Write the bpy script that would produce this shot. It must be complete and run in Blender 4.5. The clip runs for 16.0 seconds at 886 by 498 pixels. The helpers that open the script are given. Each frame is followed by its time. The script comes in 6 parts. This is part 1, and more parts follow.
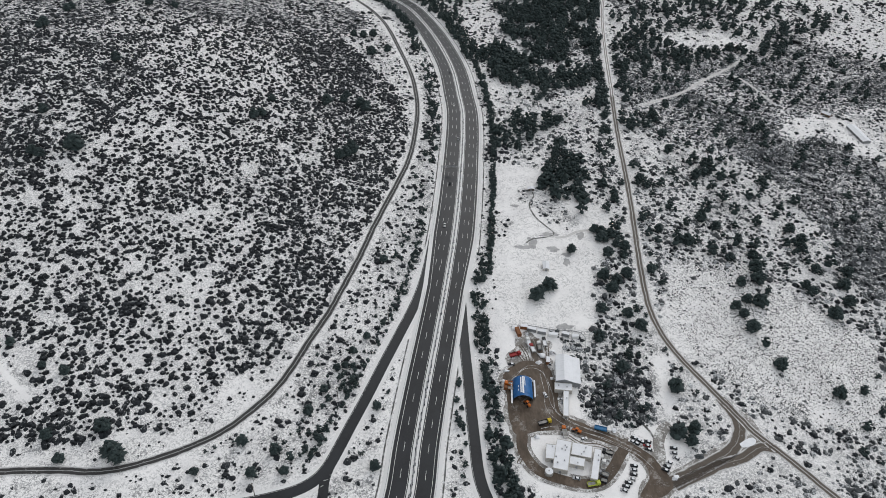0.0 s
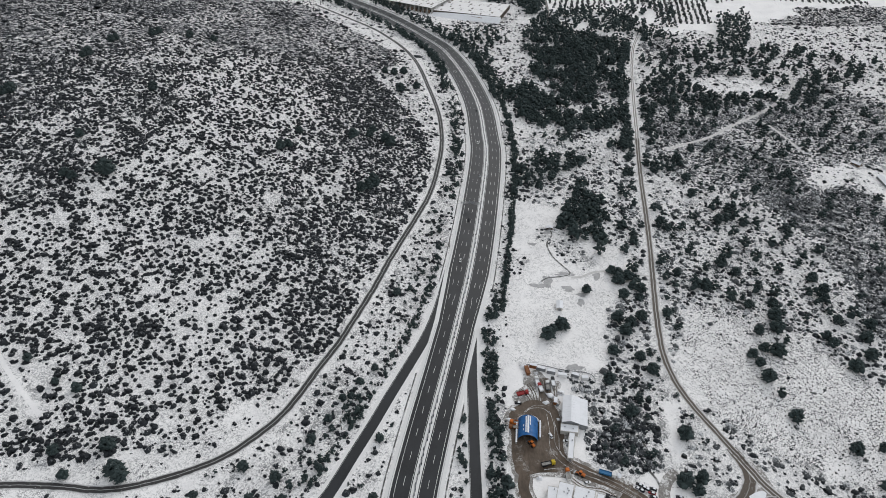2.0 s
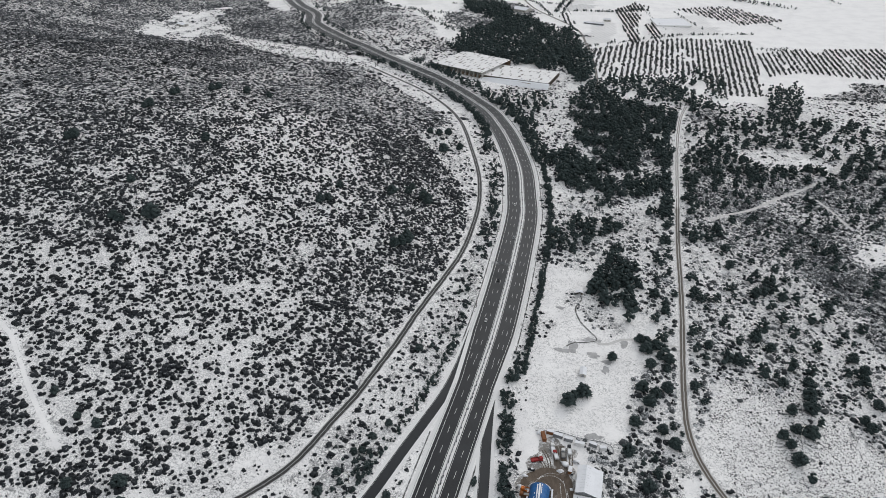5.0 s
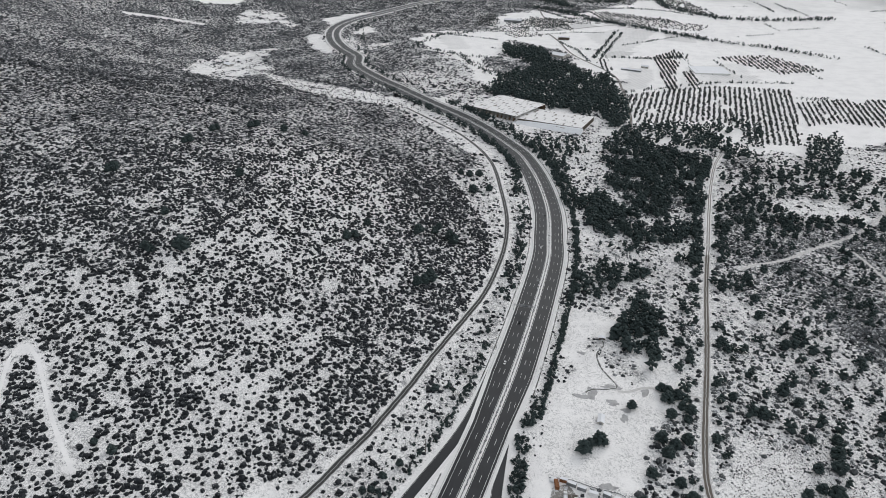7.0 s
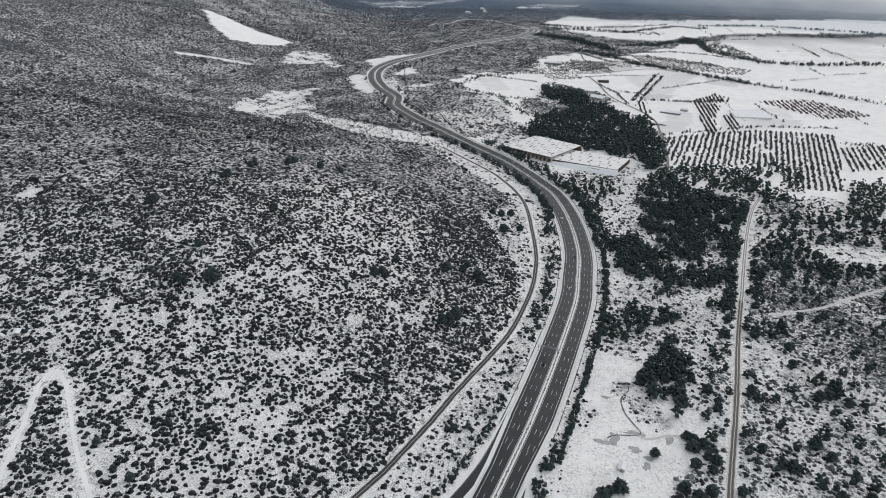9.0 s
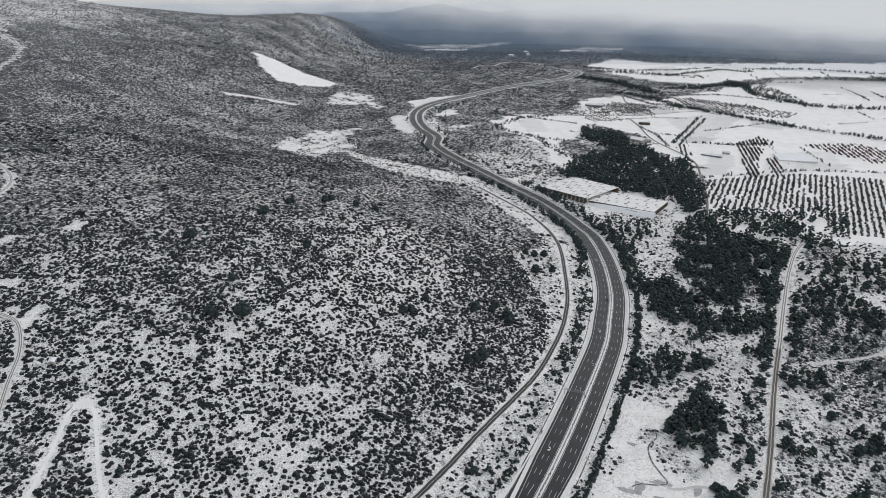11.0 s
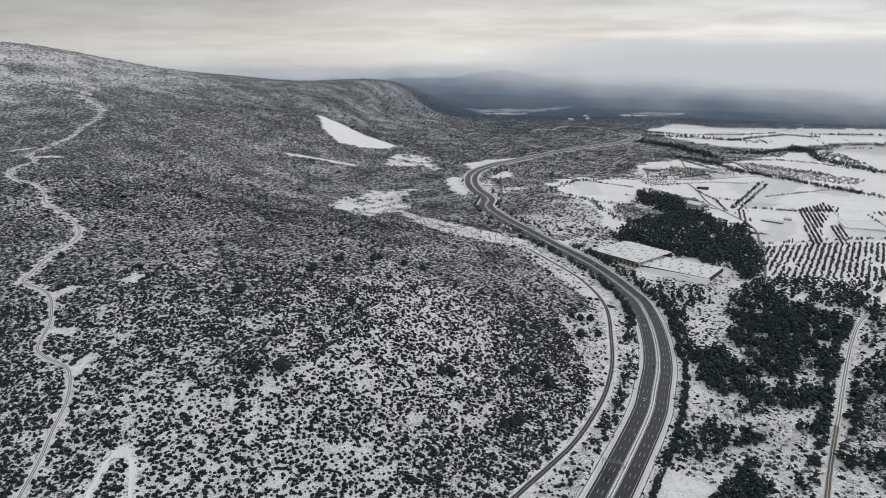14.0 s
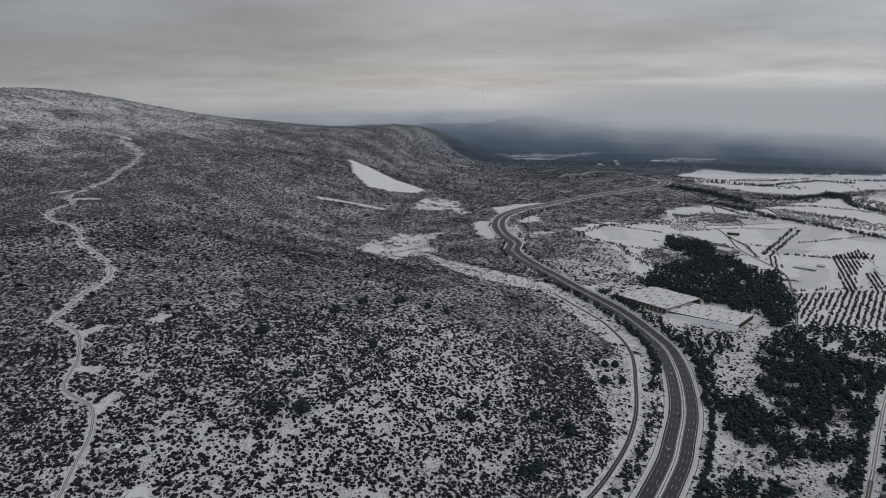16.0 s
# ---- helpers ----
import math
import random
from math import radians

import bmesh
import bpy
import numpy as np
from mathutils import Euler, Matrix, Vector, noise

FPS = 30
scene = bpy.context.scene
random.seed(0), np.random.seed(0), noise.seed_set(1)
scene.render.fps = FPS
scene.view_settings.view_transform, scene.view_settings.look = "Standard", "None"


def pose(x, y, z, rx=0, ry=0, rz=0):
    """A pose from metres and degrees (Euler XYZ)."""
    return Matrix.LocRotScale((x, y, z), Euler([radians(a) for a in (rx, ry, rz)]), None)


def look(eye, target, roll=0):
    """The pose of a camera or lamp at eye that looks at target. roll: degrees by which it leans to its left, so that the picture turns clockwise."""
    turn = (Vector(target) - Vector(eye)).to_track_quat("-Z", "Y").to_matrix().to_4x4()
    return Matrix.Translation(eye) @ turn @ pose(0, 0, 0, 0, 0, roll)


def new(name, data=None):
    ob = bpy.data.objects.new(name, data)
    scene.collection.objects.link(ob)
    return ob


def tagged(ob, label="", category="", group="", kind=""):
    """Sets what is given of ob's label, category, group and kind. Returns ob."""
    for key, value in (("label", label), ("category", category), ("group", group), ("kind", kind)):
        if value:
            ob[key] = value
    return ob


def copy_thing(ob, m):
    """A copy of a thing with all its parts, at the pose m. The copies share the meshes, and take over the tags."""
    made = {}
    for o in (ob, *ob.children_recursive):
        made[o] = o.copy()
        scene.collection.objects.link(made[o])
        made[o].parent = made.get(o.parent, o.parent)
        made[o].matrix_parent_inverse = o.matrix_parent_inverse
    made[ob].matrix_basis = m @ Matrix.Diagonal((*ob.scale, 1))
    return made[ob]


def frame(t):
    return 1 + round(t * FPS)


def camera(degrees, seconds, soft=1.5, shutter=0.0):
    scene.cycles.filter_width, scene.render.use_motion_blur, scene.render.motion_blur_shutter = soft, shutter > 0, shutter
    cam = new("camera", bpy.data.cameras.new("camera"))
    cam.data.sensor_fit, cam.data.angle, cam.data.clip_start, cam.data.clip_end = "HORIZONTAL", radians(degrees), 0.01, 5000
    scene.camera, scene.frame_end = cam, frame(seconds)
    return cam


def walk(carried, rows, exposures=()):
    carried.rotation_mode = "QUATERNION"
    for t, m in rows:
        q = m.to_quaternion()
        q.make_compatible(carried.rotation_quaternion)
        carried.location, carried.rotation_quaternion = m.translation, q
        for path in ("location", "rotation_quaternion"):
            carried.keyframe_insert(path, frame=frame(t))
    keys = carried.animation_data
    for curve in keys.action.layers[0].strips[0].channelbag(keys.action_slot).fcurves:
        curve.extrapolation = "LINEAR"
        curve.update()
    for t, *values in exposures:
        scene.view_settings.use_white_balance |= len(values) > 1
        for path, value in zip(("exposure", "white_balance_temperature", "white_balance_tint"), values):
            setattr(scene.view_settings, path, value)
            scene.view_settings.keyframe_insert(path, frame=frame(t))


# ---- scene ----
cam = camera(63.03, 16.0, soft=0.9)
ROWS = [
    (0, -0.00, 0.00, 339.93, -0.000, -38.317, -0.174),
    (0.5, 3.32, -0.58, 339.83, 0.825, -37.645, -0.128),
    (1, 6.65, -1.12, 339.74, 1.646, -36.892, -0.058),
    (1.5, 9.99, -1.61, 339.64, 2.435, -36.140, 0.027),
    (2, 13.32, -2.04, 339.53, 3.225, -35.358, 0.134),
    (2.5, 16.64, -2.37, 339.42, 4.037, -34.574, 0.223),
    (3, 19.95, -2.58, 339.31, 4.874, -33.787, 0.267),
    (3.5, 23.25, -2.67, 339.21, 5.722, -33.010, 0.277),
    (4, 26.55, -2.66, 339.14, 6.553, -32.212, 0.301),
    (6.5, 42.93, -1.62, 339.22, 10.829, -28.198, 0.466),
    (7, 46.21, -1.23, 339.24, 11.712, -27.404, 0.491),
    (7.5, 49.53, -0.79, 339.25, 12.598, -26.621, 0.486),
    (8, 52.85, -0.30, 339.25, 13.493, -25.884, 0.437),
    (8.5, 56.20, 0.26, 339.27, 14.403, -25.115, 0.374),
    (9, 59.55, 0.90, 339.29, 15.348, -24.352, 0.295),
    (11.5, 76.35, 5.42, 339.31, 19.993, -20.460, -0.137),
    (12, 79.58, 6.54, 339.33, 20.896, -19.692, -0.199),
    (12.5, 82.75, 7.67, 339.34, 21.777, -18.899, -0.234),
    (13, 85.82, 8.78, 339.36, 22.618, -18.098, -0.275),
    (13.5, 88.79, 9.81, 339.37, 23.408, -17.268, -0.318),
    (14, 91.61, 10.72, 339.38, 24.165, -16.408, -0.351),
    (14.5, 94.29, 11.50, 339.39, 24.884, -15.551, -0.368),
    (15, 96.81, 12.14, 339.41, 25.529, -14.684, -0.409),
    (15.5, 99.24, 12.70, 339.43, 26.129, -13.804, -0.421),
    (16, 101.64, 13.21, 339.46, 26.698, -12.919, -0.436),
]
walk(cam, [(t, pose(x, y, z, 90 + pitch, 0, yaw) @ pose(0, 0, 0, 0, 0, roll)) for t, x, y, z, yaw, pitch, roll in ROWS],
     exposures=[(0.0, 0.05, 6680, 12), (9.0, 0.03, 6680, 12), (13.0, -0.07, 6660, 12), (14.0, -0.12, 6660, 12), (15.0, -0.20, 6660, 12), (15.5, -0.40, 6600, 12), (16.0, -0.78, 6480, 11)])

# ---- overcast winter sky, weak wide sun ----
SUN_EL, SUN_AZ = radians(28), radians(-25)
world = bpy.data.worlds.new("world")
scene.world = world
world.use_nodes = True
wn, wl = world.node_tree.nodes, world.node_tree.links
wn.clear()


def wnode(kind, operation=None, use_clamp=False):
    n = wn.new(kind)
    if operation:
        n.operation = operation
    if use_clamp:
        n.use_clamp = True
    return n


def wmath(op, a, b=None, clamp=False):
    n = wnode("ShaderNodeMath", operation=op, use_clamp=clamp)
    for i, v in enumerate((a, b)):
        if v is None:
            continue
        if isinstance(v, (int, float)):
            n.inputs[i].default_value = v
        else:
            wl.new(v, n.inputs[i])
    return n.outputs[0]


w_out = wnode("ShaderNodeOutputWorld")
w_bg = wnode("ShaderNodeBackground")
w_tex = wnode("ShaderNodeTexCoord")
w_sep = wnode("ShaderNodeSeparateXYZ")
wl.new(w_tex.outputs["Generated"], w_sep.inputs[0])
w_ramp = wnode("ShaderNodeValToRGB")
el = w_ramp.color_ramp.elements
el[0].position, el[0].color = 0.0, (0.38, 0.41, 0.44, 1)
el[1].position, el[1].color = 1.0, (0.40, 0.43, 0.46, 1)
for pos, col in ((0.43, (0.52, 0.55, 0.57, 1)), (0.465, (0.66, 0.675, 0.665, 1)), (0.51, (0.53, 0.55, 0.56, 1)), (0.60, (0.40, 0.425, 0.445, 1)), (0.72, (0.44, 0.465, 0.49, 1))):
    e = el.new(pos)
    e.color = col
wl.new(wmath("MULTIPLY_ADD", w_sep.outputs[2], 2.0), w_ramp.inputs[0])
w_ramp.inputs[0].links[0].from_node.inputs[2].default_value = 0.5
# cloud deck: noise on a plane overhead, streaked towards the horizon
w_den = wmath("ADD", wmath("ABSOLUTE", w_sep.outputs[2]), 0.11)
w_com = wnode("ShaderNodeCombineXYZ")
wl.new(wmath("DIVIDE", w_sep.outputs[0], w_den), w_com.inputs[0])
wl.new(wmath("DIVIDE", w_sep.outputs[1], w_den), w_com.inputs[1])
w_noise = wnode("ShaderNodeTexNoise")
w_noise.inputs["Scale"].default_value = 0.55
w_noise.inputs["Detail"].default_value = 5.0
w_noise.inputs["Roughness"].default_value = 0.55
wl.new(w_com.outputs[0], w_noise.inputs["Vector"])
w_cloud = wmath("MULTIPLY_ADD", w_noise.outputs[0], 1.15)
w_cloud.node.inputs[2].default_value = 0.43
# the deck is thinner, and so brighter, towards the east
w_side = wmath("MULTIPLY_ADD", w_sep.outputs[0], 0.50)
w_side.node.inputs[2].default_value = 1.09
w_cloud = wmath("MULTIPLY", w_cloud, w_side)
w_sky = wnode("ShaderNodeTexSky")
w_sky.sky_type, w_sky.sun_disc, w_sky.sun_elevation, w_sky.sun_rotation = "NISHITA", False, SUN_EL, SUN_AZ
w_mul = wnode("ShaderNodeVectorMath", operation="SCALE")
wl.new(w_ramp.outputs[0], w_mul.inputs[0])
wl.new(w_cloud, w_mul.inputs["Scale"])
w_nis = wnode("ShaderNodeVectorMath", operation="SCALE")
w_nis.inputs["Scale"].default_value = 0.004
wl.new(w_sky.outputs[0], w_nis.inputs[0])
w_add = wnode("ShaderNodeVectorMath", operation="ADD")
wl.new(w_mul.outputs[0], w_add.inputs[0])
wl.new(w_nis.outputs[0], w_add.inputs[1])
wl.new(w_add.outputs[0], w_bg.inputs["Color"])
w_bg.inputs["Strength"].default_value = 1.35
wl.new(w_bg.outputs[0], w_out.inputs[0])

sun = new("sun", bpy.data.lights.new("sun", "SUN"))
sun.data.energy, sun.data.angle, sun.data.color = 0.9, radians(20), (1.0, 0.98, 0.95)
sun.matrix_world = look((0, 0, 500), (-math.sin(SUN_AZ) * -100, -math.cos(SUN_AZ) * 100, 500 - 100 * math.tan(SUN_EL)))

# ---- materials ----


class Mat:
    """A node material with short calls for its nodes."""

    def __init__(self, name, rough=0.9, metal=0.0):
        self.m = bpy.data.materials.new(name)
        self.m.use_nodes = True
        self.n, self.l = self.m.node_tree.nodes, self.m.node_tree.links
        self.b = self.n["Principled BSDF"]
        self.b.inputs["Roughness"].default_value = rough
        self.b.inputs["Metallic"].default_value = metal
        self.b.inputs["Specular IOR Level"].default_value = 0.25
        self.geo = self.n.new("ShaderNodeNewGeometry")

    def put(self, v, socket):
        if isinstance(v, (int, float)):
            socket.default_value = v
        elif isinstance(v, tuple):
            socket.default_value = (*v, 1) if len(v) == 3 else v
        else:
            self.l.new(v, socket)

    def noise(self, scale, detail=3.0, rough=0.55, stretch=None, lobe=0.0):
        n = self.n.new("ShaderNodeTexNoise")
        n.inputs["Scale"].default_value, n.inputs["Detail"].default_value, n.inputs["Roughness"].default_value = scale, detail, rough
        n.inputs["Distortion"].default_value = lobe
        v = self.geo.outputs["Position"]
        if stretch:
            mp = self.n.new("ShaderNodeMapping")
            mp.inputs["Scale"].default_value = stretch
            self.l.new(v, mp.inputs[0])
            v = mp.outputs[0]
        self.l.new(v, n.inputs["Vector"])
        return n.outputs[0]

    def math(self, op, a, b=0.0, c=0.0, clamp=False):
        n = self.n.new("ShaderNodeMath")
        n.operation, n.use_clamp = op, clamp
        for i, v in enumerate((a, b, c)):
            self.put(v, n.inputs[i])
        return n.outputs[0]

    def step(self, v, lo, hi):
        n = self.n.new("ShaderNodeMapRange")
        n.interpolation_type = "SMOOTHSTEP"
        self.put(v, n.inputs["Value"])
        self.put(lo, n.inputs["From Min"])
        self.put(hi, n.inputs["From Max"])
        return n.outputs[0]

    def mix(self, f, a, b):
        n = self.n.new("ShaderNodeMix")
        n.data_type = "RGBA"
        self.put(f, n.inputs[0])
        self.put(a, n.inputs[6])
        self.put(b, n.inputs[7])
        return n.outputs[2]

    def attr(self, name):
        n = self.n.new("ShaderNodeAttribute")
        n.attribute_name = name
        return n.outputs["Fac"]

    def color(self, v):
        self.put(v, self.b.inputs["Base Color"])
        return self

    def bump(self, h, strength=0.5, dist=0.1):
        n = self.n.new("ShaderNodeBump")
        n.inputs["Strength"].default_value, n.inputs["Distance"].default_value = strength, dist
        self.l.new(h, n.inputs["Height"])
        self.l.new(n.outputs[0], self.b.inputs["Normal"])
        return self


def plain(name, col, rough=0.7, metal=0.0, vary=0.15, scale=0.8):
    """A painted or weathered surface: one colour with fine and coarse wear."""
    k = Mat(name, rough, metal)
    dark = tuple(c * (1 - 2 * vary) for c in col)
    n = k.math("ADD", k.math("MULTIPLY", k.noise(scale, 4), 0.6), k.math("MULTIPLY", k.noise(scale * 7, 3), 0.4))
    k.color(k.mix(k.step(n, 0.3, 0.62), dark, col))
    return k.m


SNOW = (0.89, 0.876, 0.862)


def ground_material():
    """Snow over grass and stones: litter shows in patches where scrub grows, and as fine flecks everywhere."""
    k = Mat("snow_covered_ground", 0.85)
    cover = k.attr("cover")
    mid, fine = k.noise(0.20, 4, 0.6), k.noise(0.75, 4, 0.65)
    big = k.noise(0.013, 3)
    n = k.math("ADD", k.math("MULTIPLY", mid, 0.55), k.math("MULTIPLY", fine, 0.45))
    n = k.math("ADD", n, k.math("MULTIPLY", k.math("SUBTRACT", big, 0.5), 0.22))
    lo = k.math("SUBTRACT", 0.69, k.math("MULTIPLY_ADD", cover, 0.11, k.math("MULTIPLY", k.step(cover, 0.66, 1.0), 0.155)))
    veg = k.step(n, lo, k.math("ADD", lo, 0.09))
    fleck = k.math("MULTIPLY", k.step(k.noise(0.8, 5, 0.75, lobe=0.6), 0.47, 0.60), k.math("MULTIPLY_ADD", cover, 0.88, 0.06, True))
    thin = k.math("ADD", k.math("MULTIPLY", k.noise(0.09, 4, 0.65), 0.42), k.math("MULTIPLY", k.noise(0.8, 5, 0.75, lobe=0.8), 0.58))
    bare = k.math("MULTIPLY_ADD", k.math("MINIMUM", cover, 0.4), -0.30, 0.595)
    tuft = k.step(thin, bare, k.math("ADD", bare, 0.075))
    tone = k.mix(k.step(k.noise(0.045, 5, 0.6), 0.28, 0.62), (0.80, 0.787, 0.778), SNOW)
    soil = k.mix(k.noise(0.5, 3), (0.022, 0.026, 0.031), (0.068, 0.076, 0.084))
    grass = k.mix(k.noise(0.11, 3), (0.16, 0.165, 0.17), (0.33, 0.338, 0.345))
    furrow = k.n.new("ShaderNodeTexWave")
    furrow.inputs["Scale"].default_value, furrow.inputs["Distortion"].default_value = 0.05, 1.5
    turn = k.n.new("ShaderNodeMapping")
    turn.inputs["Rotation"].default_value = (0, 0, 0.5)
    k.l.new(k.geo.outputs["Position"], turn.inputs[0])
    k.l.new(turn.outputs[0], furrow.inputs["Vector"])
    stub = k.mix(furrow.outputs["Fac"], (0.22, 0.22, 0.215), (0.52, 0.52, 0.52))
    tone = k.mix(k.attr("stubble"), tone, stub)
    blade = k.mix(k.noise(0.35, 4), (0.070, 0.072, 0.074), (0.24, 0.243, 0.245))
    tone = k.mix(k.math("MULTIPLY", tuft, k.math("MULTIPLY", k.math("SUBTRACT", 1.0, k.step(cover, 0.36, 0.55)), 0.85)), tone, blade)
    worm = k.step(k.noise(0.62, 4, 0.7, lobe=1.4), 0.51, 0.57)
    tone = k.mix(k.math("MULTIPLY", worm, k.math("MULTIPLY", k.attr("tussock"), k.step(k.noise(0.07, 3), 0.25, 0.6))), tone, k.mix(k.noise(0.3, 3), (0.040, 0.043, 0.045), (0.13, 0.135, 0.14)))
    # far woods, their base colour blued to stand in for distance haze
    woods = k.mix(k.noise(0.012, 5, 0.7), (0.014, 0.022, 0.033), (0.036, 0.050, 0.066))
    k.color(k.mix(k.attr("woods"), k.mix(veg, k.mix(fleck, tone, grass), soil), woods))
    k.bump(n, 0.6, 0.5)
    return k.m


def asphalt_material(name="asphalt", base=(0.0160, 0.0175, 0.0198)):
    k = Mat(name, 0.45)
    k.b.inputs["Specular IOR Level"].default_value = 0.32
    n = k.noise(0.9, 5)
    wet = k.noise(0.05, 3)
    c = k.mix(k.step(n, 0.3, 0.7), tuple(b * 0.8 for b in base), tuple(b * 1.25 for b in base))
    k.color(k.mix(k.step(wet, 0.35, 0.7), c, tuple(b * 1.5 for b in base)))
    return k.m


def track_material(name="slushy_lane", worn=1.0, clean=((0.34, 0.33, 0.32), (0.72, 0.72, 0.72)), dark=(0.060, 0.050, 0.041), pale=(0.150, 0.130, 0.110), reach=0.42):
    """A snowed-on lane: brown wheel tracks, slush, and snow between them."""
    k = Mat(name, 0.7)
    across = k.attr("across")
    wob = k.math("MULTIPLY", k.math("SUBTRACT", k.noise(0.15, 3), 0.5), 0.5)
    a = k.math("ABSOLUTE", k.math("ADD", across, wob))
    wheel = k.math("SUBTRACT", 1.0, k.step(k.math("ABSOLUTE", k.math("SUBTRACT", a, 0.40)), reach - 0.2, reach))
    n = k.noise(0.6, 4, 0.65)
    wheel = k.math("MULTIPLY", k.math("MULTIPLY", wheel, worn), k.step(n, 0.2, 0.42))
    snow = k.mix(k.noise(0.3, 3), *clean)
    mud = k.mix(n, dark, pale)
    k.color(k.mix(wheel, snow, mud))
    return k.m


def ditch_material():
    """A drain at the foot of the verge: wet soil and dead grass, half drifted over."""
    k = Mat("verge_drain", 0.85)
    n = k.noise(0.25, 4, 0.65)
    edge = k.step(k.math("ABSOLUTE", k.attr("across")), 0.5, 1.0)
    n = k.math("SUBTRACT", n, 0.08)
    k.color(k.mix(k.step(k.math("ADD", n, k.math("MULTIPLY", edge, 0.35)), 0.42, 0.62), (0.10, 0.098, 0.092), (0.66, 0.66, 0.66)))
    return k.m


def slush_material(name="dirty_roadside_snow", lo=0.27, hi=0.42):
    """Ploughed snow, greyed by spray and gravel."""
    k = Mat(name, 0.85)
    n = k.math("ADD", k.math("MULTIPLY", k.noise(0.12, 4, 0.6), 0.45), k.math("MULTIPLY", k.noise(0.9, 5, 0.7, lobe=0.5), 0.55))
    dirt = k.mix(k.noise(0.4, 3), (0.13, 0.12, 0.11), (0.30, 0.285, 0.265))
    k.color(k.mix(k.step(n, lo, hi), dirt, (0.74, 0.735, 0.725)))
    k.bump(n, 0.6, 0.3)
    return k.m


def mud_material():
    k = Mat("wet_mud", 0.6)
    n = k.math("ADD", k.math("MULTIPLY", k.noise(0.08, 4), 0.5), k.math("MULTIPLY", k.noise(0.7, 4, 0.65, (1, 0.4, 1)), 0.5))
    c = k.mix(k.step(n, 0.35, 0.68), (0.062, 0.045, 0.032), (0.132, 0.099, 0.073))
    rut = k.math("ADD", k.math("MULTIPLY", k.noise(0.10, 3), 0.6), k.math("MULTIPLY", k.noise(1.0, 4, 0.7, lobe=1.2), 0.4))
    k.color(k.mix(k.math("MULTIPLY", k.step(rut, 0.56, 0.64), 0.6), c, (0.36, 0.34, 0.32)))
    return k.m


def leaf_material(name, dark, light, snow=0.5, rime=0.0):
    """Foliage with snow lying on what faces the sky, and on high ground hoar frost whose grey also stands in for haze.
    """
    k = Mat(name, 0.85)
    c = k.mix(k.geo.outputs["Random Per Island"], dark, light)
    n = k.noise(1.3, 3, 0.7)
    c = k.mix(k.step(n, 0.35, 0.7), c, tuple(v * 1.35 for v in light))
    sep = k.n.new("ShaderNodeSeparateXYZ")
    k.l.new(k.geo.outputs["Normal"], sep.inputs[0])
    load = k.math("MULTIPLY", k.math("SUBTRACT", k.geo.outputs["Random Per Island"], 0.5), 0.5 * snow)
    thr = k.math("SUBTRACT", 0.66 - 0.3 * snow, load)
    f = k.math("MULTIPLY", k.step(sep.outputs[2], 0.35, 0.9), k.step(k.noise(0.9, 4, 0.7), thr, k.math("ADD", thr, 0.13)))
    if rime:
        place = k.n.new("ShaderNodeSeparateXYZ")
        k.l.new(k.geo.outputs["Position"], place.inputs[0])
        # frost grey rising with height; some far haze is painted in with it
        c = k.mix(k.math("MULTIPLY", k.step(k.math("MULTIPLY_ADD", k.noise(0.004, 3), 90.0, place.outputs[2]), 130.0, 330.0), rime), c, (0.40, 0.41, 0.42))
    k.color(k.mix(k.math("MULTIPLY", f, 0.8), c, (0.70, 0.71, 0.72)))
    k.bump(n, 0.8, 0.4)
    return k.m


M_GROUND = ground_material()
M_ASPHALT = asphalt_material()
M_TRACK = track_material()
M_LANE = track_material("snowy_lane", 0.38, ((0.62, 0.61, 0.60), (0.84, 0.83, 0.82)))
M_HILL = track_material("rutted_hill_track", 0.8, ((0.64, 0.63, 0.62), (0.86, 0.85, 0.84)), reach=0.34)
M_MUD = mud_material()
M_SERVICE = track_material("wet_service_road", 1.0, dark=(0.020, 0.020, 0.021), pale=(0.058, 0.057, 0.055), reach=0.46)
M_MUDLANE = track_material("muddy_link", 1.0, dark=(0.058, 0.047, 0.038), pale=(0.135, 0.112, 0.092), reach=0.50)
M_DITCH = ditch_material()
M_SLUSH = slush_material()
M_CHURN = slush_material("churned_snow_and_mud", 0.47, 0.60)
M_PAINT = plain("road_paint", (0.78, 0.78, 0.76), 0.6, vary=0.1)
M_SHRUB = leaf_material("shrub_foliage", (0.0132, 0.0148, 0.0178), (0.0255, 0.0295, 0.0335), 0.24, 0.5)
M_PINE = leaf_material("pine_foliage", (0.017, 0.027, 0.029), (0.044, 0.062, 0.060), 0.14)
M_SCRUB = leaf_material("rimed_scrub", (0.036, 0.040, 0.043), (0.085, 0.092, 0.095), 0.5)
M_BARK = plain("bark", (0.09, 0.07, 0.055), 0.9)
M_SNOWROOF = plain("snow_on_roof", (0.80, 0.81, 0.83), 0.85, vary=0.05, scale=0.3)

LATTICE = np.random.RandomState(77).uniform(0, 1, (256, 256))


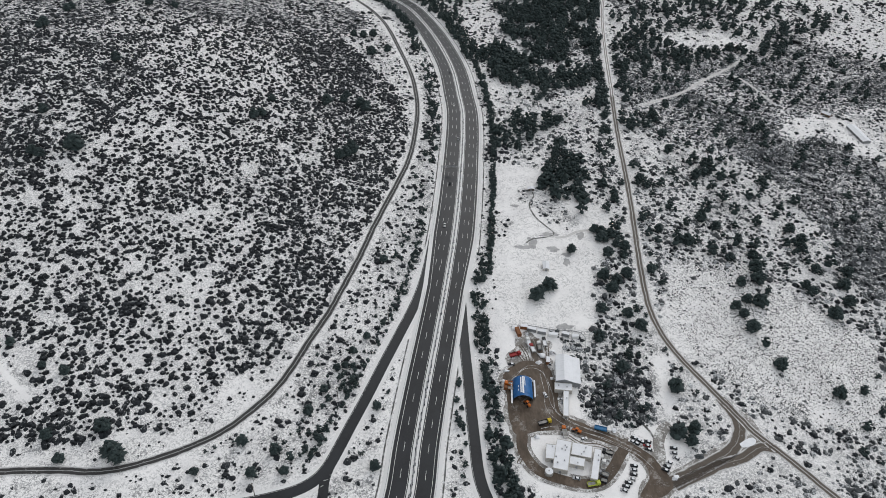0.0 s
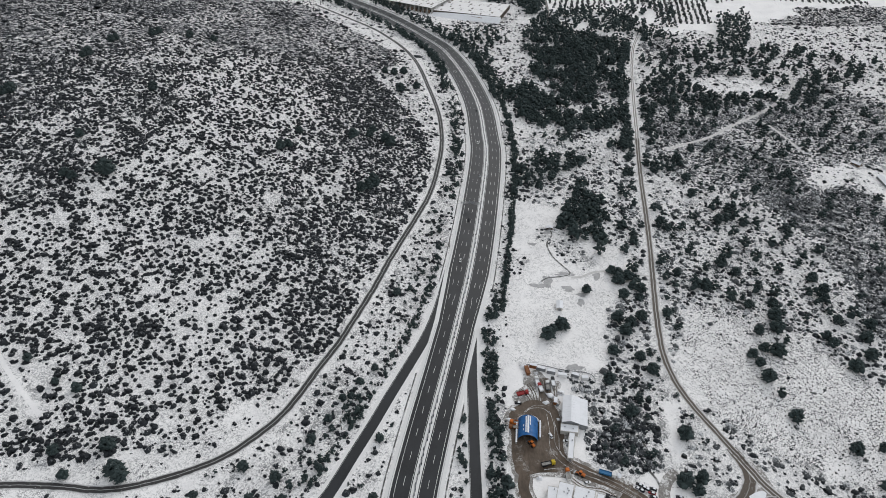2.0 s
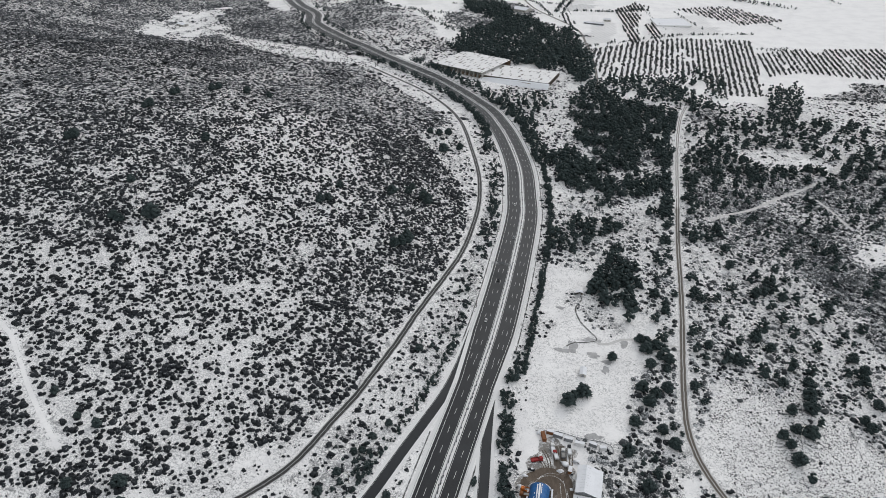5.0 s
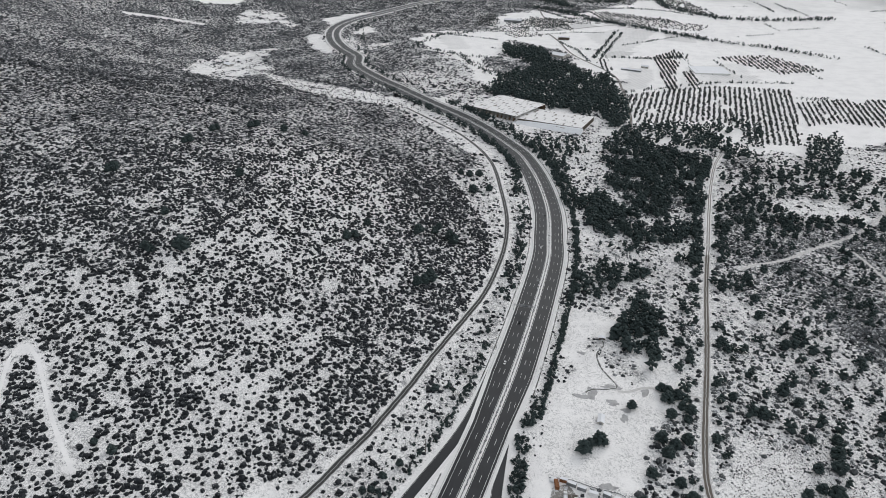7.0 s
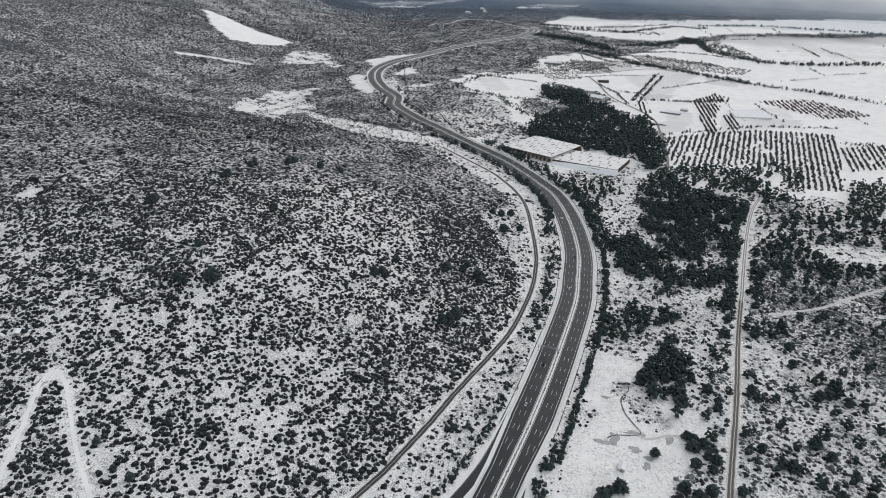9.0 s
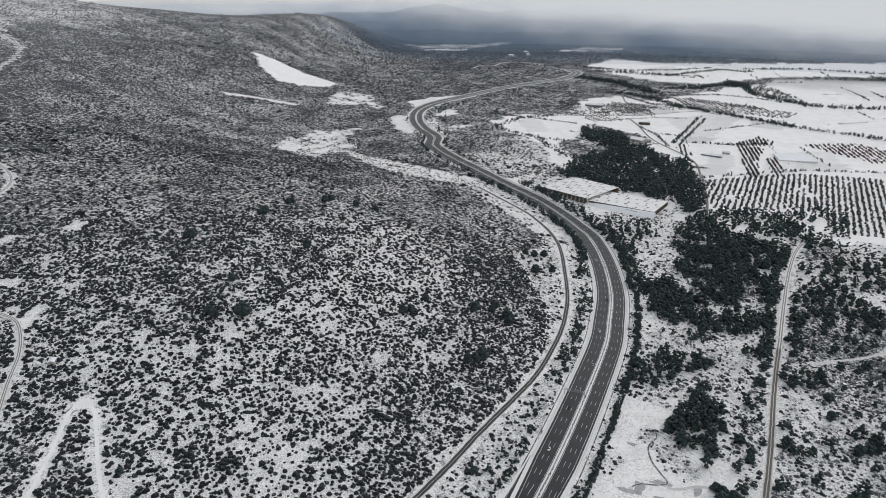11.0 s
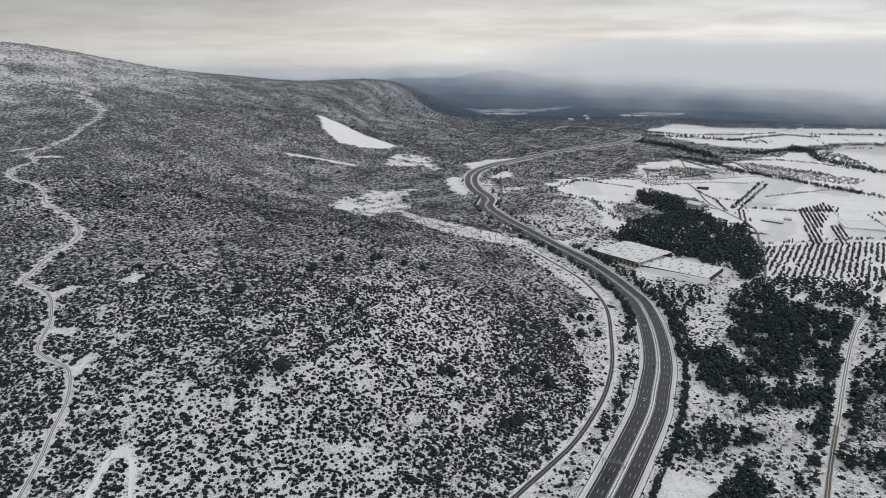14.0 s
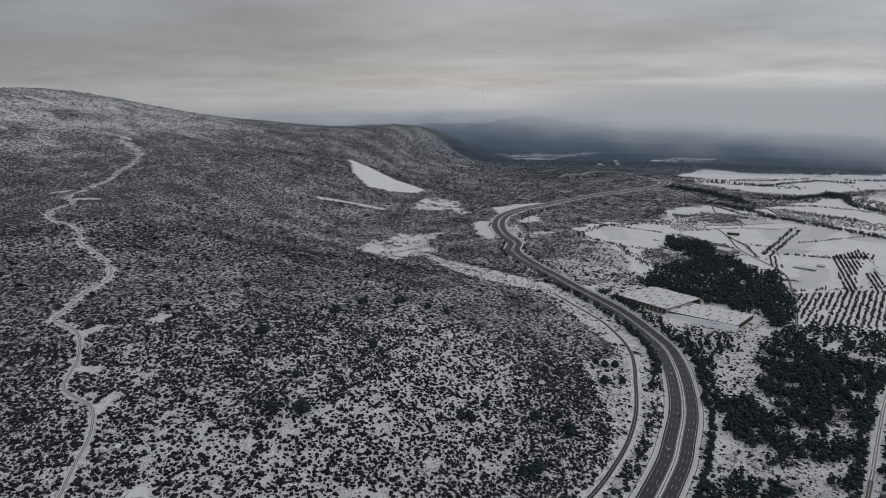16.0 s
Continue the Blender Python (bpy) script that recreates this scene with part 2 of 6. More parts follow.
def soft_noise(x, y, scale, seed, octaves=3):
    """Smooth lattice noise in 0..1 on arrays, over features of that many metres."""
    x, y = np.asarray(x, float), np.asarray(y, float)
    total, weight, v = 0.0, 1.0, np.zeros(x.shape)
    for k in range(octaves):
        u, w = x / scale + 17.3 * seed + 5.1 * k, y / scale + 9.7 * seed + 3.3 * k
        i, j = np.floor(u).astype(int), np.floor(w).astype(int)
        f, g = u - i, w - j
        f, g = f * f * (3 - 2 * f), g * g * (3 - 2 * g)
        a, b = LATTICE[i % 256, j % 256], LATTICE[(i + 1) % 256, j % 256]
        c, d = LATTICE[i % 256, (j + 1) % 256], LATTICE[(i + 1) % 256, (j + 1) % 256]
        v += weight * ((a * (1 - f) + b * f) * (1 - g) + (c * (1 - f) + d * f) * g)
        total += weight
        weight, scale = weight * 0.5, scale * 0.5
    return v / total


# ---- the lie of the land: broad hills, each (east, north, height in hm, two half-widths in km, turn) ----
HILLS = [
    (-2.191, 1.472, 3.256, 0.738, 0.699, 0.08),
    (-1.67, 2.36, 1.155, 0.403, 0.424, 0.051),
    (-1.444, 2.867, 1.276, 0.184, 0.536, 0.118),
    (-0.535, 1.025, 0.699, 0.35, 0.498, -0.06),
    (-1.131, 1.181, 1.229, 0.344, 0.806, 0.181),
    (0.512, 0.912, -0.179, 0.348, 0.977, -0.046),
    (-0.389, 0.592, 0.314, 0.333, 0.332, 0.002),
    (-0.689, 1.223, -0.718, 0.601, 0.331, -0.52),
    (-1.994, 0.173, 2.62, 1.072, 0.493, -0.308),
    (0.373, 1.952, -0.115, 0.736, 0.625, -0.017),
    (-2.75, 2.166, 1.549, 0.744, 0.437, 0.002),
]


def land(x, y):
    x, y = np.asarray(x, float), np.asarray(y, float)
    z = np.zeros(np.broadcast(x, y).shape)
    for cx, cy, h, sx, sy, a in HILLS:
        c, s = math.cos(a), math.sin(a)
        dx, dy = x / 1000 - cx, y / 1000 - cy
        z += 100 * h * np.exp(-((dx * c + dy * s) / sx) ** 2 - ((-dx * s + dy * c) / sy) ** 2)
    return z + far_hills(x, y)


def far_hills(x, y):
    """The wooded range that closes the valley, four kilometres off."""
    r = np.hypot(x - 60, y)
    b = np.degrees(np.arctan2(x - 60, y))
    crest = 82 + 44 * np.exp(-((b + 19.5) / 2.6) ** 2) + 10 * np.exp(-((b + 12) / 4) ** 2) + 6 * np.sin(b * 0.9) + 5 * np.sin(b * 2.3 + 1) + 12 * (soft_noise(x, y, 420, 4) - 0.5)
    rise = np.clip((r - 3500) / 1250, 0, 1)
    return crest * rise * rise * (3 - 2 * rise) * np.clip((b + 40) / 8, 0, 1)


def z_at(x, y):
    return float(land(x, y))


# ---- mesh helpers ----
def mesh_of(name, verts, faces, mats):
    me = bpy.data.meshes.new(name)
    me.from_pydata([tuple(v) for v in verts], [], [tuple(f) for f in faces])
    for m in mats if isinstance(mats, (list, tuple)) else [mats]:
        me.materials.append(m)
    return me


def tri_mesh(name, co, tris, mat, smooth=False):
    """A large triangle mesh straight from arrays."""
    me = bpy.data.meshes.new(name)
    me.vertices.add(len(co))
    me.vertices.foreach_set("co", np.ascontiguousarray(co, np.float32).ravel())
    me.loops.add(tris.size)
    me.loops.foreach_set("vertex_index", np.ascontiguousarray(tris, np.int32).ravel())
    me.polygons.add(len(tris))
    me.polygons.foreach_set("loop_start", np.arange(0, tris.size, 3, dtype=np.int32))
    me.update(calc_edges=True)
    if smooth:
        me.polygons.foreach_set("use_smooth", np.ones(len(tris), bool))
    me.materials.append(mat)
    return me


def scattered(name, protos, which, xyz, size, turn, mat):
    """Many small forms as one mesh: protos (verts, tris), a pick, a place, a size (n x 3) and a turn for each."""
    cos, tri, base = [], [], 0
    for k, (v, f) in enumerate(protos):
        s = which == k
        n = int(s.sum())
        if not n:
            continue
        c, q = np.cos(turn[s])[:, None], np.sin(turn[s])[:, None]
        p = v[None] * size[s][:, None, :]
        out = np.stack([p[..., 0] * c - p[..., 1] * q, p[..., 0] * q + p[..., 1] * c, p[..., 2]], -1) + xyz[s][:, None, :]
        cos.append(out.reshape(-1, 3))
        tri.append((f[None] + (np.arange(n) * len(v))[:, None, None] + base).reshape(-1, 3))
        base += n * len(v)
    return tri_mesh(name, np.concatenate(cos), np.concatenate(tri), mat)


def inside(poly, x, y):
    p = np.asarray(poly, float)
    r = np.zeros(np.shape(x), bool)
    x0, y0 = p[-1]
    for x1, y1 in p:
        cut = (y1 > y) != (y0 > y)
        with np.errstate(divide="ignore", invalid="ignore"):
            r ^= cut & (x < (x0 - x1) * (y - y1) / (y0 - y1) + x1)
        x0, y0 = x1, y1
    return r


def spline(pts, step=6.0):
    """A smooth line through points, as points step apart."""
    p = np.asarray(pts, float)
    e = np.vstack([2 * p[0] - p[1], p, 2 * p[-1] - p[-2]])
    out = []
    for i in range(1, len(e) - 2):
        a, b, c, d = e[i - 1], e[i], e[i + 1], e[i + 2]
        n = max(2, int(np.linalg.norm(c - b) / 2))
        t = np.linspace(0, 1, n, endpoint=False)[:, None]
        out.append(0.5 * (2 * b + (c - a) * t + (2 * a - 5 * b + 4 * c - d) * t * t + (3 * b - a - 3 * c + d) * t ** 3))
    out = np.vstack(out + [p[-1:]])
    s = np.r_[0, np.cumsum(np.linalg.norm(np.diff(out, axis=0), axis=1))]
    q = np.arange(0, s[-1], step)
    return np.stack([np.interp(q, s, out[:, 0]), np.interp(q, s, out[:, 1])], 1)


def normals(line):
    d = np.gradient(line, axis=0)
    d /= np.linalg.norm(d, axis=1)[:, None] + 1e-9
    return np.stack([d[:, 1], -d[:, 0]], 1)


def ribbon(name, line, left, right, lift, mat, cols=2):
    """A strip along a line, from left to right of it (metres, or arrays along it), lying lift above the land."""
    n = normals(line)
    left, right = np.broadcast_to(left, len(line)), np.broadcast_to(right, len(line))
    f = np.linspace(0, 1, cols)
    off = left[:, None] + (right - left)[:, None] * f
    xy = line[:, None, :] + n[:, None, :] * off[..., None]
    z = land(xy[..., 0], xy[..., 1]) + lift
    co = np.concatenate([xy, z[..., None]], -1).reshape(-1, 3)
    i = np.arange(len(line) - 1)[:, None] * cols + np.arange(cols - 1)
    i = i.ravel()
    tris = np.concatenate([np.stack([i, i + 1, i + cols + 1], 1), np.stack([i, i + cols + 1, i + cols], 1)])
    me = tri_mesh(name, co, tris, mat)
    a = me.attributes.new("across", "FLOAT", "POINT")
    a.data.foreach_set("value", np.tile(f * 2 - 1, len(line)).astype(np.float32))
    return me


def near_line(line, x, y, reach):
    """True where (x, y) is within reach of a line of points."""
    r = np.zeros(np.shape(x), bool)
    lo, hi = line.min(0) - reach, line.max(0) + reach
    c = np.nonzero((x > lo[0]) & (x < hi[0]) & (y > lo[1]) & (y < hi[1]))[0]
    for k in range(0, len(c), 4000):
        q = c[k:k + 4000]
        d = (x[q][:, None] - line[:, 0]) ** 2 + (y[q][:, None] - line[:, 1]) ** 2
        r[q] = d.min(1) < reach * reach
    return r


# ---- plan: lines of the roads ----
HIGHWAY = spline([(-38, 120), (-27, 170), (-18, 215), (-15, 248), (-10, 290), (-4, 335), (3, 390), (10, 455), (16, 540), (20, 635), (17, 690), (12, 750),
                  (3, 803), (-11, 863), (-27, 915), (-43, 956), (-62, 988), (-100, 1042), (-148, 1098), (-225, 1165), (-290, 1225), (-345, 1275), (-415, 1358), (-441, 1434), (-496, 1509), (-541, 1589), (-573, 1678), (-583, 1764), (-573, 1865), (-544, 1971), (-512, 2087), (-474, 2201), (-427, 2296), (-388, 2367), (-347, 2434), (-329, 2513), (-327, 2588), (-348, 2641), (-378, 2653)], 6)
RAMP_OFF = spline([(4, 560), (-3, 480), (-9, 420), (-14, 385), (-20, 360), (-28, 335), (-37, 308), (-45, 283), (-53, 260), (-58, 245), (-63, 232), (-69, 224), (-78, 218), (-92, 213), (-120, 205), (-150, 190)], 3)
RAMP_STUB = spline([(-60, 238), (-63, 226), (-63, 214), (-63, 195)], 3)
RAMP_ON = spline([(20, 500), (16, 440), (13, 400), (12.5, 370), (13.5, 330), (15, 300), (16, 277), (17.5, 250), (19, 230), (23, 215), (30, 200), (45, 182)], 3)
SERVICE = spline([(-330, 215), (-260, 218), (-232, 224), (-205, 226), (-183, 226), (-166, 230), (-148, 238), (-134, 246), (-121, 256), (-108, 272), (-99, 286), (-92, 303), (-85, 325), (-76, 350), (-68, 380), (-60, 412), (-54, 441),
                  (-46, 475), (-38, 508), (-30, 547), (-26, 592), (-25, 652), (-31, 715), (-41, 768), (-52, 815), (-63, 862), (-77, 908), (-97, 952), (-121, 990), (-145, 1022), (-185, 1060), (-250, 1118)], 4)
DIRT = spline([(235, 1040), (221, 990), (206, 905), (192, 800), (184, 733), (175, 664), (168, 604), (162, 543), (156, 489), (151, 450), (146, 408), (143, 367), (146, 340), (153, 319), (164, 296), (173, 278), (180, 263), (189, 251), (199, 237), (212, 218), (235, 190)], 4)
LINK_A = spline([(168, 288), (173, 274), (172, 263), (163, 250), (145, 239), (120, 226)], 3)
LINK_B = spline([(190, 251), (180, 252), (168, 245), (152, 239), (123, 225)], 3)
TRACK_EAST = spline([(209, 682), (228, 697), (262, 720), (297, 756), (333, 788), (364, 823), (390, 858), (407, 890), (412, 930)], 4)
TRACK_FORK = spline([(305, 764), (322, 769), (334, 762), (341, 744), (346, 723), (352, 695)], 4)
WINDING = spline([(-360, 285), (-385, 324), (-407, 353), (-430, 386), (-455, 411), (-476, 424), (-501, 427), (-526, 434), (-543, 453), (-565, 480), (-608, 516), (-640, 531), (-682, 538), (-695, 560), (-726, 612), (-748, 668), (-785, 704), (-836, 728), (-905, 748), (-950, 783), (-991, 798), (-1025, 795), (-1065, 810), (-1094, 837), (-1101, 869), (-1107, 894), (-1159, 917), (-1178, 952), (-1203, 1010), (-1238, 1080), (-1307, 1161), (-1361, 1246), (-1430, 1326), (-1488, 1374), (-1539, 1394), (-1583, 1414), (-1614, 1436), (-1630, 1471), (-1654, 1499), (-1672, 1489)], 6)

TOP_TRACK = spline([(-1820, 1180), (-1886, 1284), (-1930, 1349), (-1945, 1412), (-1968, 1476)], 8)
SPURS = [spline(p, 4) for p in ([(-612, 519), (-617, 532), (-617, 551)], [(-546, 468), (-535, 472), (-525, 479)], [(-460, 420), (-466, 435), (-470, 449)], [(-985, 1483), (-943, 1534), (-896, 1566), (-861, 1585)], [(-1250, 950), (-1219, 966)], [(-1125, 917), (-1101, 932)])]

# ---- plan: what covers the land ----
SHRUB_WEST = [(-239, 240), (-195, 241), (-179, 253), (-152, 250), (-145, 260), (-131, 283), (-130, 292), (-105, 306), (-101, 320), (-85, 341), (-76, 363), (-71, 392), (-73, 417), (-64, 431), (-53, 461), (-39, 511), (-33, 559), (-34, 638), (-35, 629), (-42, 673), (-57, 710), (-74, 743), (-93, 780), (-113, 822), (-116, 849), (-93, 869), (-85, 898), (-105, 933), (-130, 959), (-154, 988), (-182, 1018), (-212, 1049), (-253, 1087), (-230, 1080), (-330, 1180), (-420, 1290), (-500, 1400), (-575, 1560), (-612, 1700), (-622, 1880), (-618, 2060), (-600, 2300),
              (-560, 2500), (-480, 2700), (-350, 3600), (-4600, 4900), (-4600, -900), (-600, 60), (-330, 235)]
OPEN_WEST = [(-373, 436), (-319, 482), (-308, 510), (-279, 572), (-285, 679), (-310, 790), (-257, 860), (-175, 750), (-160, 628), (-147, 555), (-135, 500), (-120, 440), (-108, 380), (-102, 330), (-118, 297), (-143, 278), (-186, 260), (-232, 268), (-276, 310), (-327, 359), (-350, 394)]
FIELD_EAST = [(-377, 1633), (-340, 1747), (-231, 1821), (-218, 2069), (-111, 2176), (-60, 2105), (335, 2651), (1500, 2900), (1500, 1300), (520, 1200), (400, 1080), (217, 1046), (113, 1082), (107, 1186), (98, 1387), (27, 1480), (-27, 1615), (-152, 1746), (-168, 1586), (-164, 1366), (-100, 1358), (-141, 1256), (-212, 1435), (-278, 1511)]
PLAIN_A = [(-1216, 3214), (-1076, 3088), (-925, 3117), (-901, 3292), (-794, 3495), (-828, 3569), (-952, 3412), (-1072, 3386)]
PLAIN_B = [(-520, 3240), (-500, 3420), (-250, 3460), (-280, 3330)]
FIELD_FAR = [(-334, 2769), (-248, 3034), (-58, 2960), (369, 3104), (1500, 3500), (1500, 3050), (340, 2714), (101, 2492), (-44, 2486), (-214, 2612)]
SNOW_LAKE = [(-1230, 1982), (-1157, 1978), (-1021, 1924), (-912, 1905), (-887, 1840), (-943, 1758), (-994, 1722), (-1106, 1820)]
SNOW_FARM = [(-722, 1249), (-744, 1350), (-713, 1397), (-723, 1440), (-685, 1426), (-691, 1464), (-642, 1483), (-632, 1435), (-630, 1389), (-572, 1318), (-587, 1247), (-598, 1199), (-652, 1223)]
SNOW_PATCH = [(-811, 1656), (-848, 1771), (-831, 1824), (-763, 1831), (-715, 1751), (-681, 1713), (-686, 1676), (-734, 1734), (-760, 1685)]
VINE_STRIP = [(-594, 1307), (-515, 1241), (-421, 1207), (-345, 1185), (-264, 1162), (-229, 1113), (-333, 1125), (-412, 1136), (-504, 1195)]
BEND_WEST = [(-618, 1605), (-599, 1642), (-549, 1559), (-492, 1449), (-529, 1470), (-568, 1521)]
BEND_NORTH = [(-656, 1807), (-624, 1910), (-566, 1986), (-536, 1958), (-567, 1847), (-583, 1764), (-580, 1709), (-628, 1786)]
BEND_EAST = [(-512, 1557), (-513, 1622), (-453, 1522), (-418, 1413), (-459, 1457)]
BEND_STRIP = [(-523, 1667), (-512, 1775), (-474, 1700), (-500, 1644)]
BEND_SCRUB = [(-449, 1544), (-408, 1584), (-398, 1566), (-426, 1499)]
SNOW_HOLLOW = [(-578, 583), (-585, 608), (-567, 612), (-560, 587)]
OLD_LANE = spline([(-290, 245), (-301, 269), (-322, 312), (-339, 345), (-341, 362), (-326, 355), (-308, 338), (-283, 312), (-262, 292), (-236, 270)], 4)
PATH_WEST = spline([(183, 733), (172, 717), (163, 710), (154, 699), (143, 694)], 4)
WAREHOUSE_YARD = [(-225, 1190), (-165, 1245), (0, 1196), (80, 1156), (95, 1079), (9, 1048), (-34, 1050), (-119, 1090)]
FIELD_DEPOT = [(43, 560), (88, 560), (140, 449), (106, 358), (40, 325), (38, 421)]
MIRE = [(70, 505), (88, 520), (98, 480), (108, 462), (92, 446), (76, 450), (70, 476)]
DEPOT = [(36, 345), (70, 345), (82, 320), (82, 272), (104, 262), (140, 270), (150, 262), (122, 228), (118, 212), (70, 215), (40, 225), (34, 260)]
CLEARING = [(138, 327), (146, 327), (140, 300), (139, 282), (135, 270), (130, 268), (129, 283), (130, 305)]
YARD = [(37, 302), (42, 309), (51, 314), (61, 313), (67, 308), (69, 288), (70, 273), (84, 265), (105, 254), (115, 246), (121, 236), (124, 226), (116, 219), (104, 219), (111, 229), (111, 239), (103, 248), (87, 255), (69, 261), (54, 260), (46, 258), (40, 259), (38, 277)]
RING = spline([(45, 261), (44, 249), (46.5, 241), (52, 233.5), (62, 229), (75, 226), (85, 228), (92.5, 235.5), (98, 244), (103, 251), (106, 256)], 3)
SHRUB_R1 = [(305, 700), (348, 639), (420, 576), (520, 480), (309, 366), (298, 402), (302, 473), (292, 561)]
SHRUB_R2 = [(219, 884), (430, 895), (366, 790), (218, 694), (199, 749)]
SHRUB_R3 = [(242, 292), (287, 322), (330, 340), (300, 190), (216, 200)]
SHRUB_R4 = [(190, 700), (330, 770), (450, 900), (560, 760), (340, 620), (250, 560), (200, 600)]
TUFTS = [(179, 430), (232, 419), (292, 332), (260, 267), (223, 258), (190, 282), (165, 318), (156, 371)]
SHRUB_MID = [(-383, 1345), (-363, 1463), (-280, 1500), (-213, 1480), (-150, 1340), (-165, 1215), (-254, 1215)]
WOOD_NORTH = [(85, 1089), (110, 1122), (157, 1147), (203, 1146), (239, 1116), (229, 1043), (206, 937), (191, 848), (184, 795), (146, 817), (129, 783), (102, 814), (74, 880), (80, 924), (64, 986)]
WOOD_TOP = [(204, 1164), (252, 1182), (238, 1058), (282, 1074), (272, 1031), (230, 1015), (214, 1086)]
WOOD_ROAD = [(49, 821), (65, 837), (89, 809), (114, 769), (119, 725), (110, 687), (99, 689), (90, 725), (67, 704), (49, 758)]
WOOD_C = [(85, 505), (87, 534), (94, 546), (93, 571), (107, 593), (121, 592), (126, 559), (124, 517), (116, 478), (103, 468), (101, 483), (96, 506)]
WOOD_D = [(123, 757), (145, 781), (174, 776), (178, 748), (147, 715), (124, 713)]
WOOD_E = [(177, 658), (212, 667), (209, 640), (186, 626), (177, 634)]
WOOD_DEPOT = [(110, 336), (124, 337), (132, 317), (125, 289), (118, 270), (103, 263), (84, 271), (90, 292), (106, 304)]
WOOD_G = [(45, 579), (53, 621), (69, 647), (85, 637), (109, 652), (108, 619), (90, 608), (74, 583)]
WOOD_FAR = [(-158, 1614), (-153, 1672), (-124, 1618), (-68, 1619), (-41, 1518), (-5, 1497), (26, 1436), (74, 1433), (91, 1341), (105, 1237), (101, 1134), (76, 1111), (64, 1181), (21, 1167), (-57, 1208), (-122, 1219), (-147, 1278), (-125, 1368), (-77, 1425), (-78, 1485), (-135, 1519)]
GLADE_FAR = [(-100, 1365), (-16, 1395), (0, 1275), (-36, 1240), (-88, 1275)]
WOOD_LANE_END = [(245, 1218), (285, 1217), (317, 1196), (294, 1041), (237, 1043)]
WOOD_EAST = [(379, 1148), (433, 1189), (408, 1085), (364, 984), (341, 986), (357, 1078)]
WOOD_SPARSE = [(240, 1027), (435, 1023), (560, 960), (374, 811), (192, 750)]
WOOD_NW = [(-38, 1049), (-4, 1044), (33, 1046), (48, 993), (18, 970), (34, 896), (27, 851), (9, 897), (-17, 969)]
WOOD_BETWEEN = [(148, 677), (166, 703), (180, 728), (177, 682), (165, 665)]
ORCHARD = [(106, 1308), (191, 1378), (285, 1435), (415, 1456), (380, 1233), (365, 1118), (285, 1100), (274, 1191), (242, 1208), (170, 1157), (127, 1137), (110, 1206)]
ORCHARD_EAST = [(400, 1360), (488, 1411), (640, 1430), (640, 1230), (450, 1258), (386, 1220)]
GLADE_EAST = [(342, 669), (387, 678), (409, 648), (420, 606), (400, 598), (375, 635), (353, 622), (336, 616), (334, 633)]
GLADE_NORTH = [(265, 880), (330, 900), (390, 870), (370, 840), (300, 835)]
SLOPE_EAST = [(176, 440), (190, 560), (235, 610), (290, 560), (302, 473), (300, 400), (232, 419)]
SCRUB_STRIP = [(120, 474), (150, 474), (147, 415), (138, 347), (135, 311), (113, 267), (84, 266), (88, 301), (99, 332), (99, 359), (113, 404)]
SAPLINGS = [(40, 560), (60, 590), (60, 700), (100, 690), (150, 650), (165, 600), (140, 560), (120, 600), (88, 560)]
# field parcels where stubble shows through the snow, and how much
PARCELS_NEAR = (([(-93, 1924), (4, 2022), (46, 1986), (-73, 1868)], 0.8),
                ([(13, 1864), (108, 1980), (182, 1967), (123, 1708), (79, 1650)], 0.45),
                ([(214, 1948), (283, 1944), (276, 1849), (203, 1859)], 0.6),
                ([(-119, 2762), (-43, 2877), (43, 2800), (-55, 2640)], 0.6),
                ([(-203, 1978), (-194, 1845), (-277, 1837), (-269, 1939)], 0.5),
                ([(-320, 1670), (-283, 1740), (-222, 1583), (-264, 1553)], 0.4))
PARCELS_FAR = (([(114, 1534), (162, 1524), (156, 1421), (107, 1413)], 0.5),
               ([(229, 1581), (361, 1674), (357, 1507), (198, 1375)], 0.35),
               ([(275, 1532), (372, 1558), (362, 1488), (264, 1467)], 0.6),
               ([(55, 1637), (91, 1693), (129, 1687), (112, 1631), (64, 1602)], 0.9),
               ([(137, 1967), (188, 1960), (142, 1775), (115, 1838)], 0.6),
               ([(93, 1422), (147, 1453), (150, 1369), (102, 1334)], 0.6),
               ([(53, 2197), (252, 2132), (235, 2020), (90, 2010)], 0.45))
FARM_LANES = [spline([(-132, 2207), (-92, 2041), (3, 2021)], 8), spline([(-74, 1836), (-41, 1741), (-2, 1606), (82, 1451), (102, 1312)], 8), spline([(101, 1349), (111, 1188), (110, 1080)], 8), spline([(-41, 1896), (70, 1999), (146, 1985)], 8)]
COVERS = ((WOOD_LANE_END, 0.9), (SHRUB_R1, 0.98), (SHRUB_R2, 1.0), (SHRUB_R3, 0.8), (SHRUB_R4, 0.9), (SHRUB_MID, 0.84), (SCRUB_STRIP, 0.72), (WOOD_DEPOT, 0.98), (WOOD_G, 0.6), (WOOD_SPARSE, 0.85), (WOOD_NORTH, 0.9), (WOOD_ROAD, 0.9), (WOOD_FAR, 0.75),
          (WOOD_C, 0.5), (SLOPE_EAST, 0.50), (SAPLINGS, 0.55), (FIELD_DEPOT, 0.06), (MIRE, 0.5), (TUFTS, 0.10), (GLADE_EAST, 0.30), (GLADE_NORTH, 0.3))
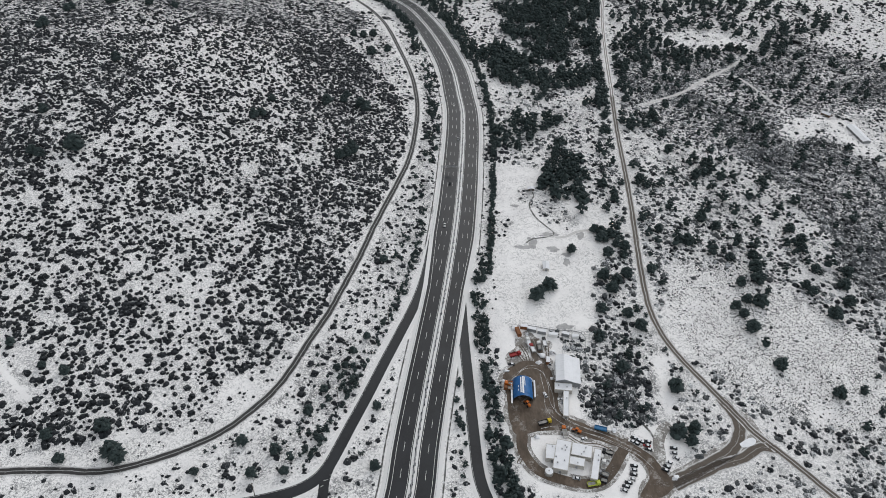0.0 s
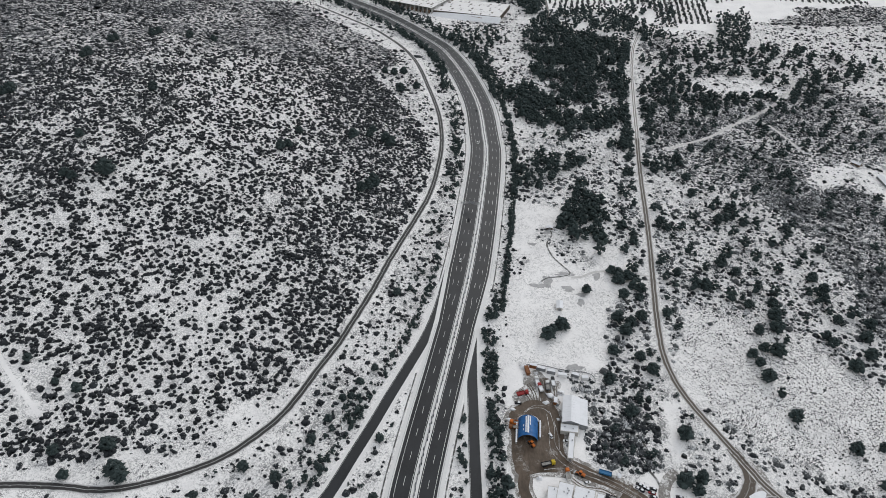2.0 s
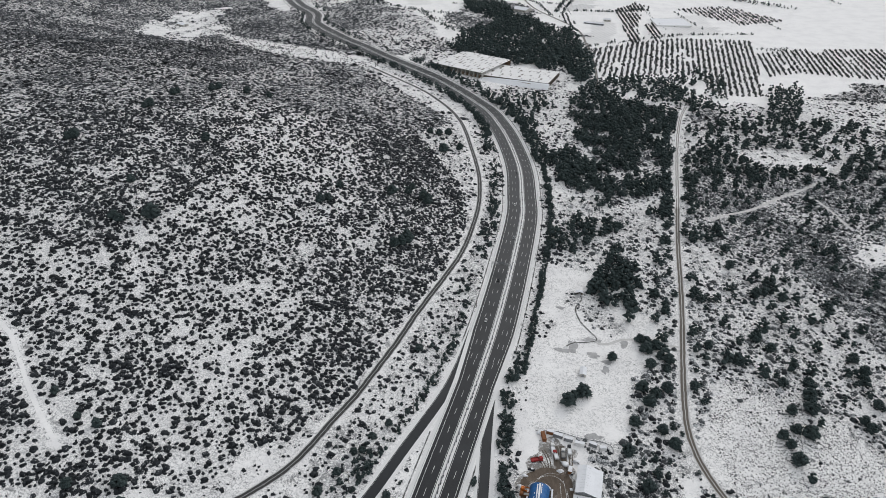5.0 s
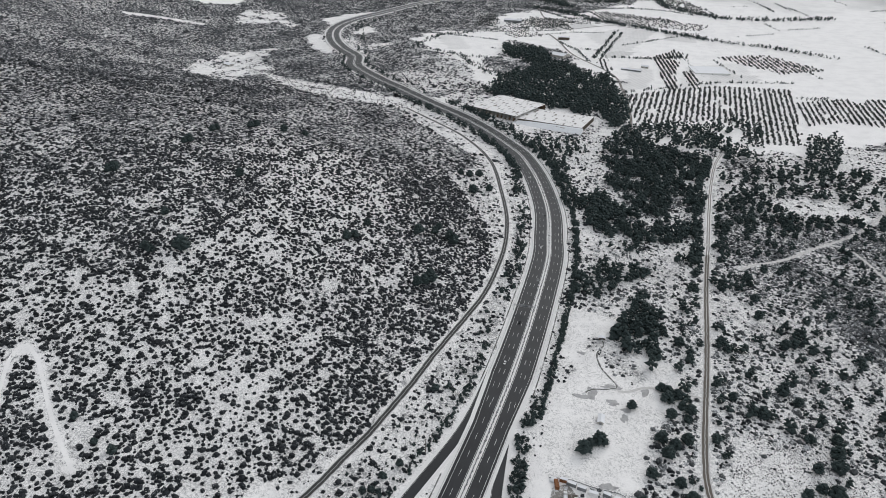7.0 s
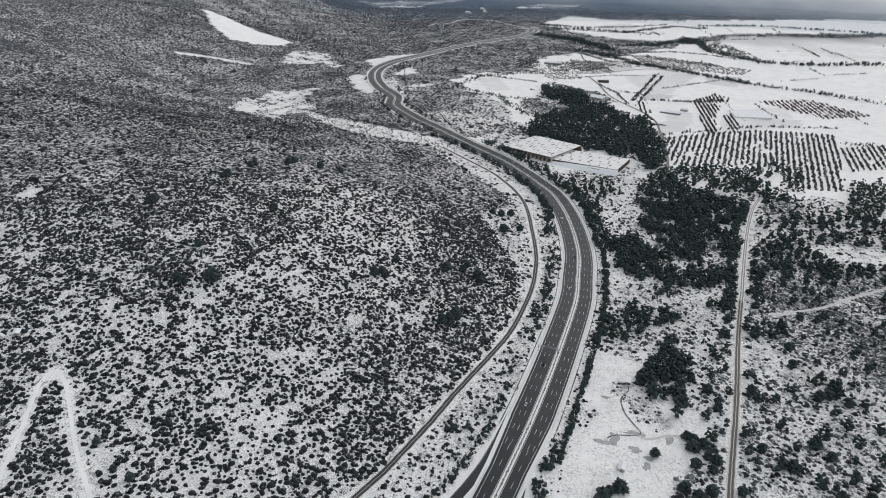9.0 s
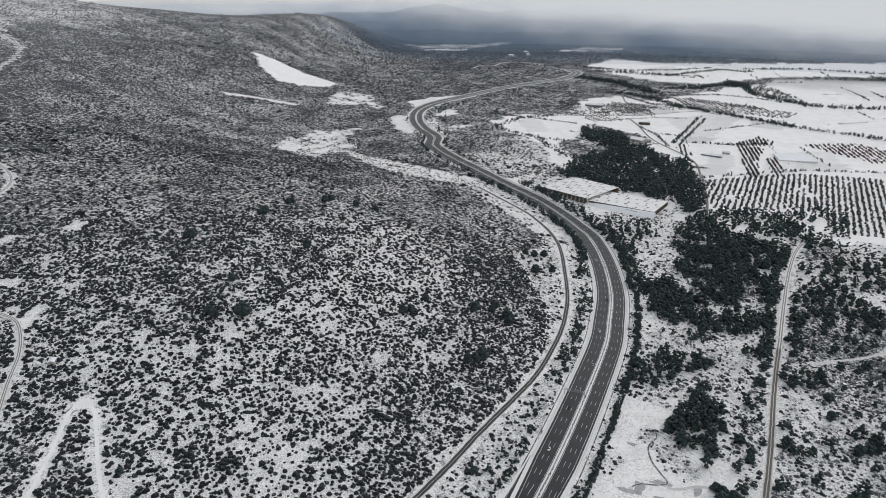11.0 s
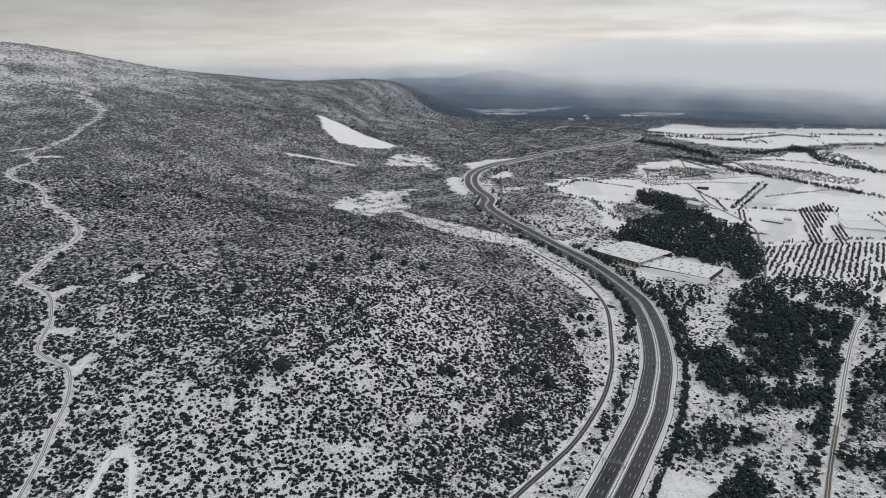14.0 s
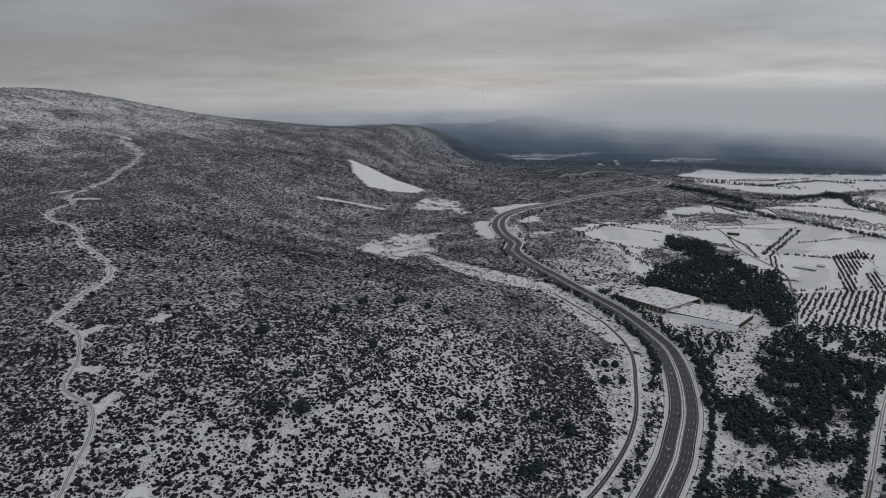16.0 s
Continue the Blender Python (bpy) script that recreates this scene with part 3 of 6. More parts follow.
BARE = ((FIELD_EAST, 36), (FIELD_FAR, 32), (PLAIN_A, 60), (PLAIN_B, 40), (SNOW_LAKE, 14), (SNOW_FARM, 11), (SNOW_PATCH, 11), (BEND_WEST, 12), (BEND_NORTH, 14), (BEND_EAST, 9), (BEND_STRIP, 12), (BEND_SCRUB, 16), (SNOW_HOLLOW, 6), (WAREHOUSE_YARD, 8), (YARD, 2), (DEPOT, 2), (CLEARING, 2))


def ragged(poly, x, y, amp=9.0, scale=16.0):
    """Inside an outline whose edge is frayed by noise."""
    return inside(poly, x + 2 * amp * (soft_noise(x, y, scale, 8) - 0.5), y + 2 * amp * (soft_noise(x, y, scale, 12) - 0.5))


def soft_inside(poly, x, y, reach):
    """How far inside an outline, 0 to 1, fading over reach metres to each side."""
    a = np.arange(14) * 2.4
    return sum(ragged(poly, x + reach * math.sqrt((k + 0.5) / 14) * math.cos(t), y + reach * math.sqrt((k + 0.5) / 14) * math.sin(t), 20, 50) for k, t in enumerate(a)) / 14.0


def cover_at(x, y):
    """How much of the land is under shrubs, 0 to 1."""
    x, y = np.asarray(x, float), np.asarray(y, float)
    patch = soft_noise(x, y, 60, 3) - 0.5
    broad = soft_noise(x, y, 260, 5) - 0.5
    c = np.where(y > 1120, 0.95, 0.58 + 0.9 * patch) * np.ones(x.shape)
    w = inside(SHRUB_WEST, x, y)
    r = np.hypot(x - 60, y)
    lush = np.clip((r - 780) / 240, 0, 1)
    high = np.clip((land(x, y) - 110) / 170, 0, 1)
    c = np.where(w, 0.83 + 0.25 * lush - 0.24 * high + 0.30 * patch + 0.14 * broad, c)
    o = soft_inside(OPEN_WEST, x, y, 55)
    c = c * (1 - o) + o * (0.72 + 0.34 * patch)
    edge = near_line(SERVICE[SERVICE[:, 1] > 380], x.ravel(), y.ravel(), 100).reshape(x.shape) & w
    c = np.where(edge, np.maximum(c, (0.96 + 0.15 * patch) * (1 - 0.3 * o)), c)
    hx = np.interp(y, HIGHWAY[:, 1], HIGHWAY[:, 0])
    verge = ~w & (y < 1150) & (x < hx + 38)
    c = np.where(verge, 0.24 + 0.16 * np.clip((y - 400) / 150, 0, 1) + 0.6 * patch, c)
    for poly, v in COVERS:
        c = np.where(ragged(poly, x, y, 22, 40), v + 0.5 * patch, c)
    for poly, amp in BARE:
        broken = poly in (PLAIN_A, SNOW_FARM, SNOW_PATCH, BEND_SCRUB, BEND_EAST, WAREHOUSE_YARD)
        c = np.where(ragged(poly, x, y, amp, min(34, max(14, amp))), np.clip(0.30 + 2.2 * (soft_noise(x, y, 26, 3) - 0.5), 0.02, 1) if broken else 0.02, c)
    c = np.where(inside(VINE_STRIP, x, y), 0.1, c)
    c = np.where(r > 3350, np.maximum(c, 0.95), c)
    for ln, reach in ((HIGHWAY, 20), (SERVICE, 5), (RAMP_OFF, 6), (RAMP_ON, 5.5), (OLD_LANE, 4.5), (HIGHWAY[HIGHWAY[:, 1] > 1480], 19), (PATH_WEST, 3), (WINDING, 4.5), (TOP_TRACK, 5), *((p, 7) for p in SPURS)):
        q = np.zeros(x.size, bool)
        q = near_line(ln, x.ravel(), y.ravel(), reach).reshape(x.shape)
        c = np.where(q, np.minimum(c, 0.12), c)
    return np.clip(c, 0, 1)


# ---- ground: one sheet out to the far range ----
def axis(fine_lo, fine_hi, step, lo, hi, grow=1.16):
    a = list(np.arange(fine_lo, fine_hi + 0.1, step))
    d = step
    while a[-1] < hi:
        d = min(d * grow, 70)
        a.append(a[-1] + d)
    d = step
    while a[0] > lo:
        d = min(d * grow, 70)
        a.insert(0, a[0] - d)
    return np.array(a)


def build_ground():
    xs, ys = axis(-1250, 420, 7, -4700, 4700, 1.07), axis(180, 2050, 7, -900, 4900, 1.05)
    gx, gy = np.meshgrid(xs, ys)
    r = np.hypot(gx - 60, gy)
    co = np.stack([gx, gy, land(gx, gy)], -1).reshape(-1, 3)
    nx = len(xs)
    i = (np.arange(len(ys) - 1)[:, None] * nx + np.arange(nx - 1)).ravel()
    tris = np.concatenate([np.stack([i, i + 1, i + nx + 1], 1), np.stack([i, i + nx + 1, i + nx], 1)])
    keep = (np.hypot(co[tris][:, :, 0] - 60, co[tris][:, :, 1]).max(1) < 4860)
    me = tri_mesh("ground", co, tris[keep], M_GROUND, True)
    a = me.attributes.new("cover", "FLOAT", "POINT")
    cover = cover_at(gx, gy)
    cover = np.where(inside(SHRUB_WEST, gx, gy), np.minimum(cover, 0.84 + 0.11 * np.clip((r - 560) / 420, 0, 1) + 0.05 * np.clip((r - 1100) / 300, 0, 1)), cover)
    a.data.foreach_set("value", cover.ravel().astype(np.float32))
    st = np.zeros(gx.shape)
    for poly, v in PARCELS_NEAR + PARCELS_FAR:
        st = np.where(ragged(poly, gx, gy, 5, 30), 0.55 * v, st)
    a = me.attributes.new("stubble", "FLOAT", "POINT")
    a.data.foreach_set("value", st.ravel().astype(np.float32))
    ts = np.zeros(gx.shape)
    hx = np.interp(gy, HIGHWAY[:, 1], HIGHWAY[:, 0])
    ts = np.where((gx > hx + 30) & (gy < 1150), 0.55, np.where((gy < 1100) & (gx > hx - 60), 0.45, np.where(gy < 900, 0.62, 0.3)))
    for poly, v in ((SLOPE_EAST, 1.0), (TUFTS, 1.0), (SHRUB_R1, 1.0), (SHRUB_R2, 1.0), (SHRUB_R3, 1.0), (SHRUB_R4, 1.0), (WOOD_E, 0.9), (SAPLINGS, 0.9), (MIRE, 1.0), (FIELD_DEPOT, 0.5), (WOOD_DEPOT, 1.0)):
        ts = np.where(ragged(poly, gx, gy, 12, 24), v, ts)
    for poly in (FIELD_EAST, FIELD_FAR, SNOW_LAKE, GLADE_EAST, GLADE_NORTH, DEPOT, CLEARING):
        ts = np.where(inside(poly, gx, gy), 0.0, ts)
    for ln, reach in ((HIGHWAY, 17), (RAMP_OFF, 5), (RAMP_ON, 5), (OLD_LANE, 6), (WINDING, 6)):
        ts = np.where(near_line(ln, gx.ravel(), gy.ravel(), reach).reshape(gx.shape), 0.0, ts)
    a = me.attributes.new("tussock", "FLOAT", "POINT")
    a.data.foreach_set("value", ts.ravel().astype(np.float32))
    w = np.clip((r - 2350 - 900 * (soft_noise(gx, gy, 200, 6) - 0.5)) / 900, 0, 1) * np.clip((np.degrees(np.arctan2(gx - 60, gy)) + 22 + 14 * np.clip((r - 3000) / 300, 0, 1)) / 4, 0, 1) * (1 - inside(FIELD_FAR, gx, gy)) * (1 - inside(PLAIN_A, gx, gy)) * (1 - inside(PLAIN_B, gx, gy))
    a = me.attributes.new("woods", "FLOAT", "POINT")
    a.data.foreach_set("value", w.ravel().astype(np.float32))
    return tagged(new("ground", me), "snow-covered hillside and valley floor with patches of scrub", "ground", kind="structure")


build_ground()


# ---- roads ----
def road(name, label, pieces, kind="structure"):
    """A road whose first strip is the thing and whose other strips are its parts."""
    top = None
    for pname, me in pieces:
        ob = new(name if top is None else pname, me)
        if top is None:
            top = tagged(ob, label, "road", kind=kind)
        else:
            ob.parent = top
    return top


def dashes(line, off, length, gap, width, lift, start=0.0):
    """Painted dashes along a line at an offset, in one mesh."""
    n = normals(line)
    s = np.r_[0, np.cumsum(np.linalg.norm(np.diff(line, axis=0), axis=1))]
    at = np.arange(start, s[-1] - length, length + gap)
    co, tris = [], []
    off = np.broadcast_to(off, len(line))
    for k, a in enumerate(at):
        for e, b in enumerate((a, a + length)):
            p = np.array([np.interp(b, s, line[:, 0]), np.interp(b, s, line[:, 1])])
            q = np.array([np.interp(b, s, n[:, 0]), np.interp(b, s, n[:, 1])])
            o = np.interp(b, s, off)
            for w in (-width / 2, width / 2):
                co.append((*(p + q * (o + w)), 0))
        i = 4 * k
        tris += [(i, i + 1, i + 3), (i, i + 3, i + 2)]
    co = np.array(co)
    co[:, 2] = land(co[:, 0], co[:, 1]) + lift
    return tri_mesh("lane_dashes", co, np.array(tris), M_PAINT)


def build_highway():
    y = HIGHWAY[:, 1]
    wide = np.clip((y - 380) / 60, 0, 1)
    west_out, east_out = -12.9 - 2.8 * wide, 12.4 + 2.6 * wide
    w2, e2 = -10.8 - 3.0 * wide, 10.8 + 2.6 * wide
    pcs = [("west_carriageway", ribbon("west_carriageway", HIGHWAY, west_out, -1.9, 0.30, M_ASPHALT)),
           ("east_carriageway", ribbon("east_carriageway", HIGHWAY, 1.9, east_out, 0.30, M_ASPHALT))]
    for nm, o in (("edge_line", w2), ("edge_line", -2.5), ("edge_line", 2.6), ("edge_line", e2)):
        o = np.broadcast_to(o, len(HIGHWAY))
        pcs.append((nm, ribbon(nm, HIGHWAY, o - 0.11, o + 0.11, 0.36, M_PAINT)))
    for lo, hi in ((west_out - 3.0, west_out), (-1.9, -0.2), (0.2, 1.9), (east_out, east_out + 3.0)):
        pcs.append(("shoulder", ribbon("shoulder", HIGHWAY, lo, hi, 0.26, M_SLUSH, 3)))
    lane = HIGHWAY[y > 400]
    for off in (-6.3, -10.1, 6.4, 10.0):
        pcs.append(("lane_dashes", dashes(lane, off, 6, 11.3, 0.20, 0.36)))
    low = HIGHWAY[y <= 408]
    for off in (-6.7, 6.8):
        pcs.append(("lane_dashes", dashes(low, off, 6, 11.3, 0.20, 0.36, 5)))
    road("highway", "wet dark asphalt dual carriageway between snowy verges", pcs)


build_highway()
road("exit_ramp", "dark asphalt slip road leaving the highway", [("surface", ribbon("exit_ramp", RAMP_OFF, -3.4, 3.4, 0.24, M_ASPHALT)), ("shoulder", ribbon("shoulder", RAMP_OFF[36:], -5.6, -3.4, 0.2, M_SLUSH, 3)), ("shoulder", ribbon("shoulder", RAMP_OFF[46:], 3.4, 5.4, 0.2, M_SLUSH, 3)), ("edge_line", ribbon("edge_line", RAMP_OFF[50:], 2.8, 2.92, 0.29, M_PAINT))])
road("ramp_stub", "short asphalt spur joining the slip road", [("surface", ribbon("ramp_stub", RAMP_STUB, -2.6, 2.6, 0.2, M_ASPHALT))])
road("entry_ramp", "dark asphalt slip road joining the highway", [("surface", ribbon("entry_ramp", RAMP_ON, -3.3, 3.3, 0.24, M_ASPHALT)), ("shoulder", ribbon("shoulder", RAMP_ON[36:], -5.6, -3.4, 0.2, M_SLUSH, 3)), ("shoulder", ribbon("shoulder", RAMP_ON[46:], 3.4, 5.4, 0.2, M_SLUSH, 3)), ("edge_line", ribbon("edge_line", RAMP_ON[50:], 2.8, 2.92, 0.29, M_PAINT))])
for off, sel in ((-20.5, HIGHWAY[:, 1] > 420), (19.8, HIGHWAY[:, 1] > 420), (-17.5, HIGHWAY[:, 1] < 330), (17.0, HIGHWAY[:, 1] < 330)):
    road("verge_drain", "shallow drain with dead grass along the verge", [("surface", ribbon("verge_drain", HIGHWAY[sel], off - 0.6, off + 0.6, 0.12, M_DITCH, 5))])
for nm, lb, ln, hw in (("service_road", "narrow slushy service road with wheel tracks", SERVICE, 2.7), ("dirt_road", "muddy lane with brown wheel tracks in snow", DIRT[DIRT[:, 1] < 706], 2.7), ("snowy_lane", "straight lane under trodden snow between pines", DIRT[DIRT[:, 1] > 698], 2.7), ("link_road", "muddy link between the lane and the depot", LINK_A, 4.2),
                       ("link_road", "muddy link round a snowy traffic island", LINK_B, 3.6), ("farm_track", "snowy track through the scrub", TRACK_EAST, 1.7), ("farm_track", "faint snowy track forking off through the scrub", TRACK_FORK, 1.3), ("field_path", "trodden snowy path between pine clumps", PATH_WEST, 2.0), ("hill_track", "winding snowy hill track", WINDING, np.interp(WINDING[:, 1], (300, 1300), (1.8, 3.0))), ("hill_track", "snowy track near the hilltop", TOP_TRACK, 3.0)):
    road(nm, lb, [("surface", ribbon(nm, ln, -hw, hw, 0.9 if nm == "hill_track" else 0.22, M_MUDLANE if nm == "link_road" else M_HILL if nm in ("hill_track", "snowy_lane") else M_LANE if nm in ("field_path", "farm_track") else M_SERVICE if nm == "service_road" else M_TRACK, 9))])


def sheet(name, poly, lift, mat):
    """A flat outline laid on the land."""
    bm = bmesh.new()
    vs = [bm.verts.new((x, y, z_at(x, y) + lift)) for x, y in poly]
    bmesh.ops.triangulate(bm, faces=[bm.faces.new(vs)])
    me = bpy.data.meshes.new(name)
    bm.to_mesh(me)
    bm.free()
    me.materials.append(mat)
    return me


def worn_edge(poly, amp, out=0.0):
    """A closed outline, rounded, pushed outwards and frayed."""
    p = spline(list(poly) + [poly[0]], 1.5)
    n = normals(p)
    area = np.sum(p[:-1, 0] * p[1:, 1] - p[1:, 0] * p[:-1, 1])
    n = n * (1 if area > 0 else -1)
    return p + n * (out + amp * 2 * (soft_noise(p[:, 0], p[:, 1], 6, 9) - 0.5))[:, None]


for nm, lb, poly, out, lift, mt in (("yard_margin", "churned snow and mud round the depot yard", YARD, 2.2, 0.2, M_CHURN), ("truck_park", "churned slushy ground where lorries park", [(40, 310), (41, 322), (47, 326), (46, 336), (56, 341), (62, 333), (71, 333), (67, 322), (68, 310)], 0.0, 0.16, M_CHURN)):
    tagged(new(nm, sheet(nm, worn_edge(poly, 2.6, out), lift, mt)), lb, "yard", kind="structure")
tagged(new("depot_yard", sheet("depot_yard", worn_edge(YARD, 0.8), 0.3, M_MUD)), "muddy brown depot yard churned by lorries", "yard", kind="structure")

JUNCTION = [(173, 278), (179, 279), (184, 263), (188, 255), (179, 250), (167, 248), (149, 241), (124, 230), (122, 232), (151, 249), (165, 258), (172, 266)]
ISLAND = [(169, 254), (172, 256), (176, 258), (179, 258), (178, 255), (174, 253), (170, 252)]
tagged(new("junction", sheet("junction", worn_edge(JUNCTION, 0.5, 0.6), 0.19, M_CHURN)), "slushy wedge of ground where the lanes meet", "road", kind="structure")
tagged(new("traffic_island", sheet("traffic_island", worn_edge(ISLAND, 0.3, 0.4), 0.34, M_SNOWROOF)), "small oval traffic island under clean snow", "island", kind="structure")
road("valley_lane", "winding pale lane in the distant valley", [("surface", ribbon("valley_lane", spline([(-701, 2573), (-694, 2656), (-649, 2663), (-640, 2766), (-593, 2805), (-522, 2787), (-431, 2701), (-350, 2595)], 10), -4, 4, 1.0, M_LANE, 5))])
road("depot_loop", "muddy loop road round the depot offices", [("surface", ribbon("depot_loop", RING, -3.0, 3.0, 0.26, M_MUD, 3))])
# wheel ruts: where they turn off the mud into the snow, and slush thrown up across the yard
RUTS = [spline(p, 2) for p in ([(52, 311), (49, 318), (43, 323)], [(54, 311), (53, 320), (49, 329)], [(57, 311), (57, 322), (55, 334)], [(60, 311), (62, 320), (63, 332)], [(62, 309), (66, 316), (67, 328)], 
                               [(70, 258), (78, 252), (88, 251), (96, 246)], [(46, 258), (43, 250), (42, 242)], [(47, 257), (45, 246), (41, 238)], [(92, 232), (96, 240), (97, 248)])]
for ln in RUTS:
    road("wheel_ruts", "muddy wheel ruts pressed into the snow", [("surface", ribbon("wheel_ruts", ln, -1.1, -0.55, 0.33, M_MUD)), ("rut", ribbon("rut", ln, 0.55, 1.1, 0.33, M_MUD))])
STREAKS = [spline(p, 2) for p in ([(62, 306), (64, 294), (64, 280), (72, 268), (90, 260), (108, 249)], [(60, 304), (61, 290), (61, 276), (70, 265), (88, 257), (106, 247)], [(64, 300), (66, 286), (67, 274), (80, 264), (98, 256), (112, 246)], [(44, 300), (50, 307), (58, 308), (63, 303)],
                                  [(46, 304), (53, 310), (61, 310)], [(74, 262), (92, 256), (108, 246), (116, 236)], [(56, 262), (66, 264), (78, 261)])]
for ln in STREAKS:
    road("slush_streak", "streak of slush between wheel paths on mud", [("surface", ribbon("slush_streak", ln, -0.16, 0.16, 0.335, M_CHURN))])
road("parking_tracks", "slushy wheel tracks to the parked cars", [("surface", ribbon("parking_tracks", spline([(117, 236), (121, 244), (122, 253), (126, 262), (133, 268)], 3), -3.2, 3.2, 0.2, M_CHURN, 9))])
road("depot_north_tracks", "slushy wheel tracks north of the salt store", [("surface", ribbon("depot_north_tracks", spline([(62, 304), (61, 314), (60, 324), (58, 336)], 3), -5, 5, 0.22, M_MUDLANE, 9))])
for ln in FARM_LANES:
    road("farm_lane", "pale farm lane between white fields", [("surface", ribbon("farm_lane", ln, -2.5, 2.5, 0.5, M_TRACK, 5))])
road("loop_margin", "grey churned snow along the depot loop", [("surface", ribbon("loop_margin", RING, -5.2, 5.2, 0.17, M_CHURN, 3))])
road("field_path", "faint slushy path across the white field", [("surface", ribbon("field_path", spline([(150, 454), (134, 456), (119, 457), (106, 454), (96, 447), (85, 444)], 3), -1.5, 1.5, 0.15, M_LANE, 9))])
road("ditch", "winding half-frozen ditch in the white field", [("surface", ribbon("ditch", spline([(74, 512), (76, 502), (71, 488), (74, 472), (81, 460), (87, 450), (80, 445), (68, 441), (60, 431)], 3), -0.9, 0.9, 0.15, M_DITCH, 5))])
road("ditch", "grey meltwater rill beside the parked cars", [("surface", ribbon("ditch", spline([(116, 288), (118, 278), (115, 270), (119, 262), (121, 255)], 2), -0.9, 0.9, 0.15, M_DITCH, 5))])
M_WET = plain("wet_grey_slush", (0.40, 0.40, 0.40), 0.5, vary=0.2, scale=0.3)
for px, py, rx, ry in ((68, 437, 3.4, 7), (61, 431, 5.5, 2.2), (84, 430, 5.5, 3.4), (94, 424, 4.2, 2.6), (92, 415, 2.6, 4), (72, 505, 5.5, 3), (84, 449, 9, 3.2), (107, 450, 3, 5), (81, 346, 5, 3), (59, 486, 3, 2)):
    th = np.arange(36) / 36 * 6.283
    k = 0.25 + 1.5 * soft_noise(px * 3 + 9 * np.cos(th), py * 3 + 9 * np.sin(th), 5, 14)
    poly = list(zip(px + rx * k * np.cos(th), py + ry * k * np.sin(th)))
    tagged(new("meltwater_patch", sheet("meltwater_patch", poly, 0.14, M_WET)), "grey patch of meltwater slush in the snow", "puddle", kind="structure")
road("old_lane", "disused lane under clean snow", [("surface", ribbon("old_lane", OLD_LANE, -1.4, 1.4, 0.12, M_GROUND, 5))])

# ---- plants ----
ROADS_CLEAR = [(HIGHWAY, 20), (RAMP_OFF, 7), (RAMP_ON, 6.5), (SERVICE, 5.5), (DIRT, 5), (LINK_A, 6), (LINK_B, 6), (TRACK_EAST, 4), (TRACK_FORK, 3.5), (PATH_WEST, 4), (WINDING, 3.6), (OLD_LANE, 2.8), (RING, 4), (TOP_TRACK, 6), *((p, 7) for p in SPURS)]


def clear_of_roads(x, y, more=0.0):
    ok = np.ones(len(x), bool)
    for ln, w in ROADS_CLEAR:
        ok &= ~near_line(ln, x, y, w + more)
    return ok & ~inside(YARD, x, y)


def dome(rings, rs, seed, lo=0.55, hi=1.3):
    """A ragged low mound: rings of corners and a top."""
    r = np.random.RandomState(seed)
    v = []
    for k, n in enumerate(rings):
        a = np.arange(n) / n * 6.283 + r.uniform(0, 6)
        rad = (1.0, 0.84, 0.46)[k] * r.uniform(lo, hi, n)
        h = (0.0, 0.62, 0.92)[k] + (r.uniform(-0.18, 0.18, n) if k else 0)
        v += list(np.stack([rad * np.cos(a), rad * np.sin(a), h * np.ones(n)], 1))
    v.append((r.uniform(-0.2, 0.2), r.uniform(-0.2, 0.2), 1.0))
    f, b = [], 0
    for k in range(len(rings)):
        n = rings[k]
        if k + 1 < len(rings):
            m = rings[k + 1]
            for i in range(n):
                f.append((b + i, b + (i + 1) % n, b + n + (i * m // n)))
            for j in range(m):
                f.append((b + n + j, b + -(-(j + 1) * n // m) % n, b + n + (j + 1) % m))
        else:
            f += [(b + i, b + (i + 1) % n, b + n) for i in range(n)]
        b += n
    return np.array(v) * (1, 1, 1), np.array(f)


def bush(seed, lobes=2, rings=(8, 6, 3), side=(5, 3)):
    """A rounded main mound with lesser ones leaning on it."""
    r = np.random.RandomState(seed)
    vs, fs, b = [], [], 0
    for k in range(lobes + 1):
        v, f = dome(rings if k == 0 else side, 1, seed * 3 + k, 0.78, 1.16)
        a, d, q = r.uniform(0, 6.28), (0.0 if k == 0 else r.uniform(0.6, 0.95)), (0.92 if k == 0 else 0.55) * r.uniform(0.85, 1.15)
        vs.append(v * (q, q, q * r.uniform(0.85, 1.15)) + (d * math.cos(a), d * math.sin(a), 0))
        fs.append(f + b)
        b += len(v)
    return np.vstack(vs), np.vstack(fs)


def grid_points(x0, x1, y0, y1, cell, seed):
    r = np.random.RandomState(seed)
    gx, gy = np.meshgrid(np.arange(x0, x1, cell), np.arange(y0, y1, cell))
    return (gx.ravel() + r.uniform(0, cell, gx.size)), (gy.ravel() + r.uniform(0, cell, gy.size)), r


def in_wedge(x, y):
    b = np.degrees(np.arctan2(x - 60, y + 20))
    return (b > -64) & (b < 38)


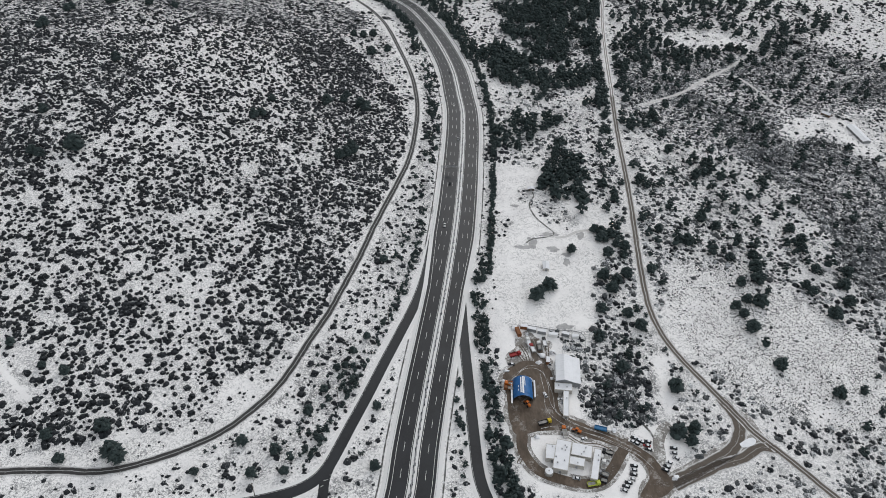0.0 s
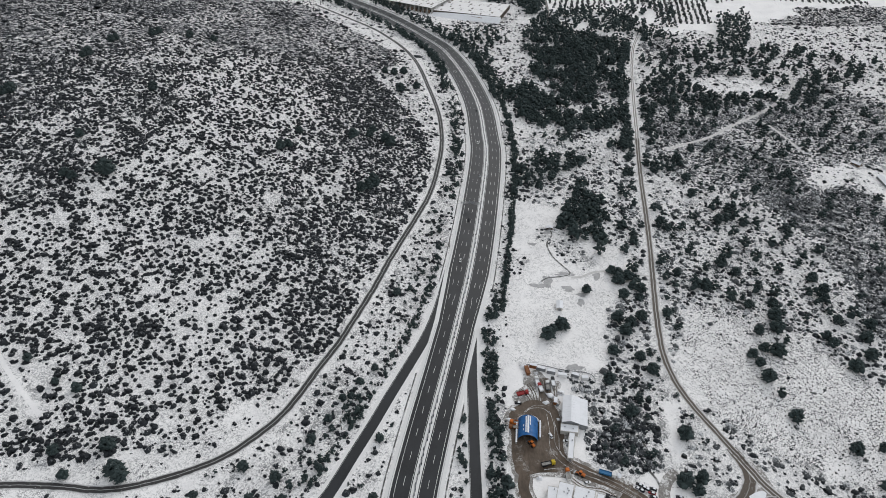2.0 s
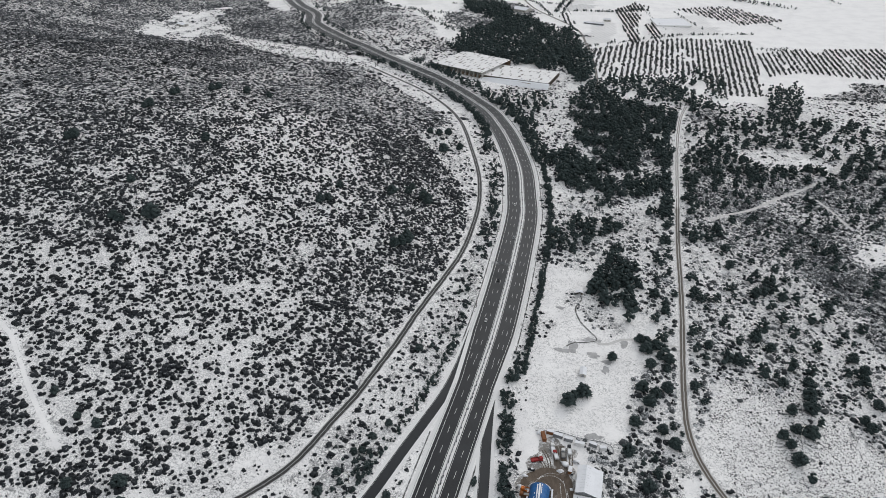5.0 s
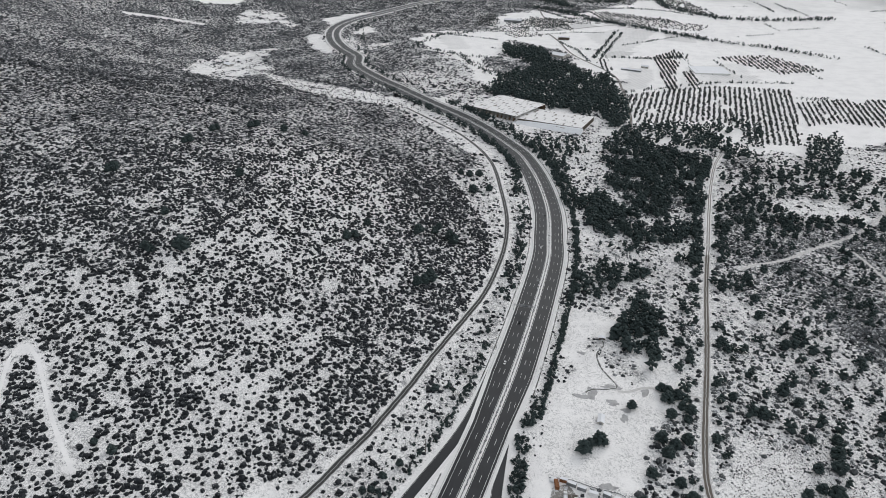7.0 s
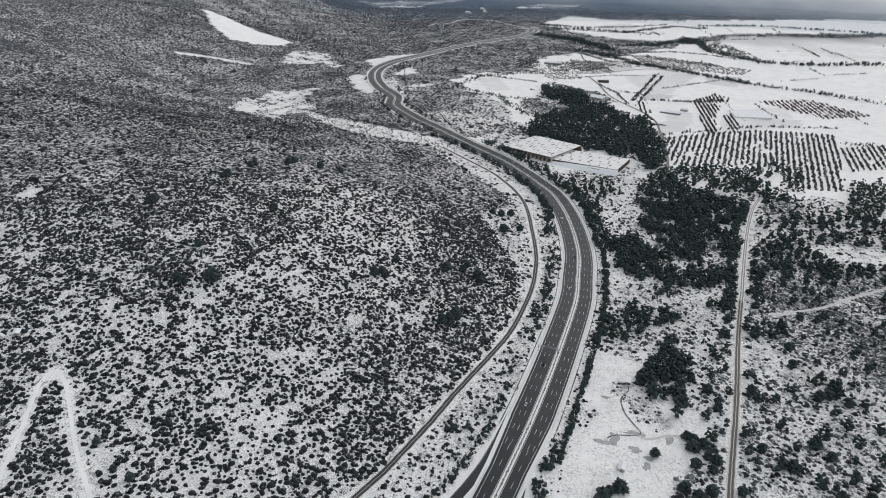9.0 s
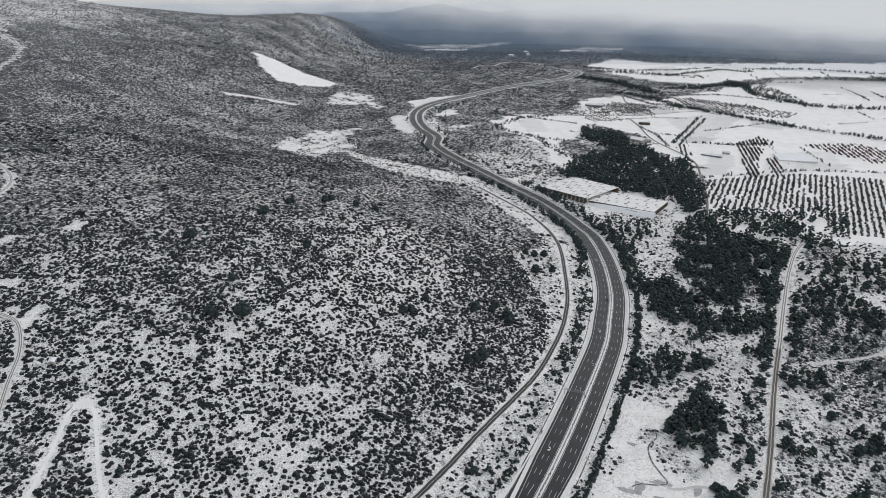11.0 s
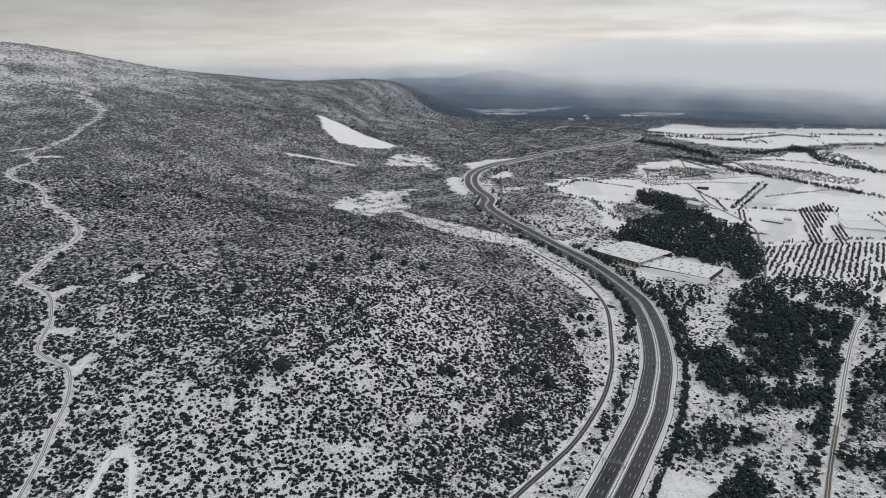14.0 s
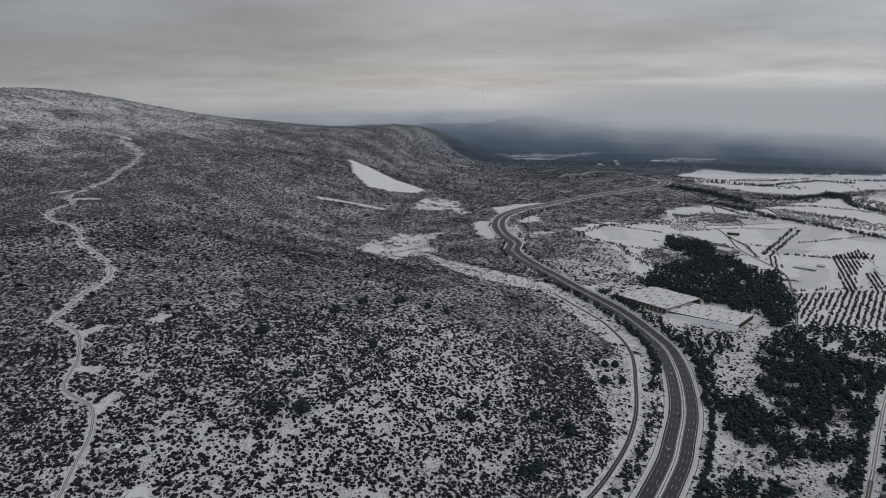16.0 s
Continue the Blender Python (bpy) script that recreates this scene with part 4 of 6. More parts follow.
def build_shrubs():
    near = [bush(s, 1, (7, 4), (5,)) for s in range(8)]
    low = [bush(s + 30, 0, (6, 3)) for s in range(6)] + [bush(s + 40, 1, (6,), (4,)) for s in range(4)]
    round_ones = [bush(s + 60, 0) for s in range(5)] + [bush(s + 70, 1, (8, 5, 3)) for s in range(5)]
    far = [dome((5, 3), 1, s + 20) for s in range(6)] + [dome((6,), 1, s + 40) for s in range(5)]
    x, y, r = grid_points(-820, 560, 190, 900, 2.85, 5)
    d = np.hypot(x - 60, y)
    ok = in_wedge(x, y) & (d < 800 + 160 * r.uniform(0, 1, len(x)))
    x, y = x[ok], y[ok]
    c = cover_at(x, y)
    west = inside(SHRUB_WEST, x, y)
    o = soft_inside(OPEN_WEST, x, y, 55)
    clot = np.clip(0.92 + 1.7 * (soft_noise(x, y, 13, 15, 2) - 0.5), 0.12, 1.3)
    east = inside(SHRUB_R1, x, y) | inside(SHRUB_R4, x, y) | inside(SHRUB_R2, x, y) | inside(SLOPE_EAST, x, y) | inside(TUFTS, x, y)
    clot = np.where(west, clot * (1 - 0.15 * o), np.where(east, 1.1, np.where(c > 0.7, 1.05, clot)))
    ok = (r.uniform(0, 1, len(x)) < c * clot) & (c > 0.05)
    ok[ok] = clear_of_roads(x[ok], y[ok])
    x, y, c, west, east, o = x[ok], y[ok], c[ok], west[ok], east[ok], o[ok]
    n = len(x)
    s = np.where(east, 1.02, 1.08) * np.minimum(r.lognormal(0.0, 0.40, n) * np.interp(c, (0.1, 0.5), (0.75, 1.4)), 2.4)
    size = np.stack([s * r.uniform(0.8, 1.3, n), s * r.uniform(0.8, 1.2, n), np.minimum(s, 3.0) * r.uniform(0.65, 1.0, n)], 1)
    xyz, turn = np.stack([x, y, land(x, y) - 0.1], 1), r.uniform(0, 6.28, n)
    apart = west & (r.uniform(0, 1, n) < 0.25 + 0.75 * o)
    pale = ~west & (x > 60) & (r.uniform(0, 1, n) < np.where(inside(WOOD_DEPOT, x, y), 0.45, 0.8))
    for nm, lb, protos, k, mt in (("shrubs", "dark low scrub bushes dusted with snow", near, ~apart & ~pale, M_SHRUB), ("round_shrubs", "separate rounded dark bushes on open snow", round_ones, apart, M_SHRUB), ("rimed_scrub", "grey frosted scrub between the pines", low, pale, M_SCRUB)):
        tagged(new(nm, scattered(nm, protos, r.randint(0, len(protos), k.sum()), xyz[k], size[k], turn[k], mt)), lb, "shrubs", kind="stuff")
    xs, ys, r = [], [], np.random.RandomState(9)
    for lo, hi, cell in ((800, 1500, 5.0), (1500, 2300, 6.4), (2300, 3400, 9.0)):
        x, y, _ = grid_points(-3100, 1700, 250, 3400, cell, int(cell))
        d = np.hypot(x - 60, y)
        ok = in_wedge(x, y) & (d >= lo) & (d < hi) & (d > 800 + 160 * r.uniform(0, 1, len(x)))
        x, y = x[ok], y[ok]
        c = cover_at(x, y)
        clot = np.clip(1.10 + 2.2 * (soft_noise(x, y, 2.6 * cell, 15, 2) - 0.5), 0.12, 1.3)
        ok = (r.uniform(0, 1, len(x)) < c * clot) & (c > 0.05)
        x, y = x[ok], y[ok]
        ok = clear_of_roads(x, y)
        xs.append(x[ok])
        ys.append(y[ok])
    x, y = np.concatenate(xs), np.concatenate(ys)
    n = len(x)
    print("far shrubs", n)
    s = r.lognormal(0.0, 0.38, n) * np.interp(np.hypot(x - 60, y), (900, 3300), (1.75, 3.5))
    size = np.stack([s * r.uniform(0.8, 1.4, n), s * r.uniform(0.8, 1.2, n), s * r.uniform(0.4, 0.7, n)], 1)
    xyz = np.stack([x, y, land(x, y) - 0.2], 1)
    tagged(new("distant_shrubs", scattered("distant_shrubs", far, np.where(np.hypot(x - 60, y) > 1350, 6 + r.randint(0, 5, n), r.randint(0, 6, n)), xyz, size, r.uniform(0, 6.28, n), M_SHRUB)), "distant dark scrub over the snowy hillside", "shrubs", kind="stuff")


build_shrubs()


def clump(seed, n=5):
    """A lump of foliage: an irregular ball of about twenty faces."""
    r = np.random.RandomState(seed)
    bm = bmesh.new()
    bmesh.ops.create_icosphere(bm, subdivisions=1, radius=1.0)
    v = np.array([p.co[:] for p in bm.verts])
    f = np.array([[p.index for p in q.verts] for q in bm.faces])
    bm.free()
    return v * r.uniform(0.6, 1.25, (len(v), 1)), f


def tuft(seed, n=6):
    """A ragged spray of needles: a star of points with a crest and a foot."""
    r = np.random.RandomState(seed)
    a = np.arange(n) / n * 6.283 + r.uniform(-0.25, 0.25, n)
    rad = np.where(np.arange(n) % 2, 0.55, 1.25) * r.uniform(0.75, 1.25, n)
    v = np.vstack([np.stack([rad * np.cos(a), rad * np.sin(a), r.uniform(-0.35, 0.25, n)], 1), [[r.uniform(-0.2, 0.2), r.uniform(-0.2, 0.2), 1.0]], [[0, 0, -0.7]]])
    f = [(i, (i + 1) % n, n) for i in range(n)] + [((i + 1) % n, i, n + 1) for i in range(n)]
    return v, np.array(f)


CLUMPS = [clump(s) for s in range(6)]
TUFTED = [tuft(s) for s in range(8)] + [tuft(s, 8) for s in range(8, 12)]


def crown(seed, lumps):
    """A pine's crown, one metre wide and high by nature: lumps set round a stem, with gaps."""
    r = np.random.RandomState(seed)
    vs, fs, b = [], [], 0
    for k in range(lumps):
        h = (k + 0.5) / lumps
        rad = 0.46 * min(1.0, 0.62 + 1.6 * h) * max(0.05, 1 - max(0.0, (h - 0.28) / 0.78) ** 2) ** 0.7 * r.uniform(0.35, 1.0)
        a = k * 2.4 + r.uniform(-0.6, 0.6)
        v, f = TUFTED[r.randint(8 if lumps < 20 else 12)] if k % 4 else CLUMPS[r.randint(6)]
        s = r.uniform(0.19, 0.32) * (1.2 - 0.6 * h) * (0.78 if lumps > 20 else 1.0)
        vs.append(v * (s * 1.15, s * 1.15, s * 0.8) + (rad * math.cos(a), rad * math.sin(a), 0.16 + 0.80 * h))
        fs.append(f + b)
        b += len(v)
    return np.vstack(vs), np.vstack(fs)


def strip_points(line, y0, y1, lo, hi, every, r):
    """Places strewn along a line, between two offsets from it and two northings."""
    k = (line[:, 1] >= y0) & (line[:, 1] < y1)
    p, q = line[k], normals(line)[k]
    step = np.linalg.norm(line[1] - line[0])
    n = int(len(p) * step / every)
    i = r.randint(0, max(len(p), 1), n)
    o = r.uniform(lo, hi, n)
    d = np.stack([-q[i, 1], q[i, 0]], 1)
    return p[i] + q[i] * o[:, None] + d * r.uniform(-3, 3, (n, 1))


# strips of trees along the roads: line, northings, offsets, spacing, size
STRIPS_HIGHWAY = [(HIGHWAY, 400, 560, 26, 30, 1.2, 3.8),
                  (HIGHWAY, 560, 780, 26, 31, 1.4, 4.6),
                  (HIGHWAY, 780, 1150, 22, 40, 1.9, 7.0),
                  (HIGHWAY, 540, 900, -34, -23, 4.0, 5.0),
                  (HIGHWAY, 860, 1190, -26, -19.5, 2.6, 7.2),
                  (HIGHWAY, 380, 560, -40, -22, 9.0, 3.8),
                  (HIGHWAY, 1190, 1480, -24, -19, 6.0, 6.0),
                  (HIGHWAY, 1190, 1480, 20, 30, 7.0, 5.5),
                  (HIGHWAY, 1550, 1900, 30, 75, 14.0, 7.0)]
STRIPS_LANES = [(RAMP_ON, 200, 400, -17, -8, 2.6, 4.6),
                (RAMP_ON, 200, 250, -19, -9, 3, 6.0),
                (DIRT, 440, 640, 6, 22, 9.0, 6.5),
                (DIRT, 380, 560, -24, -6, 9.0, 7.0),
                (DIRT, 600, 1020, 6, 16, 9.0, 7.5),
                (DIRT, 690, 800, -20, -6, 7.0, 8.0),
                (DIRT, 290, 370, 5, 10, 8.0, 3.5),
                (RAMP_ON, 225, 350, 5, 9, 3.5, 3.6),
                (RAMP_OFF, 226, 480, 8.5, 14, 1.5, 2.9),
                (RAMP_OFF, 226, 420, 13, 34, 5.0, 2.4),
                (RAMP_OFF, 226, 300, 12, 22, 4.0, 4.6),
                (RAMP_OFF, 240, 330, -14, -6, 8.0, 2.2),
                (SERVICE, 240, 420, 6, 16, 9.0, 2.2),
                (RAMP_ON, 200, 420, -16, -7, 1.1, 2.9),
                (RAMP_ON, 200, 250, -18, -8, 1.8, 3.8)]


def build_woods():
    protos = [crown(s, 9) for s in range(7)] + [crown(s + 7, 5) for s in range(5)]
    xs, ys, ss = [], [], []
    r = np.random.RandomState(21)
    for poly, cell, keep, size in ((WOOD_NORTH, 6.6, 0.86, 9.5), (WOOD_TOP, 7.0, 0.8, 9.0), (WOOD_ROAD, 6.4, 0.88, 9.5), (WOOD_C, 5.2, 0.80, 8.5), (WOOD_D, 6.6, 0.85, 9.0), (WOOD_E, 6.5, 0.85, 9.0), (WOOD_DEPOT, 6.2, 0.5, 5.0), (WOOD_G, 6.6, 0.8, 9.0),
                                   (WOOD_FAR, 6.6, 0.97, 10.5), (WOOD_EAST, 7.5, 0.9, 9.0), (WOOD_LANE_END, 8.5, 0.6, 8.5), (WOOD_SPARSE, 11.0, 0.6, 9.0), (SHRUB_R1, 15.0, 0.30, 7.5), (SHRUB_R4, 12, 0.42, 7.5), (SLOPE_EAST, 12.0, 0.58, 8.5), (TUFTS, 34, 0.3, 5.5), (SHRUB_R3, 12.0, 0.4, 5.5), (SAPLINGS, 15, 0.35, 5.0),
                                   (WOOD_NW, 7.5, 0.6, 7.5), (WOOD_BETWEEN, 6, 0.9, 8.5), (SHRUB_R2, 10.5, 0.5, 8.0)):
        p = np.array(poly)
        x, y, _ = grid_points(p[:, 0].min() - 9, p[:, 0].max() + 9, p[:, 1].min() - 9, p[:, 1].max() + 9, cell, int(p[0, 0] + 900))
        ok = ragged(poly, x, y, 11, 22) & (r.uniform(0, 1, len(x)) < keep) & ~inside(GLADE_NORTH, x, y) & ~inside(GLADE_EAST, x, y) & ~(inside(GLADE_FAR, x, y) & (r.uniform(0, 1, len(x)) < 0.2)) & (soft_noise(x, y, 28, 11) > (0.35 if poly is WOOD_NORTH else 0.33))
        x, y = x[ok], y[ok]
        ok = clear_of_roads(x, y, 1.0)
        xs.append(x[ok]), ys.append(y[ok]), ss.append(np.full(ok.sum(), size) * r.uniform(0.42, 1.25, ok.sum()))
    for line, y0, y1, lo, hi, every, size in STRIPS_HIGHWAY + STRIPS_LANES:
        p = strip_points(line, y0, y1, lo, hi, every, r)
        ok = clear_of_roads(p[:, 0], p[:, 1], -1.5)
        xs.append(p[ok, 0]), ys.append(p[ok, 1]), ss.append(size * r.uniform(0.5, 1.25, ok.sum()))
    for a, b, every, size, wide in HEDGES:
        n = int(math.hypot(b[0] - a[0], b[1] - a[1]) / every)
        t = r.uniform(0, 1, n)
        xs.append(a[0] + (b[0] - a[0]) * t + r.normal(0, wide, n)), ys.append(a[1] + (b[1] - a[1]) * t + r.normal(0, wide, n)), ss.append(size * r.uniform(0.5, 1.3, n))
    x, y, s = np.concatenate(xs), np.concatenate(ys), np.concatenate(ss)
    n = len(x)
    print("woods", n)
    tall = r.uniform(0.85, 1.35, n)
    size = np.stack([s * 0.90, s * 0.90, s * tall], 1)
    tagged(new("pine_wood", scattered("pine_wood", protos, np.where(y > 1010, 7 + r.randint(0, 5, n), r.randint(0, 7, n)), np.stack([x, y, land(x, y) - 0.3], 1), size, r.uniform(0, 6.28, n), M_PINE)), "dark green pine wood standing in snow", "trees", kind="stuff")


# belts of trees between the far fields: two ends, spacing, size, spread
BELTS_WEST = [
    ([(-143, 2217), (-40, 2157), (41, 2053), (143, 2002), (250, 1931), (324, 1883)], 1.5, 6.5, 7),
    ([(-206, 2442), (-122, 2354), (-43, 2254)], 1.0, 8, 13),
    ([(-293, 2489), (-200, 2420)], 1.6, 8, 10),
    ([(-35, 2341), (82, 2381), (151, 2491), (218, 2446), (237, 2331)], 2, 7, 7),
    ([(173, 2521), (219, 2468)], 0.9, 9, 12),
    ([(237, 2331), (303, 2260), (372, 2197), (501, 2194), (680, 2251)], 2.2, 7, 8),
    ([(-14, 2636), (157, 2833), (223, 2795)], 4, 5, 4),
    ([(226, 2871), (435, 2935), (721, 2871), (817, 2829)], 3, 6, 6),
]
BELTS_MID = [
    ([(-318, 2728), (-170, 2669), (-14, 2636)], 3, 6, 5),
    ([(40, 1584), (91, 1934)], 3, 4.5, 2),
    ([(54, 1579), (103, 1908)], 3.5, 4.5, 2),
    ([(77, 1613), (171, 1632), (244, 1687)], 2, 4, 2),
    ([(-135, 1870), (-69, 1924), (-17, 2030)], 4, 4, 2),
    ([(-41, 1742), (3, 1659), (32, 1552)], 3, 4, 2),
    ([(-348, 1554), (-319, 1711), (-238, 1795), (-189, 1845)], 3, 4.5, 6),
]
BELTS_EAST = [
    ([(-306, 1540), (-237, 1510), (-185, 1426), (-147, 1372)], 2.5, 4.5, 5),
    ([(-235, 1499), (-140, 1511)], 4, 4, 4),
    ([(324, 1883), (442, 1843), (565, 1763)], 3, 6, 6),
    ([(413, 1396), (476, 1393)], 4, 5, 3),
    ([(101, 1325), (192, 1395), (278, 1462), (426, 1510)], 4, 4, 2),
    ([(-213, 1816), (-151, 2002), (-10, 1892)], 5, 4, 3),
    ([(115, 2142), (233, 2100)], 5, 4, 3),
]
BELTS_BANKS = [
    ([(-393, 1739), (-320, 1732), (-249, 1718), (-182, 1707)], 2, 3, 2),
    ([(-280, 1931), (-180, 1852), (-96, 1945), (-30, 1965)], 2, 3, 1.5),
    ([(-212, 1804), (-38, 1894)], 2, 2.6, 1.2),
    ([(-122, 2167), (-38, 2066), (72, 2053)], 2.2, 4, 3),
    ([(-140, 1767), (-23, 1870), (101, 1910)], 3, 2.6, 1.2),
    ([(8, 2231), (124, 2286), (236, 2272), (313, 2220)], 2.5, 4, 3),
    ([(104, 1756), (220, 1890), (293, 1963)], 3, 3, 1.5),
    ([(-327, 2750), (-165, 2705), (-4, 2773), (120, 2872)], 2.2, 4.5, 3),
    ([(-273, 2658), (-84, 2621), (88, 2640)], 2.2, 5, 4),
    ([(-35, 2425), (92, 2425), (200, 2494)], 2.5, 5, 4),
    ([(-31, 2616), (138, 2833), (259, 2808)], 3, 5, 3),
    ([(-7, 1675), (61, 1678)], 2.5, 3, 1),
]
HEDGES = [(a, b, every, size, wide) for line, every, size, wide in BELTS_WEST + BELTS_MID + BELTS_EAST + BELTS_BANKS for a, b in zip(line, line[1:])]


def field_bounds():
    """Bushy banks between the parcels: lines along and across the valley, broken here and there."""
    r = random.Random(15)
    out = []
    for k in range(40):
        x, y, a = r.uniform(-150, 900), r.uniform(1480, 2950), radians(r.choice((18, 24, 104, 110)))
        n = r.uniform(50, 130)
        b = (x + n * math.cos(a), y + n * math.sin(a) * 1.4)
        if all(inside(FIELD_EAST, np.array([p]), np.array([q]))[0] or inside(FIELD_FAR, np.array([p]), np.array([q]))[0] for p, q in ((x, y), b)):
            out.append(((x, y), b, r.choice((4, 6, 9)), r.uniform(2.6, 4.5), 1.2))
    return out


HEDGES += field_bounds()
build_woods()


# ---- things: helpers ----
def part(name, bm, mat, parent=None, label=""):
    """One mesh object from a bmesh, under a thing or a part."""
    me = bpy.data.meshes.new(name)
    bm.to_mesh(me)
    bm.free()
    me.materials.append(mat)
    ob = new(name, me)
    if parent is not None:
        ob.parent = parent
    return tagged(ob, label)


def thing(name, label, category, group=""):
    return tagged(new(name), label, category, group)


def box(bm, x, y, z, sx, sy, sz, bevel=0.0):
    """A block standing on z, centred on x, y."""
    r = bmesh.ops.create_cube(bm, size=1.0, matrix=Matrix.Translation((x, y, z + sz / 2)) @ Matrix.Diagonal((sx, sy, sz, 1)))
    if bevel:
        es = list({e for v in r["verts"] for e in v.link_edges})
        bmesh.ops.bevel(bm, geom=es, offset=bevel, segments=2, affect="EDGES")
    return bm


def one_box(*a, **k):
    return box(bmesh.new(), *a, **k)


def prism(bm, outline, y0, y1):
    """An outline in x and z drawn out along y."""
    a = [bm.verts.new((x, y0, z)) for x, z in outline]
    b = [bm.verts.new((x, y1, z)) for x, z in outline]
    bm.faces.new(a[::-1]), bm.faces.new(b)
    for i in range(len(a)):
        j = (i + 1) % len(a)
        bm.faces.new((a[i], a[j], b[j], b[i]))
    bmesh.ops.recalc_face_normals(bm, faces=bm.faces)
    return bm


def wheel_mesh(r, w, x, y):
    bm = bmesh.new()
    bmesh.ops.create_cone(bm, cap_ends=True, segments=14, radius1=r, radius2=r, depth=w, matrix=Matrix.Translation((x, y, r)) @ Matrix.Rotation(math.pi / 2, 4, "Y"))
    bmesh.ops.bevel(bm, geom=[e for e in bm.edges if len(e.link_faces) == 2 and abs(e.calc_face_angle(0)) > 1], offset=w * 0.15, segments=1, affect="EDGES")
    return bm


M_OLIVE = leaf_material("olive_foliage", (0.024, 0.028, 0.029), (0.066, 0.072, 0.068), 0.45)


def thawed_roof():
    k = Mat("snow_melting_on_roof_felt", 0.85)
    n = k.math("ADD", k.math("MULTIPLY", k.noise(0.09, 4, 0.6), 0.5), k.math("MULTIPLY", k.noise(0.5, 4, 0.7, (1.6, 0.5, 1)), 0.5))
    k.color(k.mix(k.step(n, 0.33, 0.46), (0.25, 0.22, 0.20), (0.80, 0.79, 0.78)))
    return k.m


M_THAW = thawed_roof()
M_ROOFDIRT = plain("thawed_roof_felt", (0.23, 0.205, 0.185), 0.9, vary=0.35, scale=0.5)
M_OLDSNOW = plain("thin_grey_snow", (0.46, 0.46, 0.46), 0.85, vary=0.25, scale=0.25)
M_TYRE = plain("tyre_rubber", (0.02, 0.02, 0.022), 0.8)
M_GLASS = plain("dark_window_glass", (0.02, 0.025, 0.03), 0.12, vary=0.02)
M_WALL = plain("pale_render", (0.52, 0.50, 0.46), 0.85)
M_WALLGREY = plain("grey_sheet_metal", (0.26, 0.27, 0.28), 0.55, 0.3)
M_BROWN = plain("brown_plaster", (0.225, 0.155, 0.108), 0.9, vary=0.3, scale=0.3)
M_DARKBROWN = plain("dark_brown_render", (0.095, 0.075, 0.06), 0.9, vary=0.3, scale=0.3)
M_CONCRETE = plain("stained_concrete", (0.34, 0.33, 0.31), 0.9, vary=0.25, scale=0.4)
M_STEEL = plain("galvanised_steel", (0.42, 0.43, 0.44), 0.5, 0.6)
M_BLUE = plain("blue_tarpaulin", (0.016, 0.12, 0.33), 0.4, vary=0.2, scale=0.35)
M_RED = plain("red_paint", (0.30, 0.025, 0.025), 0.4)
M_ORANGE = plain("orange_paint", (0.55, 0.15, 0.025), 0.45)
M_YELLOW = plain("yellow_paint", (0.58, 0.42, 0.03), 0.45)
M_LIME = plain("lime_paint", (0.48, 0.55, 0.08), 0.45)
M_TRUCKBLUE = plain("blue_paint", (0.03, 0.16, 0.33), 0.4)
M_WHITE = plain("white_paint", (0.74, 0.74, 0.73), 0.4, vary=0.06)
M_BLACK = plain("black_paint", (0.022, 0.023, 0.026), 0.3)
M_SILVER = plain("silver_paint", (0.38, 0.39, 0.40), 0.35, 0.4)
M_RUST = plain("rusty_steel", (0.26, 0.11, 0.05), 0.85, vary=0.3)


def put_at(ob, x, y, turn=0.0, lift=0.0):
    ob.matrix_basis = pose(x, y, z_at(x, y) + lift, 0, 0, turn)
    return ob


# ---- trees that stand alone ----
def pine_tree(seed):
    t = thing("pine_tree", "dark green rounded pine standing alone in the snow", "tree", "single pines")
    r = random.Random(seed)
    bm = bmesh.new()
    for k in range(3):
        bmesh.ops.create_cone(bm, cap_ends=True, segments=7, radius1=0.028 - 0.007 * k, radius2=0.020 - 0.007 * k, depth=0.25, matrix=Matrix.Translation((r.uniform(-0.01, 0.01), 0, 0.125 + 0.25 * k)))
    for k in range(5):
        a, h = k * 2.5, 0.25 + 0.1 * k
        bmesh.ops.create_cone(bm, cap_ends=False, segments=4, radius1=0.012, radius2=0.004, depth=0.36,
                              matrix=Matrix.Translation((0.16 * math.cos(a), 0.16 * math.sin(a), h + 0.06)) @ Matrix.Rotation(a, 4, "Z") @ Matrix.Rotation(radians(68), 4, "Y"))
    part("trunk", bm, M_BARK, t)
    v, f = crown(seed + 50, 54)
    ob = new("crown", tri_mesh("crown", v, f, M_PINE))
    ob.parent = t
    return t


TREES_EAST = [(218, 465), (217, 425), (236, 429), (232, 412), (230, 399), (216, 395), (204, 370), (214, 377), (208, 348), (223, 374), (215, 315), (265, 388), (278, 464), (281, 449), (278, 414), (243, 292), (287, 377), (271, 364), (153, 408), (171, 459), (190, 445), (211, 480), (224, 542), (172, 534), (212, 619), (210, 586), (207, 362), (263, 394), (300, 410), (292, 396)]
TREES_FIELD = [(97, 428), (65, 373), (68, 380), (75, 385), (119, 455), (131, 449), (124, 452), (134, 401), (125, 394), (120, 384), (109, 363), (102, 336), (126, 359), (135, 260), (141, 254), (142, 294), (137, 522), (116, 640), (133, 438), (124, 426), (139, 434), (123, 444), (132, 347), (112, 309), (116, 398), (136, 424), (145, 263)]
TREES_WEST = [(-178, 237), (-174, 234), (-189, 253), (-111, 247), (-132, 227), (-39, 274), (-43, 406), (-69, 250), (-65, 302), (-71, 285), (-78, 269), (-92, 242), (-102, 227), (-49, 329), (-57, 317), (-60, 304), (-37, 233), (-85, 229), (-263, 310), (-238, 294), (-224, 291), (-216, 246), (-204, 232)]
